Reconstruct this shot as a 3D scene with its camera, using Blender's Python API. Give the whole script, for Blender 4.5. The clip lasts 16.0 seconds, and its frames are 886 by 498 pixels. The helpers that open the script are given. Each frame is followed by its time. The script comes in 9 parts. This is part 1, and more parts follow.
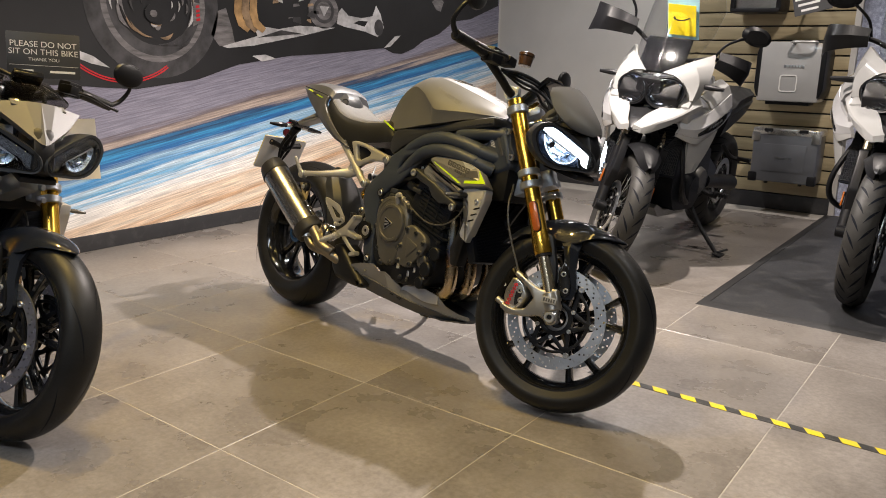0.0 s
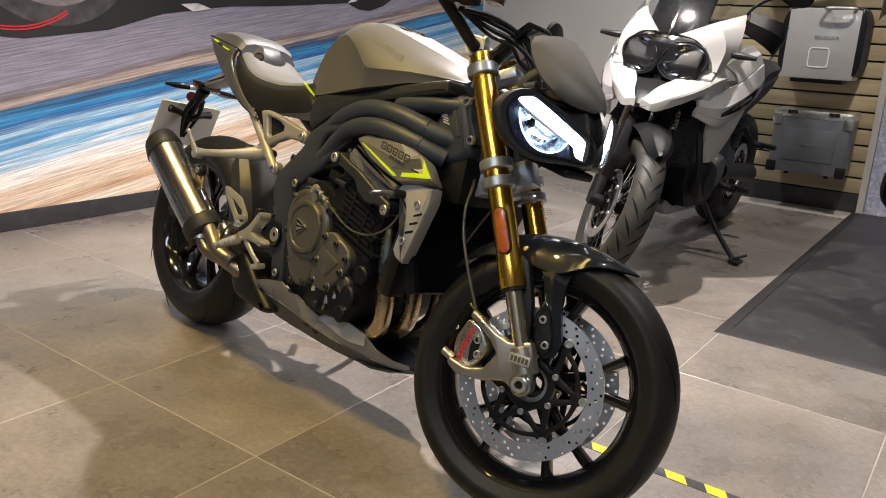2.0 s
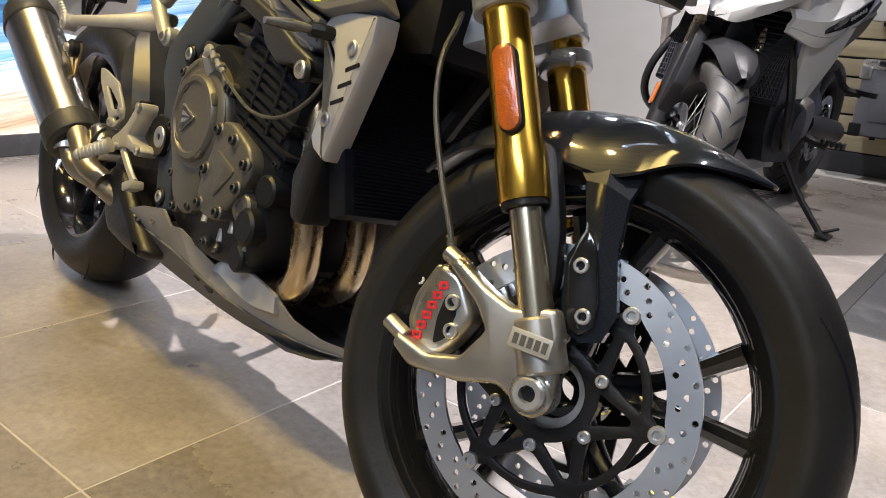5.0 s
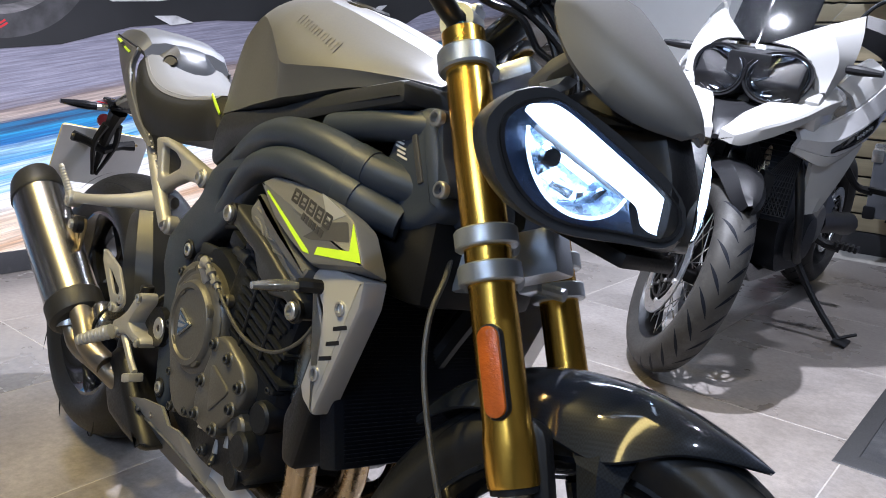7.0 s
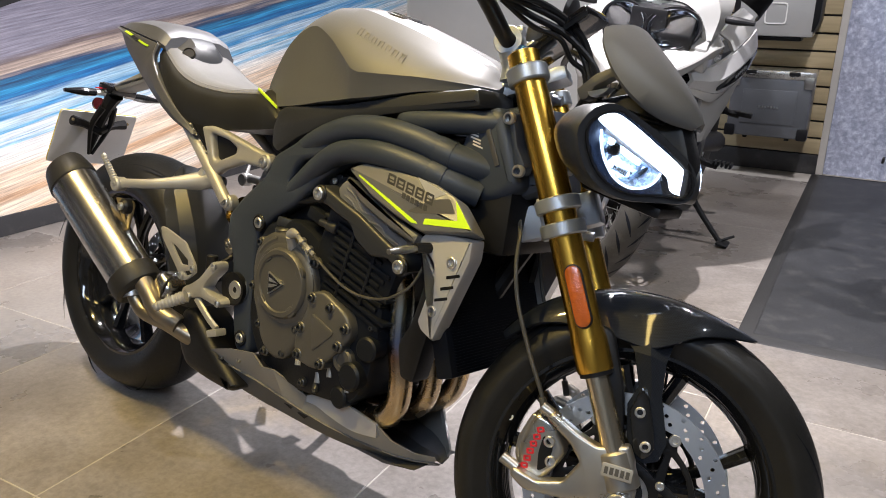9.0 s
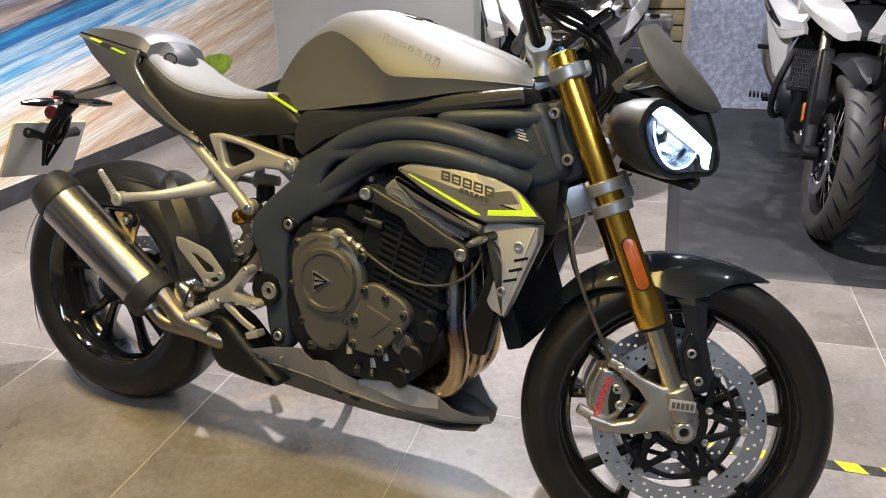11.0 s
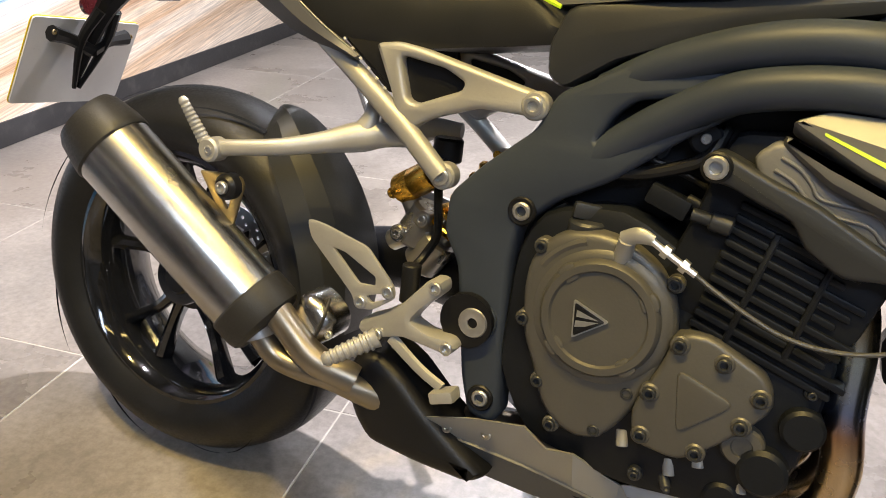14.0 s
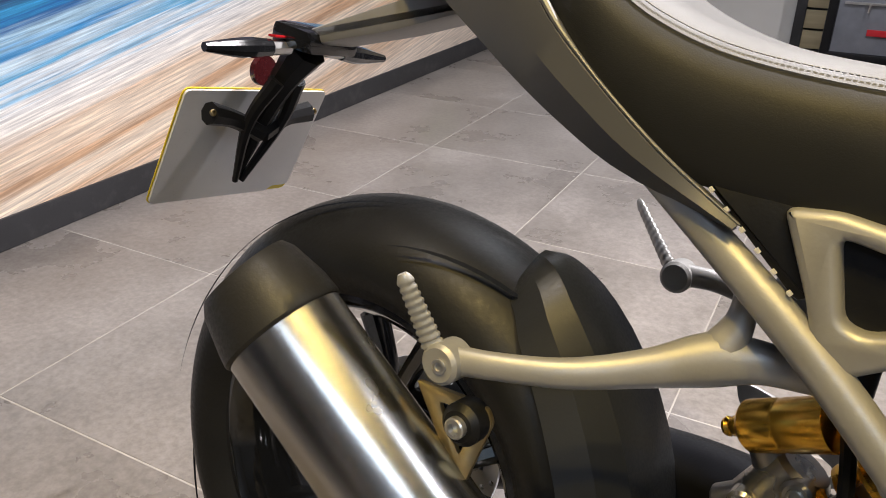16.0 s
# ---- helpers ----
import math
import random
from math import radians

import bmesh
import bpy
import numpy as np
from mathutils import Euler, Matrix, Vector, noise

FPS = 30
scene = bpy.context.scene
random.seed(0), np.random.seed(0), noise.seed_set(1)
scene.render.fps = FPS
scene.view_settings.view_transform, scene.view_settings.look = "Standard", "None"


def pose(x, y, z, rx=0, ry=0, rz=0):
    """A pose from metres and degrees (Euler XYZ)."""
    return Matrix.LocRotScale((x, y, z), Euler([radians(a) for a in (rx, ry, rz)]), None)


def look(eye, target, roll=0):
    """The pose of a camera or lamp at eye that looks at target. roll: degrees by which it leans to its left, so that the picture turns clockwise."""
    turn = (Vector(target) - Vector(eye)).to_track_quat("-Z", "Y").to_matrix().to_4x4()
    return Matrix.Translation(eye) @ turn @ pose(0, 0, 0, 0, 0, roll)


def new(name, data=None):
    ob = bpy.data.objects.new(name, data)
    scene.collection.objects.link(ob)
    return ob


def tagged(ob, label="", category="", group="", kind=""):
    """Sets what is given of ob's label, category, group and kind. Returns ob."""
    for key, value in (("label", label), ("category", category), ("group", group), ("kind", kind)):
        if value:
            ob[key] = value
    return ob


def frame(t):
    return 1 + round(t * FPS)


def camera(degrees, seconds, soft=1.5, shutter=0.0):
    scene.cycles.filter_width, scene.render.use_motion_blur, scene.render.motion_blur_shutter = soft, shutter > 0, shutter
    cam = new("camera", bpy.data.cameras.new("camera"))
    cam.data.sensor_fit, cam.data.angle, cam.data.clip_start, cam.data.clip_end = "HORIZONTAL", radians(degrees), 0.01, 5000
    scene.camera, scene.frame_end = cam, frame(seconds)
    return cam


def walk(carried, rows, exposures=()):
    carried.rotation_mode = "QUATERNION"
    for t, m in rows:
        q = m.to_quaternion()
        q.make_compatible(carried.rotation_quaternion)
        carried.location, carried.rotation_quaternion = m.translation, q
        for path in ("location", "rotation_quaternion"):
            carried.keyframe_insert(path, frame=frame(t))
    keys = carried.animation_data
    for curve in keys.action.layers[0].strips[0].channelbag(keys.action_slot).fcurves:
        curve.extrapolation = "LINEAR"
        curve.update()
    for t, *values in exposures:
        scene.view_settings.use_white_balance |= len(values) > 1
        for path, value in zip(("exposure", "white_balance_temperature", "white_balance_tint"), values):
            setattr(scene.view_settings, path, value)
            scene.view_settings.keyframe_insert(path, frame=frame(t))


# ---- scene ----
cam = camera(59.6, 16.0, 0.95)
PATH = [
    (0, (1.684, -1.831, 1.094), (0.528, -0.272, 0.612), 1.2),
    (0.5, (1.562, -1.647, 1.098), (0.428, -0.077, 0.598), 1.5),
    (1, (1.478, -1.48, 1.076), (0.355, 0.094, 0.564), 1.8),
    (1.5, (1.404, -1.271, 1.046), (0.284, 0.3, 0.52), 2.2),
    (2, (1.312, -1.096, 1.012), (0.19, 0.467, 0.467), 2.9),
    (2.5, (1.217, -0.976, 0.994), (0.092, 0.579, 0.43), 3.3),
    (3, (1.113, -0.853, 0.927), (-0.012, 0.694, 0.342), 3.7),
    (3.2, (1.093, -0.807, 0.889), (-0.031, 0.735, 0.291), 4.1),
    (5.3, (0.964, -0.424, 0.68), (-0.221, 1.088, 0.124), 4.2),
    (5.5, (0.964, -0.413, 0.712), (-0.23, 1.097, 0.171), 4.0),
    (6, (0.969, -0.404, 0.807), (-0.248, 1.101, 0.304), 3.6),
    (6.5, (0.953, -0.389, 0.876), (-0.28, 1.113, 0.405), 3.2),
    (7, (0.936, -0.382, 0.924), (-0.298, 1.123, 0.462), 2.9),
    (7.5, (0.931, -0.414, 0.946), (-0.264, 1.116, 0.467), 2.4),
    (8, (0.919, -0.526, 0.985), (-0.206, 1.045, 0.468), 1.8),
    (8.5, (0.884, -0.686, 1.01), (-0.139, 0.934, 0.436), 1.3),
    (9, (0.851, -0.823, 1.057), (-0.061, 0.839, 0.422), 0.95),
    (9.2, (0.838, -0.859, 1.075), (-0.031, 0.818, 0.418), 0.9),
    (11.3, (0.443, -1.078, 1.183), (-0.009, 0.709, 0.406), -1.1),
    (11.5, (0.382, -1.083, 1.172), (-0.024, 0.721, 0.411), -0.8),
    (12, (0.299, -1.024, 1.144), (-0.061, 0.788, 0.378), -1.0),
    (12.5, (0.217, -0.898, 1.088), (-0.123, 0.913, 0.308), -0.5),
    (13, (0.152, -0.772, 1.024), (-0.21, 1.02, 0.213), 0.1),
    (13.5, (0.044, -0.633, 0.987), (-0.379, 1.131, 0.144), 1.0),
    (14, (-0.072, -0.51, 0.965), (-0.581, 1.209, 0.077), 1.5),
    (14.5, (-0.17, -0.407, 0.926), (-0.771, 1.272, 0.021), 2.2),
    (15, (-0.273, -0.286, 0.894), (-0.953, 1.364, -0.01), 2.6),
    (15.5, (-0.31, -0.195, 0.949), (-1.127, 1.368, 0.006), 1.6),
    (16, (-0.418, -0.096, 0.957), (-1.263, 1.488, 0.077), 0.5),
]

EXPOSE = 0.0
TINT = 15
EXPOSURES = ((0, -0.34, 7200), (3, -0.16, 6900), (5.5, 0.47, 6250), (7, 0.07, 5600), (9, 0.03, 6350), (11.5, 0.02, 6350), (13, 0.18, 6450), (14.5, 0.33, 6450), (16, -0.40, 6400))
walk(cam, [(t, look(eye, target, roll)) for t, eye, target, roll in PATH], [(t, EXPOSE + e, k, TINT) for t, e, k in EXPOSURES])

# ---- light ----
world = bpy.data.worlds.new("showroom_world")
scene.world = world
world.use_nodes = True
world.node_tree.nodes["Background"].inputs["Color"].default_value = (0.75, 0.82, 1.0, 1)
world.node_tree.nodes["Background"].inputs["Strength"].default_value = 0.05


def spot(name, eye, target, watts, colour, size, degrees, blend=0.5):
    lamp = bpy.data.lights.new(name, "SPOT")
    lamp.energy, lamp.color, lamp.shadow_soft_size = watts, colour, size
    lamp.spot_size, lamp.spot_blend = radians(degrees), blend
    ob = new(name, lamp)
    ob.matrix_world = look(eye, target)
    return ob


def panel_light(name, eye, target, watts, colour, sx, sy):
    lamp = bpy.data.lights.new(name, "AREA")
    lamp.energy, lamp.color, lamp.shape, lamp.size, lamp.size_y = watts, colour, "RECTANGLE", sx, sy
    ob = new(name, lamp)
    ob.matrix_world = look(eye, target)
    return ob


WHITE, WARM, COOL, BLUE = (1.0, 0.965, 0.945), (1.0, 0.74, 0.24), (0.86, 0.93, 1.0), (0.68, 0.83, 1.0)
CEIL = 3.0
TRACK = [  # place, aim, watts, colour, radius, cone
    ((-0.12, 1.40, 2.20), (-0.1, 1.0, 0.0), 400, WHITE, 0.02, 145),
    ((-0.75, -0.45, 2.86), (-0.35, -0.1, 0.0), 180, WARM, 0.05, 84),
    ((-0.1, -0.35, 2.86), (0.05, -0.15, 0.0), 135, WARM, 0.05, 60),
    ((0.9, 3.0, 2.86), (0.2, 2.9, 0.0), 190, WHITE, 0.04, 110),
    # this and the next are unseen lamps added to brighten the mural
    ((-1.3, 3.2, 2.86), (-2.4, 2.4, 1.0), 55, WHITE, 0.05, 110),
    ((-1.2, 0.2, 2.86), (-2.4, 0.6, 0.7), 125, WHITE, 0.05, 110),
    ((1.9, 0.6, 2.86), (1.2, 0.4, 0.0), 100, COOL, 0.05, 110),
]
for eye, aim, watts, colour, radius, cone in TRACK:
    spot("track_lamp", eye, aim, watts, colour, radius, cone, 0.6 if cone > 50 else 1.0)
# Unseen panels: warm makes yellow streaks, blue and cool are added fill light.
FILLS = [((0.55, -0.75, 2.9), 0.12, 2.8, 20, WARM), ((0.9, -2.5, 2.9), 1.8, 0.6, 72, BLUE), ((-0.7, 3.0, 2.9), 0.14, 1.8, 46, COOL)]
for eye, sx, sy, watts, colour in FILLS:
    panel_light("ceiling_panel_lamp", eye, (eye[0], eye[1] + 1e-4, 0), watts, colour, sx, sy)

# ---- materials ----


def ramp_of(nt, stops, interp="LINEAR"):
    r = nt.nodes.new("ShaderNodeValToRGB")
    r.color_ramp.interpolation = interp
    while len(r.color_ramp.elements) < len(stops):
        r.color_ramp.elements.new(0.5)
    for e, (p, c) in zip(r.color_ramp.elements, stops):
        e.position, e.color = p, (*c, 1)
    return r


def mix_of(nt, kind, fac, a, b):
    m = nt.nodes.new("ShaderNodeMix")
    m.data_type, m.blend_type = "RGBA", kind
    for slot, v in ((0, fac), (6, a), (7, b)):
        if isinstance(v, bpy.types.NodeSocket):
            nt.links.new(v, m.inputs[slot])
        else:
            m.inputs[slot].default_value = v if slot == 0 else (*v, 1)
    return m.outputs[2]


def coords(nt, scale=(1, 1, 1), rot=(0, 0, 0)):
    c, m = nt.nodes.new("ShaderNodeTexCoord"), nt.nodes.new("ShaderNodeMapping")
    m.inputs["Scale"].default_value, m.inputs["Rotation"].default_value = scale, rot
    nt.links.new(c.outputs["Object"], m.inputs["Vector"])
    return m.outputs[0]


def noise_of(nt, vec, scale, detail=4, rough=0.55):
    n = nt.nodes.new("ShaderNodeTexNoise")
    n.inputs["Scale"].default_value, n.inputs["Detail"].default_value, n.inputs["Roughness"].default_value = scale, detail, rough
    nt.links.new(vec, n.inputs["Vector"])
    return n.outputs["Fac"]


def span(nt, value, lo, hi):
    m = nt.nodes.new("ShaderNodeMapRange")
    m.inputs["To Min"].default_value, m.inputs["To Max"].default_value = lo, hi
    m.inputs["From Min"].default_value, m.inputs["From Max"].default_value = 0.3, 0.7
    nt.links.new(value, m.inputs["Value"])
    return m.outputs[0]


def surface(name, base, rough=0.5, metal=0.0, var=0.12, scale=12, grain=260, bump=0.05, coat=0.0, rvar=0.08, stretch=(1, 1, 1), dust=0.0, spec=0.5):
    """A painted, cast or moulded surface: patchy colour and gloss, fine relief."""
    mt = bpy.data.materials.new(name)
    mt.use_nodes = True
    nt = mt.node_tree
    b = nt.nodes["Principled BSDF"]
    v = coords(nt, stretch)
    big, small = noise_of(nt, v, scale), noise_of(nt, v, grain, 2)
    lo, hi = [c * (1 - var) for c in base], [min(1, c * (1 + var)) for c in base]
    col = ramp_of(nt, [(0.3, lo), (0.7, hi)])
    nt.links.new(big, col.inputs[0])
    out = col.outputs[0]
    if dust:
        r = ramp_of(nt, [(0.52, (0, 0, 0)), (0.75, (dust, dust, dust))])
        nt.links.new(noise_of(nt, v, scale * 2.3, 6, 0.65), r.inputs[0])
        out = mix_of(nt, "MIX", r.outputs[0], out, (0.35, 0.34, 0.32))
    nt.links.new(out, b.inputs["Base Color"])
    nt.links.new(span(nt, small if grain < 400 else big, max(0.02, rough - rvar), min(1, rough + rvar)), b.inputs["Roughness"])
    b.inputs["Metallic"].default_value, b.inputs["Specular IOR Level"].default_value = metal, spec
    b.inputs["Coat Weight"].default_value, b.inputs["Coat Roughness"].default_value = coat, 0.06
    if bump:
        bp = nt.nodes.new("ShaderNodeBump")
        bp.inputs["Strength"].default_value, bp.inputs["Distance"].default_value = bump, 0.002
        nt.links.new(small, bp.inputs["Height"])
        nt.links.new(bp.outputs[0], b.inputs["Normal"])
    return mt


def glass(name, tint=(1, 1, 1), rough=0.02):
    mt = bpy.data.materials.new(name)
    mt.use_nodes = True
    nt = mt.node_tree
    b = nt.nodes["Principled BSDF"]
    b.inputs["Base Color"].default_value = (*tint, 1)
    b.inputs["Transmission Weight"].default_value, b.inputs["IOR"].default_value = 1.0, 1.3
    b.inputs["Roughness"].default_value = rough
    return mt


def glow(name, colour, strength):
    mt = bpy.data.materials.new(name)
    mt.use_nodes = True
    b = mt.node_tree.nodes["Principled BSDF"]
    b.inputs["Base Color"].default_value = (*colour, 1)
    b.inputs["Emission Color"].default_value, b.inputs["Emission Strength"].default_value = (*colour, 1), strength
    return mt


def floor_tile_material():
    mt = surface("porcelain_tile", (0.17, 0.155, 0.135), 0.36, 0, 0.0, 3, 300, 0.02)
    nt = mt.node_tree
    b = nt.nodes["Principled BSDF"]
    geo, info = nt.nodes.new("ShaderNodeNewGeometry"), nt.nodes.new("ShaderNodeObjectInfo")
    shift = nt.nodes.new("ShaderNodeVectorMath")
    shift.operation = "MULTIPLY_ADD"
    nt.links.new(info.outputs["Random"], shift.inputs[0])
    shift.inputs[1].default_value = (37, 19, 11)
    nt.links.new(geo.outputs["Position"], shift.inputs[2])
    cloud = noise_of(nt, shift.outputs[0], 2.2, 7, 0.62)
    r = ramp_of(nt, [(0.32, (0.160, 0.143, 0.130)), (0.5, (0.225, 0.203, 0.187)), (0.70, (0.305, 0.277, 0.260))])
    nt.links.new(cloud, r.inputs[0])
    speck = noise_of(nt, shift.outputs[0], 60, 5, 0.7)
    out = mix_of(nt, "OVERLAY", 0.22, r.outputs[0], (0.5, 0.5, 0.5))
    k = ramp_of(nt, [(0.35, (0.78, 0.78, 0.77)), (0.65, (1.10, 1.10, 1.10))])
    nt.links.new(speck, k.inputs[0])
    out = mix_of(nt, "MULTIPLY", 1.0, out, k.outputs[0])
    nt.links.new(out, b.inputs["Base Color"])
    nt.links.new(span(nt, cloud, 0.24, 0.36), b.inputs["Roughness"])
    return mt


def mural_material():
    """A printed photograph: streaked tarmac over a blue and sand-coloured verge, blurred sideways."""
    mt = bpy.data.materials.new("printed_mural")
    mt.use_nodes = True
    nt = mt.node_tree
    b = nt.nodes["Principled BSDF"]
    b.inputs["Roughness"].default_value = 0.5
    tc, sep = nt.nodes.new("ShaderNodeTexCoord"), nt.nodes.new("ShaderNodeSeparateXYZ")
    nt.links.new(tc.outputs["Object"], sep.inputs[0])

    def maths(op, a, c):
        m = nt.nodes.new("ShaderNodeMath")
        m.operation = op
        for i, v in enumerate((a, c)):
            if isinstance(v, bpy.types.NodeSocket):
                nt.links.new(v, m.inputs[i])
            else:
                m.inputs[i].default_value = v
        return m.outputs[0]

    level = maths("SUBTRACT", sep.outputs["Z"], maths("MULTIPLY", sep.outputs["Y"], 0.175))
    join = nt.nodes.new("ShaderNodeCombineXYZ")
    nt.links.new(maths("MULTIPLY", sep.outputs["Y"], 0.55), join.inputs[0])
    nt.links.new(maths("MULTIPLY", level, 17.0), join.inputs[1])
    streak = noise_of(nt, join.outputs[0], 1.6, 6, 0.6)
    fine = noise_of(nt, join.outputs[0], 7.5, 7, 0.72)
    bent = maths("ADD", level, maths("MULTIPLY", maths("SUBTRACT", streak, 0.5), 0.16))
    stops = [(-0.4, (0.78, 0.66, 0.55)), (-0.3, (0.62, 0.44, 0.30)), (-0.22, (0.85, 0.76, 0.66)), (-0.14, (0.66, 0.44, 0.28)), (-0.08, (0.86, 0.74, 0.60)), (-0.03, (0.56, 0.34, 0.20)), (0.02, (0.84, 0.70, 0.56)), (0.07, (0.70, 0.52, 0.38)),
             (0.115, (0.88, 0.83, 0.77)), (0.17, (0.82, 0.81, 0.80)), (0.19, (0.28, 0.54, 0.76)), (0.215, (0.78, 0.82, 0.85)), (0.24, (0.10, 0.40, 0.68)), (0.275, (0.62, 0.74, 0.82)), (0.305, (0.03, 0.26, 0.58)), (0.345, (0.40, 0.60, 0.74)),
             (0.375, (0.015, 0.12, 0.36)), (0.41, (0.04, 0.32, 0.62)), (0.45, (0.02, 0.05, 0.13)), (0.485, (0.52, 0.42, 0.36)), (0.52, (0.17, 0.13, 0.13)), (0.545, (0.27, 0.26, 0.33)), (1.0, (0.21, 0.20, 0.27))]
    bands = ramp_of(nt, [((p + 0.4) / 1.4, c) for p, c in stops])
    bent = maths("MULTIPLY", maths("ADD", bent, 0.4), 1 / 1.4)
    nt.links.new(bent, bands.inputs[0])
    tone = ramp_of(nt, [(0.3, (0.36, 0.36, 0.40)), (0.5, (0.86, 0.86, 0.87)), (0.7, (1.5, 1.47, 1.42))])
    nt.links.new(fine, tone.inputs[0])
    nt.links.new(mix_of(nt, "MULTIPLY", 0.85, bands.outputs[0], tone.outputs[0]), b.inputs["Base Color"])
    return mt


def carbon_material():
    mt = surface("lacquered_carbon", (0.02, 0.022, 0.027), 0.34, 0, 0.1, 8, 500, 0.0, coat=1.0, rvar=0.02, spec=0.08)
    nt = mt.node_tree
    b = nt.nodes["Principled BSDF"]
    wave = nt.nodes.new("ShaderNodeTexChecker")
    wave.inputs["Scale"].default_value = 380
    wave.inputs["Color1"].default_value, wave.inputs["Color2"].default_value = (0.009, 0.011, 0.016, 1), (0.0135, 0.0165, 0.0235, 1)
    nt.links.new(coords(nt, (1, 1, 1), (0.3, 0.2, 0.8)), wave.inputs["Vector"])
    nt.links.new(wave.outputs[0], b.inputs["Base Color"])
    return mt


def brushed(name, base, rough=0.28, axis=(1, 1, 1), metal=1.0):
    return surface(name, base, rough, metal, 0.10, 30, 220, 0.03, stretch=axis, rvar=0.07)


def heat_tint_material():
    """Stainless header pipe, blued by heat near the cylinder head and straw-coloured below."""
    mt = surface("heat_tinted_steel", (0.5, 0.42, 0.32), 0.26, 1.0, 0.08, 30, 500, 0.0, rvar=0.03)
    nt = mt.node_tree
    b = nt.nodes["Principled BSDF"]
    tc, sep = nt.nodes.new("ShaderNodeTexCoord"), nt.nodes.new("ShaderNodeSeparateXYZ")
    nt.links.new(tc.outputs["Object"], sep.inputs[0])
    r = ramp_of(nt, [(0.25, (0.62, 0.51, 0.36)), (0.36, (0.55, 0.41, 0.25)), (0.40, (0.34, 0.20, 0.12)), (0.43, (0.20, 0.25, 0.42)), (0.49, (0.50, 0.55, 0.52)), (0.52, (0.42, 0.33, 0.20)), (0.56, (0.26, 0.16, 0.10))])
    nt.links.new(sep.outputs["Z"], r.inputs[0])
    nt.links.new(r.outputs[0], b.inputs["Base Color"])
    return mt


M_TILE, M_MURAL, M_CARBON, M_HEAT = floor_tile_material(), mural_material(), carbon_material(), heat_tint_material()
M_GROUT = surface("pale_grout", (0.36, 0.335, 0.30), 0.8, bump=0.2)
M_WALL = surface("white_wall_paint", (0.62, 0.60, 0.57), 0.6, var=0.04, scale=3, grain=180, bump=0.06)
M_CEIL = surface("unseen_dark_ceiling", (0.14, 0.14, 0.14), 0.8, var=0.06, scale=2)
M_UNSEENWALL = surface("unseen_dark_wall", (0.26, 0.26, 0.27), 0.7, var=0.05, scale=2)
M_BASEB = surface("dark_skirting", (0.03, 0.03, 0.033), 0.45, var=0.15, scale=6, dust=0.1)
M_MAT = surface("black_rubber_mat", (0.024, 0.025, 0.028), 0.5, var=0.2, scale=5, grain=350, bump=0.25, dust=0.12)
M_MATEDGE = surface("black_mat_edging", (0.02, 0.02, 0.021), 0.5)
M_YELLOW = surface("yellow_tape", (0.75, 0.58, 0.02), 0.4, var=0.08, dust=0.15)
M_BLACKTAPE = surface("black_tape", (0.03, 0.03, 0.03), 0.4, dust=0.2)
M_TANK = surface("matt_storm_grey_paint", (0.090, 0.093, 0.101), 0.50, 0.18, 0.05, 4, 320, 0.02, rvar=0.03, spec=0.4)
M_SIDE = surface("matt_graphite_tail_paint", (0.095, 0.096, 0.102), 0.46, 0.15, 0.06, 5, 320, 0.02, rvar=0.03, spec=0.4)
M_BOWL = surface("lit_reflector_bowl", (0.50, 0.62, 0.78), 0.28, 0.55, 0.3, 60, 200, 0.1)
M_SILVER = surface("matt_silver_paint", (0.155, 0.157, 0.162), 0.42, 0.3, 0.05, 4, 320, 0.02, rvar=0.03)
M_GREY = surface("matt_graphite_paint", (0.09, 0.09, 0.095), 0.48, 0.5, 0.06, 5, 320, 0.02, rvar=0.03)
M_FRAME = surface("matt_slate_frame_paint", (0.034, 0.043, 0.062), 0.46, 0.1, 0.08, 8, 320, 0.06, rvar=0.04, spec=0.35)
M_BLACK = surface("satin_black_plastic", (0.007, 0.0072, 0.0085), 0.42, 0, 0.2, 12, 300, 0.08, spec=0.28)
M_SCREEN = surface("matt_charcoal_paint", (0.080, 0.081, 0.084), 0.50, 0.1, 0.06, 5, 320, 0.02, rvar=0.03, spec=0.4)
M_GLOSS = surface("gloss_black_paint", (0.008, 0.0085, 0.01), 0.1, 0, 0.2, 8, 300, 0.0, coat=0.6, rvar=0.03)
M_RUBBER = surface("tyre_rubber", (0.0115, 0.0118, 0.0125), 0.46, 0, 0.25, 14, 200, 0.12, spec=0.28)
M_RUBBERWORN = surface("dusty_tyre_rubber", (0.034, 0.033, 0.031), 0.55, 0, 0.25, 9, 200, 0.12, dust=0.08, spec=0.35)
M_GOLD = surface("gold_anodised", (0.86, 0.50, 0.075), 0.25, 1.0, 0.04, 5, 500, 0.0, rvar=0.03)
M_CHROME = surface("polished_fork_tube", (0.74, 0.64, 0.46), 0.26, 1.0, 0.05, 10, 500, 0.0, rvar=0.03)
M_CLAMP = surface("clear_anodised_clamp", (0.40, 0.43, 0.47), 0.42, 0.8, 0.06, 14, 280, 0.04)
M_CAST = surface("silver_cast_alloy", (0.38, 0.375, 0.36), 0.45, 0.45, 0.08, 14, 260, 0.08)
M_TITAN = surface("grey_machined_alloy", (0.42, 0.40, 0.36), 0.32, 0.9, 0.06, 14, 500, 0.02)
M_COVER = surface("bright_silver_paint", (0.50, 0.505, 0.52), 0.32, 0.5, 0.05, 8, 500, 0.0, rvar=0.03)
M_ENGINE = surface("bronze_grey_engine_paint", (0.098, 0.095, 0.088), 0.44, 0.4, 0.08, 10, 280, 0.12)
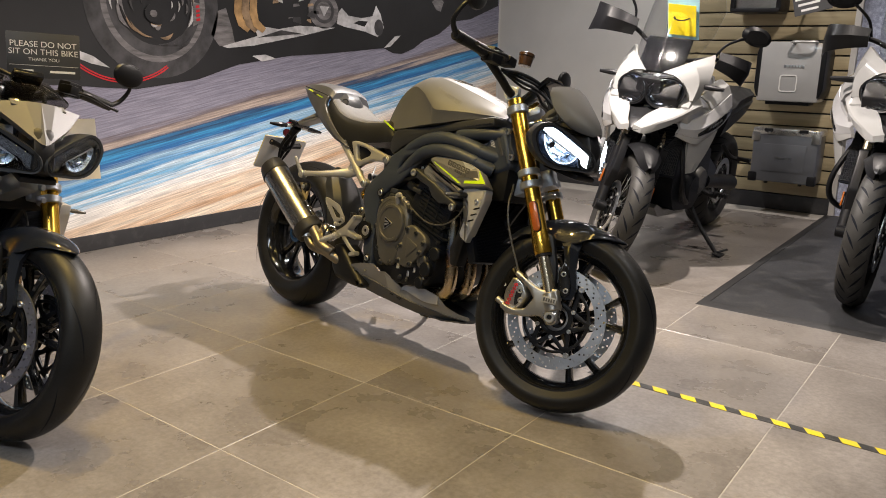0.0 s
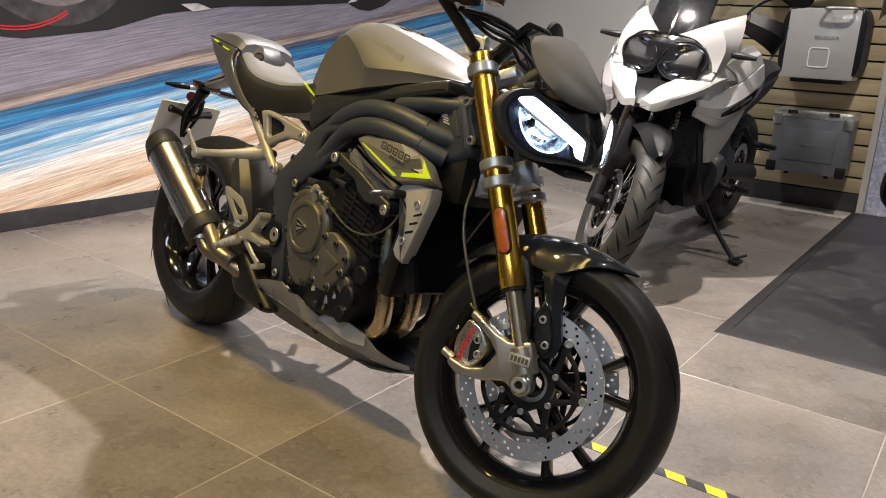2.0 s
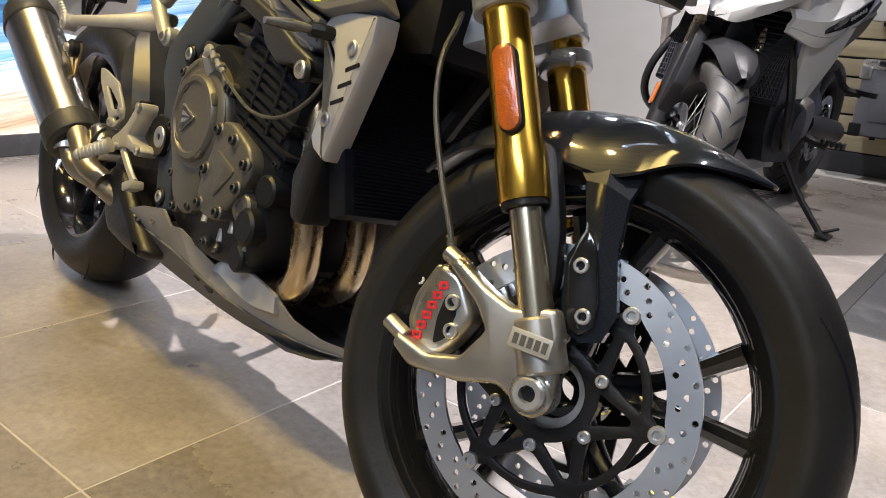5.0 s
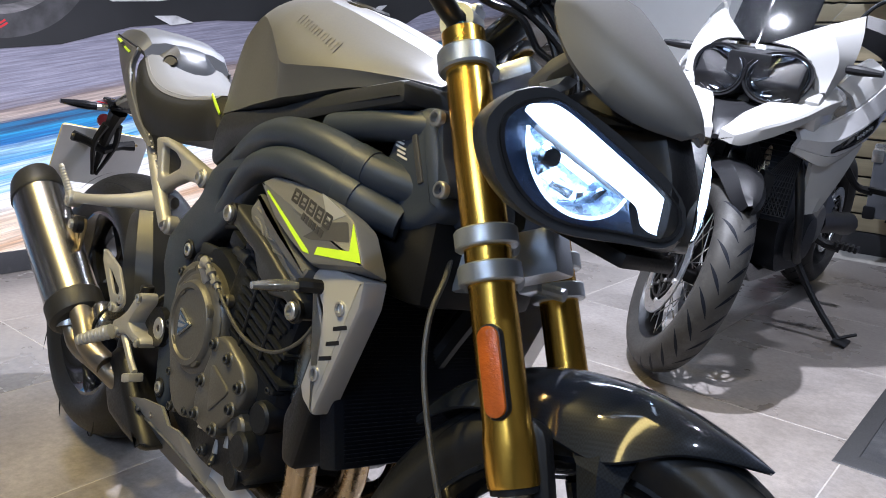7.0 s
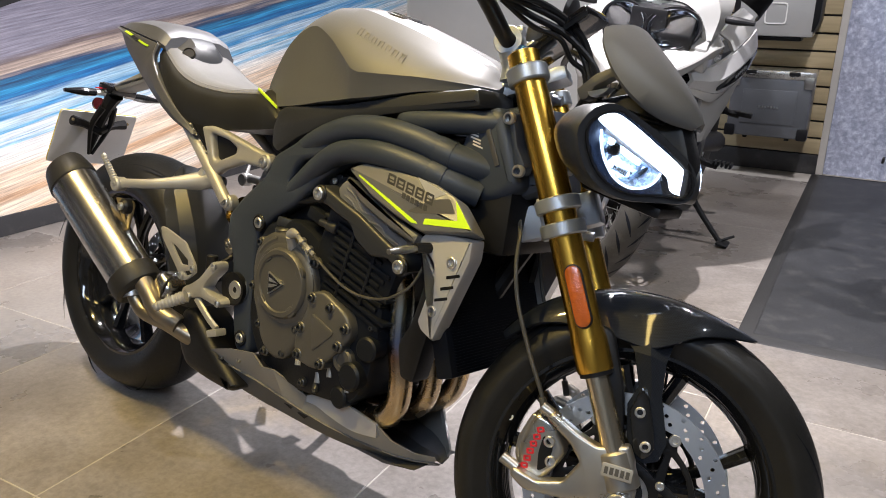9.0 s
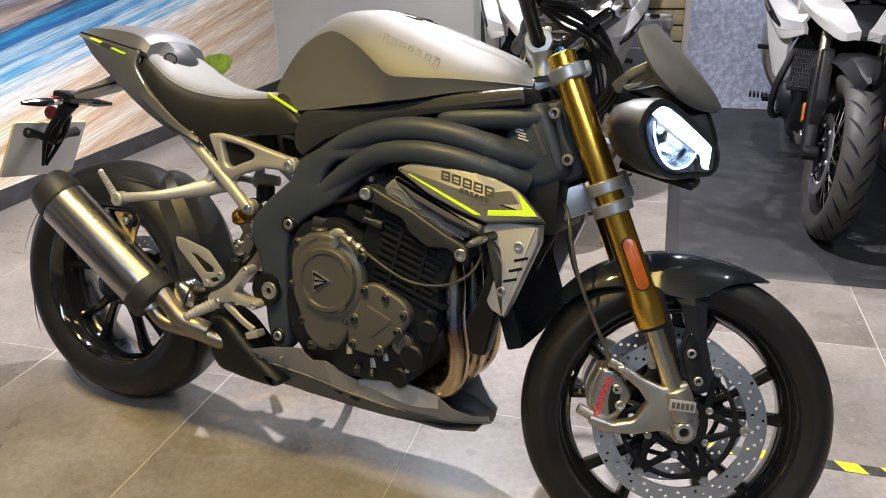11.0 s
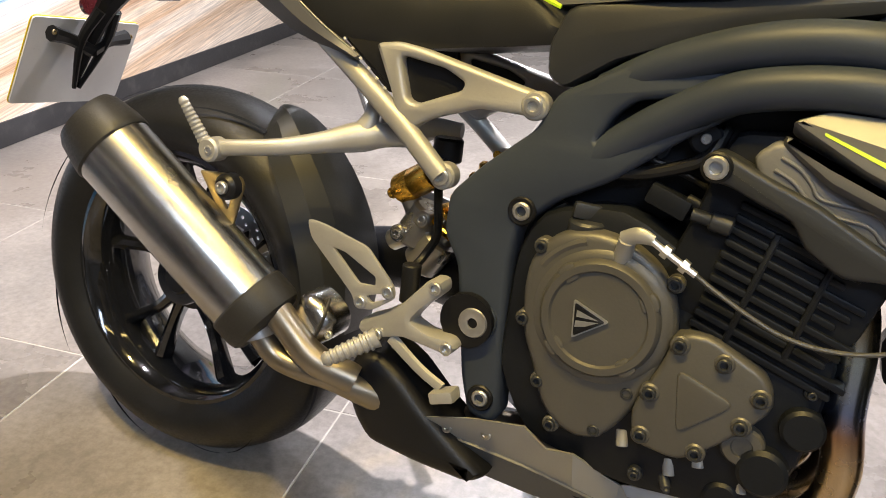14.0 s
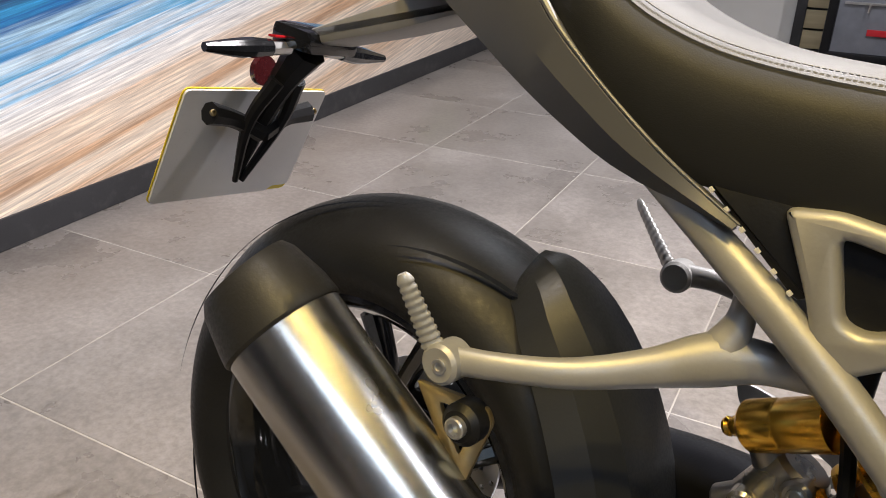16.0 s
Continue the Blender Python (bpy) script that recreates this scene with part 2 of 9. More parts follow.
M_BLOCK = surface("black_engine_paint", (0.0065, 0.0080, 0.0115), 0.46, 0.05, 0.2, 12, 280, 0.12, spec=0.26)
M_STEEL = surface("brushed_steel", (0.46, 0.45, 0.43), 0.26, 1.0, 0.03, 6, 500, 0.0, rvar=0.02)
M_PIPE = surface("bare_exhaust_steel", (0.27, 0.235, 0.185), 0.36, 0.9, 0.1, 14, 500, 0.0)
M_BOLT = surface("zinc_bolt", (0.52, 0.52, 0.52), 0.36, 0.85, 0.1, 60, 260, 0.0)
M_DISC = surface("drilled_disc_steel", (0.72, 0.75, 0.79), 0.30, 1.0, 0.04, 8, 500, 0.0, rvar=0.04)
M_SEATTOP = surface("grey_seat_cover", (0.090, 0.090, 0.090), 0.62, 0, 0.1, 9, 900, 0.12)
M_SEAT = surface("black_seat_vinyl", (0.017, 0.0175, 0.018), 0.5, 0, 0.15, 9, 900, 0.10, spec=0.25)
M_STITCH = surface("grey_thread", (0.20, 0.195, 0.19), 0.8)
M_LIME = surface("lime_green_decal", (0.50, 0.75, 0.015), 0.4, 0, 0.04)
M_DARKDECAL = surface("dark_decal", (0.042, 0.042, 0.045), 0.4, 0.2)
M_REDDECAL = surface("red_decal", (0.55, 0.02, 0.03), 0.4)
M_WHITE = surface("gloss_white_paint", (0.37, 0.37, 0.365), 0.18, 0, 0.04, 5, 300, 0.0, coat=0.5)
M_ORANGE = surface("amber_reflector", (0.36, 0.085, 0.008), 0.18, 0, 0.15, 90, 330, 0.5, coat=0.6)
M_RED = surface("red_lens", (0.45, 0.015, 0.02), 0.15, 0, 0.15, 40, 200, 0.1, coat=0.6)
M_MAROON = surface("maroon_reflector", (0.05, 0.008, 0.010), 0.2, 0, 0.15, 40, 200, 0.1, coat=0.4)
M_REFLECTOR = surface("reflector_chrome", (0.30, 0.36, 0.44), 0.16, 1.0, 0.1, 20, 200, 0.1)
M_DIMREF = surface("dim_reflector", (0.26, 0.29, 0.34), 0.2, 1.0, 0.1, 20, 200, 0.1)
M_PLATE = surface("plate_back", (0.62, 0.61, 0.60), 0.35, 0, 0.06, 10, 300, 0.0, dust=0.1)
M_ALU = brushed("pannier_aluminium", (0.48, 0.48, 0.47), 0.34, (1, 1, 8))
M_SLAT = surface("oak_slatwall", (0.44, 0.36, 0.22), 0.5, 0, 0.14, 4, 90, 0.1, stretch=(0.6, 4, 9))
M_SLATGAP = surface("black_slat_channel", (0.02, 0.02, 0.02), 0.5)
M_GLASS = glass("clear_lens")
M_SMOKE = glass("smoked_screen", (0.30, 0.29, 0.27), 0.04)
M_TINT = glass("lightly_tinted_screen", (0.80, 0.81, 0.80), 0.03)
M_DRL = glow("daytime_light_strip", (0.74, 0.87, 1.0), 6.0)
M_BEAM = glow("lit_headlamp_core", (0.62, 0.80, 1.0), 3.0)
M_NAME = surface("faint_grey_print", (0.085, 0.085, 0.088), 0.5, 0.1, 0.05)
M_INDICATOR = surface("smoked_lens_plastic", (0.10, 0.097, 0.092), 0.12, 0.2, 0.3, 90, 300, 0.2, coat=0.6)
M_PLASTIC = surface("grey_moulded_plastic", (0.13, 0.132, 0.140), 0.5, 0, 0.1, 12, 300, 0.1)
M_BOWLLIGHT = glow("lit_bowl_bar", (0.66, 0.82, 1.0), 24.0)
M_POD = surface("satin_charcoal_plastic", (0.022, 0.024, 0.028), 0.42, 0.0, 0.1, 8, 320, 0.06, spec=0.45)
M_LAMPBACK = surface("dark_lamp_interior", (0.06, 0.08, 0.12), 0.2, 0.8, 0.2, 30, 200, 0.1)
M_PAN = surface("matt_silver_pan_paint", (0.31, 0.306, 0.295), 0.42, 0.4, 0.06, 6, 320, 0.02, rvar=0.04)
M_CAP = surface("matt_black_heat_paint", (0.018, 0.0175, 0.017), 0.5, 0, 0.12, 10, 300, 0.1, spec=0.4)
M_NET = surface("black_radiator_core", (0.004, 0.0055, 0.010), 0.6, 0, 0.1, 40, 300, 0.0, spec=0.15)
M_CABLE = surface("grey_braided_hose", (0.085, 0.083, 0.078), 0.4, 0.4, 0.15, 60, 400, 0.4)
M_PAPER = surface("white_card", (0.75, 0.74, 0.72), 0.6)
M_BRONZE = surface("bronze_bracket", (0.34, 0.27, 0.15), 0.4, 0.9, 0.08)

# ---- mesh helpers ----


def catmull(pts, n):
    """n points along a smooth line through pts (any number of values a point)."""
    p = np.array(pts, float)
    if len(p) == 2:
        k = np.linspace(0, 1, n)[:, None]
        return p[0] * (1 - k) + p[1] * k
    q = np.vstack([2 * p[0] - p[1], p, 2 * p[-1] - p[-2]])
    out = []
    for s in np.linspace(0, len(p) - 1, n):
        i = min(int(s), len(p) - 2)
        f = s - i
        a, b, c, d = q[i:i + 4]
        out.append(0.5 * (2 * b + (c - a) * f + (2 * a - 5 * b + 4 * c - d) * f * f + (3 * b - a - 3 * c + d) * f ** 3))
    return np.array(out)


def skin(bm, rings, caps=True, closed=True):
    vs = [[bm.verts.new(p) for p in ring] for ring in rings]
    n = len(vs[0])
    for a, b in zip(vs, vs[1:]):
        for i in range(n if closed else n - 1):
            j = (i + 1) % n
            bm.faces.new((a[i], a[j], b[j], b[i]))
    if caps and closed:
        bm.faces.new(vs[0][::-1])
        bm.faces.new(vs[-1])
    return vs


def tube(bm, pts, r, n=10, steps=0, flat=1.0, caps=True):
    """A round bar through pts; r: one radius or one a point; flat: width to height across."""
    rr = r if isinstance(r, (list, tuple)) else [r] * len(pts)
    rows = catmull([(*p, q) for p, q in zip(pts, rr)], steps or (2 if len(pts) == 2 else 6 * len(pts)))
    path = [Vector(v[:3]) for v in rows]
    up, rings = None, []
    for i, p in enumerate(path):
        t = (path[min(i + 1, len(path) - 1)] - path[max(i - 1, 0)]).normalized()
        if up is None:
            up = Vector((0, 1, 0)) if abs(t.y) < 0.9 else Vector((0, 0, 1))
        up = (up - t * up.dot(t)).normalized()
        side = t.cross(up)
        rings.append([p + (up * math.cos(a) * flat + side * math.sin(a)) * rows[i][3] for a in np.linspace(0, 2 * math.pi, n, endpoint=False)])
    skin(bm, rings, caps)
    return bm


def axes(p, d, up=(0, 0, 1)):
    """A frame at p whose z runs along d."""
    z = Vector(d).normalized()
    u = Vector(up)
    if abs(z.dot(u.normalized())) > 0.98:
        u = Vector((1, 0, 0))
    x = u.cross(z).normalized()
    y = z.cross(x)
    m = Matrix((x, y, z)).transposed().to_4x4()
    m.translation = p
    return m


def lathe(bm, prof, m, n=32, closed=False, caps=True):
    """Turns (radius, height) points round the z axis of m."""
    rings = [[m @ Vector((r * math.cos(a), r * math.sin(a), h)) for r, h in prof] for a in np.linspace(0, 2 * math.pi, n, endpoint=False)]
    vs = [[bm.verts.new(p) for p in ring] for ring in rings]
    k = len(prof)
    for i in range(n):
        a, b = vs[i], vs[(i + 1) % n]
        for j in range(k if closed else k - 1):
            l = (j + 1) % k
            bm.faces.new((a[j], b[j], b[l], a[l]))
    if not closed and caps:
        if prof[0][0] > 1e-6:
            bm.faces.new([v[0] for v in vs][::-1])
        if prof[-1][0] > 1e-6:
            bm.faces.new([v[-1] for v in vs])
    bmesh.ops.remove_doubles(bm, verts=[v for ring in vs for v in ring if v.is_valid], dist=1e-6)
    return bm


def rod(bm, a, b, r, r2=None, n=16, edge=0.0):
    a, b = Vector(a), Vector(b)
    l = (b - a).length
    r2 = r if r2 is None else r2
    e = min(edge, r * 0.5, l * 0.4)
    prof = [(0, 0), (r - e, 0), (r, e), (r2, l - e), (r2 - e, l), (0, l)] if e else [(0, 0), (r, 0), (r2, l), (0, l)]
    return lathe(bm, prof, axes(a, b - a), n)


def block(bm, m, sx, sy, sz, edge=0.0, taper=1.0):
    """A box about m's origin with chamfered edges."""
    made = bmesh.ops.create_cube(bm, size=1.0, matrix=m @ Matrix.Diagonal((sx, sy, sz, 1)))["verts"]
    if taper != 1.0:
        for v in made:
            q = m.inverted() @ v.co
            if q.z > 0:
                q.x, q.y = q.x * taper, q.y * taper
                v.co = m @ q
    if edge:
        es = {e for v in made for e in v.link_edges}
        bmesh.ops.bevel(bm, geom=list(es), offset=edge, segments=2, affect="EDGES", profile=0.6)
    return bm


SIDE = Matrix(((1, 0, 0, 0), (0, 0, -1, 0), (0, 1, 0, 0), (0, 0, 0, 1)))  # a drawing in x, z that grows towards -y


def prism(bm, outline, y0, y1, edge=0.0, m=None, shrink=0.0, segments=2):
    """A side-view outline of (x, z) points, from y0 (inner) to y1 (outer face), edges rounded on the outer face."""
    c = np.mean(outline, axis=0)
    m = m or Matrix()
    inner = [bm.verts.new(m @ Vector((x, y0, z))) for x, z in outline]
    outer = [bm.verts.new(m @ Vector((x + (c[0] - x) * shrink, y1, z + (c[1] - z) * shrink))) for x, z in outline]
    n = len(outline)
    faces = [bm.faces.new(inner), bm.faces.new(outer[::-1])]
    for i in range(n):
        j = (i + 1) % n
        faces.append(bm.faces.new((inner[j], inner[i], outer[i], outer[j])))
    bmesh.ops.recalc_face_normals(bm, faces=faces)
    if edge:
        es = [e for e in faces[1].edges]
        bmesh.ops.bevel(bm, geom=es, offset=edge, segments=segments, affect="EDGES", profile=0.5)
    return bm


def soft(outline, r, n=3):
    """The outline with its corners rounded off by about r."""
    out, k = [], len(outline)
    for i in range(k):
        a, b, c = (Vector((*outline[(i + d) % k], 0)) for d in (-1, 0, 1))
        u, v = a - b, c - b
        d = min(r, u.length * 0.45, v.length * 0.45)
        p, q = b + u.normalized() * d, b + v.normalized() * d
        for s in np.linspace(0, 1, n):
            w = p * (1 - s) ** 2 + b * 2 * s * (1 - s) + q * s * s
            out.append((w.x, w.y))
    return out


def circle(cx, cy, r, n=24, start=0.0):
    return [(cx + r * math.cos(a + start), cy + r * math.sin(a + start)) for a in np.linspace(0, 2 * math.pi, n, endpoint=False)]


def plate(bm, outlines, thick, m, edge=0.0):
    """A flat plate with holes, drawn in the x, y plane of m, thick along its z both ways."""
    cu = bpy.data.curves.new("plate_drawing", "CURVE")
    cu.dimensions, cu.fill_mode = "2D", "BOTH"
    cu.extrude, cu.bevel_depth, cu.bevel_resolution = max(thick / 2 - edge, 0.0001), edge, 1
    cu.offset = -edge
    for o in outlines:
        s = cu.splines.new("POLY")
        s.points.add(len(o) - 1)
        for p, (x, y) in zip(s.points, o):
            p.co = (x, y, 0, 1)
        s.use_cyclic_u = True
    ob = bpy.data.objects.new("plate_drawing", cu)
    me = bpy.data.meshes.new_from_object(ob)
    me.transform(m)
    bm.from_mesh(me)
    bpy.data.objects.remove(ob)
    bpy.data.curves.remove(cu)
    bpy.data.meshes.remove(me)
    return bm


def mesh_from(name, bm, material, sharp=35):
    me = bpy.data.meshes.new(name)
    bmesh.ops.remove_doubles(bm, verts=bm.verts, dist=1e-6)
    bmesh.ops.recalc_face_normals(bm, faces=bm.faces)
    bm.to_mesh(me)
    bm.free()
    for p in me.polygons:
        p.use_smooth = True
    me.set_sharp_from_angle(angle=radians(sharp))
    me.materials.append(material)
    return me


def part(name, bm, material, parent, label="", m=None, sharp=35):
    """Links a bmesh as one mesh object under a thing or a part."""
    ob = new(name, mesh_from(name, bm, material, sharp))
    ob.parent = parent
    if m is not None:
        ob.matrix_basis = m
    return tagged(ob, label)


def thing(name, label, category, m=None, group=""):
    ob = new(name)
    ob.empty_display_size = 0.1
    if m is not None:
        ob.matrix_world = m
    return tagged(ob, label, category, group)


def solid(name, bm, material, label, category="", kind="", m=None, group="", sharp=35):
    ob = new(name, mesh_from(name, bm, material, sharp))
    if m is not None:
        ob.matrix_world = m
    return tagged(ob, label, category, group, kind)


def B():
    return bmesh.new()


def bolt(bm, p, d, r=0.008, h=0.006):
    """A socket-head bolt standing on p along d."""
    m = axes(p, d)
    lathe(bm, [(0, 0), (r, 0), (r, h * 0.8), (r * 0.85, h), (r * 0.58, h), (r * 0.54, h * 0.1), (0, h * 0.1)], m, 14)
    return bm

# ---- the room ----
X0, X1, Y0, Y1 = -2.4, 4.2, -4.2, 4.5


def wall(name, x0, x1, y0, y1, z0, z1, material, label):
    bm = B()
    block(bm, pose((x0 + x1) / 2, (y0 + y1) / 2, (z0 + z1) / 2), x1 - x0, y1 - y0, z1 - z0)
    return solid(name, bm, material, label, "wall", "structure")


wall("wall_west", X0 - 0.15, X0, Y0, Y1 + 0.15, 0, CEIL, M_WALL, "white painted wall behind the printed mural")
wall("wall_north", X0, X1, Y1, Y1 + 0.15, 0, CEIL, M_WALL, "plain off-white painted showroom wall")
# unseen walls and ceiling close the room, kept dark to cut bounced light
wall("wall_east", X1, X1 + 0.15, Y0, Y1 + 0.15, 0, CEIL, M_UNSEENWALL, "unseen wall, dark grey to cut bounced light")
wall("wall_south", X0 - 0.15, X1 + 0.15, Y0 - 0.15, Y0, 0, CEIL, M_UNSEENWALL, "unseen wall, dark grey to cut bounced light")
wall("ceiling", X0 - 0.15, X1 + 0.15, Y0 - 0.15, Y1 + 0.15, CEIL, CEIL + 0.1, M_CEIL, "unseen ceiling, dark grey to cut bounced light")
floor = wall("floor", X0 - 0.15, X1 + 0.15, Y0 - 0.15, Y1 + 0.15, -0.12, -0.0008, M_GROUT, "grey porcelain tiled floor with pale joints")

for name, a, b in (("baseboard_west", (X0, Y0), (X0 + 0.014, Y1)), ("baseboard_north", (X0 + 0.014, Y1 - 0.014), (-0.12, Y1))):
    bm = B()
    block(bm, pose((a[0] + b[0]) / 2, (a[1] + b[1]) / 2, 0.046), b[0] - a[0], b[1] - a[1], 0.09, 0.003)
    solid(name, bm, M_BASEB, "dark grey skirting board along the wall", "baseboard", "structure")

# the printed mural, a thin board on the west wall, with the dark motorcycle printed on it
bm = B()
block(bm, pose(X0 + 0.003, (Y0 + 4.46) / 2, (0.09 + CEIL) / 2), 0.006, 4.46 - Y0, CEIL - 0.09)
mural = solid("mural", bm, M_MURAL, "large printed mural of a motorcycle speeding over streaked tarmac", "mural", "structure")
M_INK = surface("printed_black", (0.012, 0.012, 0.014), 0.5, var=0.3, scale=3)
M_INKGREY = surface("printed_grey", (0.16, 0.15, 0.155), 0.5, var=0.5, scale=9, stretch=(1, 1, 5))
M_INKLIGHT = surface("printed_silver", (0.5, 0.49, 0.5), 0.5, var=0.35, scale=14)
M_INKGOLD = surface("printed_gold", (0.45, 0.27, 0.12), 0.5, var=0.4, scale=14)
ON_WALL = Matrix(((0, 0, 1, X0 + 0.0075), (1, 0, 0, 0), (0, 1, 0, 0), (0, 0, 0, 1)))  # drawing x, y -> wall y, z


def ink(name, outlines, material, lift=0.0):
    part(name, plate(B(), outlines, 0.0012, Matrix.Translation((lift, 0, 0)) @ ON_WALL), material, mural)


def oval(cx, cy, rx, ry, n=48, a0=0.0, a1=2 * math.pi):
    return [(cx + rx * math.cos(a), cy + ry * math.sin(a)) for a in np.linspace(a0, a1, n, endpoint=False)]


WHEEL_Y, WHEEL_Z = 0.87, 1.36
M_INKWARM = surface("printed_bronze", (0.30, 0.20, 0.12), 0.5, var=0.55, scale=16)
M_INKDEEP = surface("printed_deep_grey", (0.05, 0.048, 0.052), 0.5, var=0.6, scale=10)
ink("printed_shadow", [[(-4.0, 1.02), (-0.6, 0.95), (0.36, 0.905), (0.71, 0.88), (1.13, 0.93), (1.44, 1.02), (1.88, 1.08), (2.24, 1.10), (2.6, 1.13), (2.84, 1.15), (2.95, 1.115), (3.06, 1.11), (3.2, 1.15), (3.34, 1.22), (3.55, 1.28), (3.75, 1.39), (4.0, 1.42), (4.44, 1.56), (4.44, 2.1), (-4.0, 1.9)]], M_INK)
ink("printed_road_gap", [[(1.24, 1.20), (1.30, 1.13), (1.42, 1.14), (1.40, 1.24), (1.36, 1.36), (1.30, 1.34)]], M_INKGREY, 0.0014)
ink("printed_road_gap", [[(0.30, 1.12), (0.47, 1.06), (0.56, 1.0), (0.46, 1.02), (0.30, 1.08)]], M_INKLIGHT, 0.0014)
ink("printed_tyre", [oval(WHEEL_Y, WHEEL_Z, 0.43, 0.42), oval(WHEEL_Y, WHEEL_Z, 0.335, 0.33)], M_INKDEEP, 0.0014)
ink("printed_rim", [oval(WHEEL_Y, WHEEL_Z, 0.335, 0.33), oval(WHEEL_Y, WHEEL_Z, 0.30, 0.295)], M_INKGREY, 0.0014)
ink("printed_rim", [oval(WHEEL_Y, WHEEL_Z, 0.30, 0.295), oval(WHEEL_Y, WHEEL_Z, 0.24, 0.235)], M_INKDEEP, 0.0014)
# blurred sweeps inside the wheel, of uneven length and tone
pick = random.Random(7)
for k in range(46):
    a, r = pick.uniform(0, 6.28), pick.uniform(0.07, 0.29)
    w, sweep = pick.uniform(0.006, 0.022), pick.uniform(0.25, 0.9)
    arc = np.linspace(a, a + sweep, 9)
    ink("printed_blur", [[(WHEEL_Y + r * math.cos(q), WHEEL_Z + 0.98 * r * math.sin(q)) for q in arc] + [(WHEEL_Y + (r + w * math.sin(math.pi * i / 8) + 0.001) * math.cos(q), WHEEL_Z + 0.98 * (r + w * math.sin(math.pi * i / 8) + 0.001) * math.sin(q)) for i, q in list(enumerate(arc))[::-1]]],
        pick.choice((M_INKGREY, M_INKLIGHT, M_INKWARM, M_INKGREY, M_INKDEEP)), 0.0028 + 0.0001 * k)
ink("printed_hub", [oval(WHEEL_Y - 0.02, WHEEL_Z - 0.06, 0.055, 0.05)], M_INK, 0.008)
ink("printed_hub", [oval(WHEEL_Y - 0.02, WHEEL_Z - 0.06, 0.022, 0.02)], M_INKGREY, 0.0095)
for r in (0.455, 0.468):
    ink("printed_red_stripe", [oval(0.66, 1.39, r + 0.007, r + 0.007, 40, 3.9, 5.35) + oval(0.66, 1.39, r, r, 40, 3.9, 5.35)[::-1]], M_REDDECAL, 0.0029)
ink("printed_caliper", [[(1.11, 1.24), (1.18, 1.27), (1.18, 1.37), (1.12, 1.38)]], M_INKGREY, 0.0085)
for k in range(4):
    ink("printed_red_mark", [[(1.135, 1.27 + 0.025 * k), (1.16, 1.275 + 0.025 * k), (1.16, 1.29 + 0.025 * k), (1.135, 1.285 + 0.025 * k)]], M_REDDECAL, 0.0100)
# engine, pipes, belly and foot gear of the printed machine
ink("printed_belly", [[(1.32, 1.13), (1.36, 1.12), (1.57, 1.14), (2.02, 1.22), (2.31, 1.28), (1.96, 1.28), (1.78, 1.25), (1.57, 1.27), (1.60, 1.20)]], M_INKLIGHT, 0.0029)
ink("printed_belly", [[(1.60, 1.19), (1.9, 1.22), (2.02, 1.225), (1.80, 1.245)]], M_INKDEEP, 0.0043)
ink("printed_spot", [[(1.55, 1.075), (1.63, 1.04), (1.75, 1.06), (1.66, 1.085)]], M_INKLIGHT, 0.0029)
ink("printed_spot", [[(2.84, 1.15), (2.92, 1.165), (3.04, 1.25), (2.97, 1.24), (2.90, 1.19)]], M_INKLIGHT, 0.0029)
for k in range(3):
    x = 1.44 + 0.06 * k
    ink("printed_pipe", [[(x, 1.50), (x - 0.02, 1.34), (x + 0.01, 1.26), (x + 0.08, 1.22), (x + 0.11, 1.25), (x + 0.05, 1.30), (x + 0.04, 1.36), (x + 0.05, 1.50)]], M_INKGOLD if k != 1 else M_INKWARM, 0.0030 + 0.0014 * k)
ink("printed_cover", [oval(2.20, 1.39, 0.145, 0.12)], M_INKGREY, 0.0029)
ink("printed_cover", [oval(2.20, 1.39, 0.10, 0.085), oval(2.20, 1.39, 0.075, 0.062)], M_INKDEEP, 0.0043)
ink("printed_badge", [[(2.16, 1.42), (2.25, 1.42), (2.20, 1.35)]], M_INKLIGHT, 0.0043)
for k in range(16):
    y0, z0, w, h = pick.uniform(1.70, 2.08), pick.uniform(1.30, 1.6), pick.uniform(0.03, 0.09), pick.uniform(0.01, 0.04)
    ink("printed_engine_part", [[(y0, z0), (y0 + w, z0 + pick.uniform(-0.02, 0.02)), (y0 + w * 0.9, z0 + h), (y0 + w * 0.1, z0 + h * 0.8)]], pick.choice((M_INKGREY, M_INKDEEP, M_INKLIGHT, M_INKWARM)), 0.0030 + 0.0001 * k)
ink("printed_foot_gear", [[(2.33, 1.31), (2.41, 1.29), (2.63, 1.265), (2.77, 1.23), (2.84, 1.30), (2.80, 1.40), (2.75, 1.46), (2.71, 1.38), (2.59, 1.36), (2.45, 1.37), (2.38, 1.42), (2.34, 1.38)], [(2.50, 1.32), (2.62, 1.30), (2.66, 1.34), (2.56, 1.34)]], M_INKLIGHT, 0.0029)
ink("printed_foot_gear", [oval(2.78, 1.30, 0.05, 0.06)], M_INKDEEP, 0.0043)
ink("printed_tail", [[(3.44, 1.53), (3.50, 1.47), (3.56, 1.46), (3.60, 1.54), (3.52, 1.58)]], M_INKGREY, 0.0029)
ink("printed_verge_shrub", [oval(3.55, 0.34, 0.24, 0.08, 11)], surface("printed_green", (0.25, 0.36, 0.03), 0.5, var=0.5, scale=12), 0.0005)

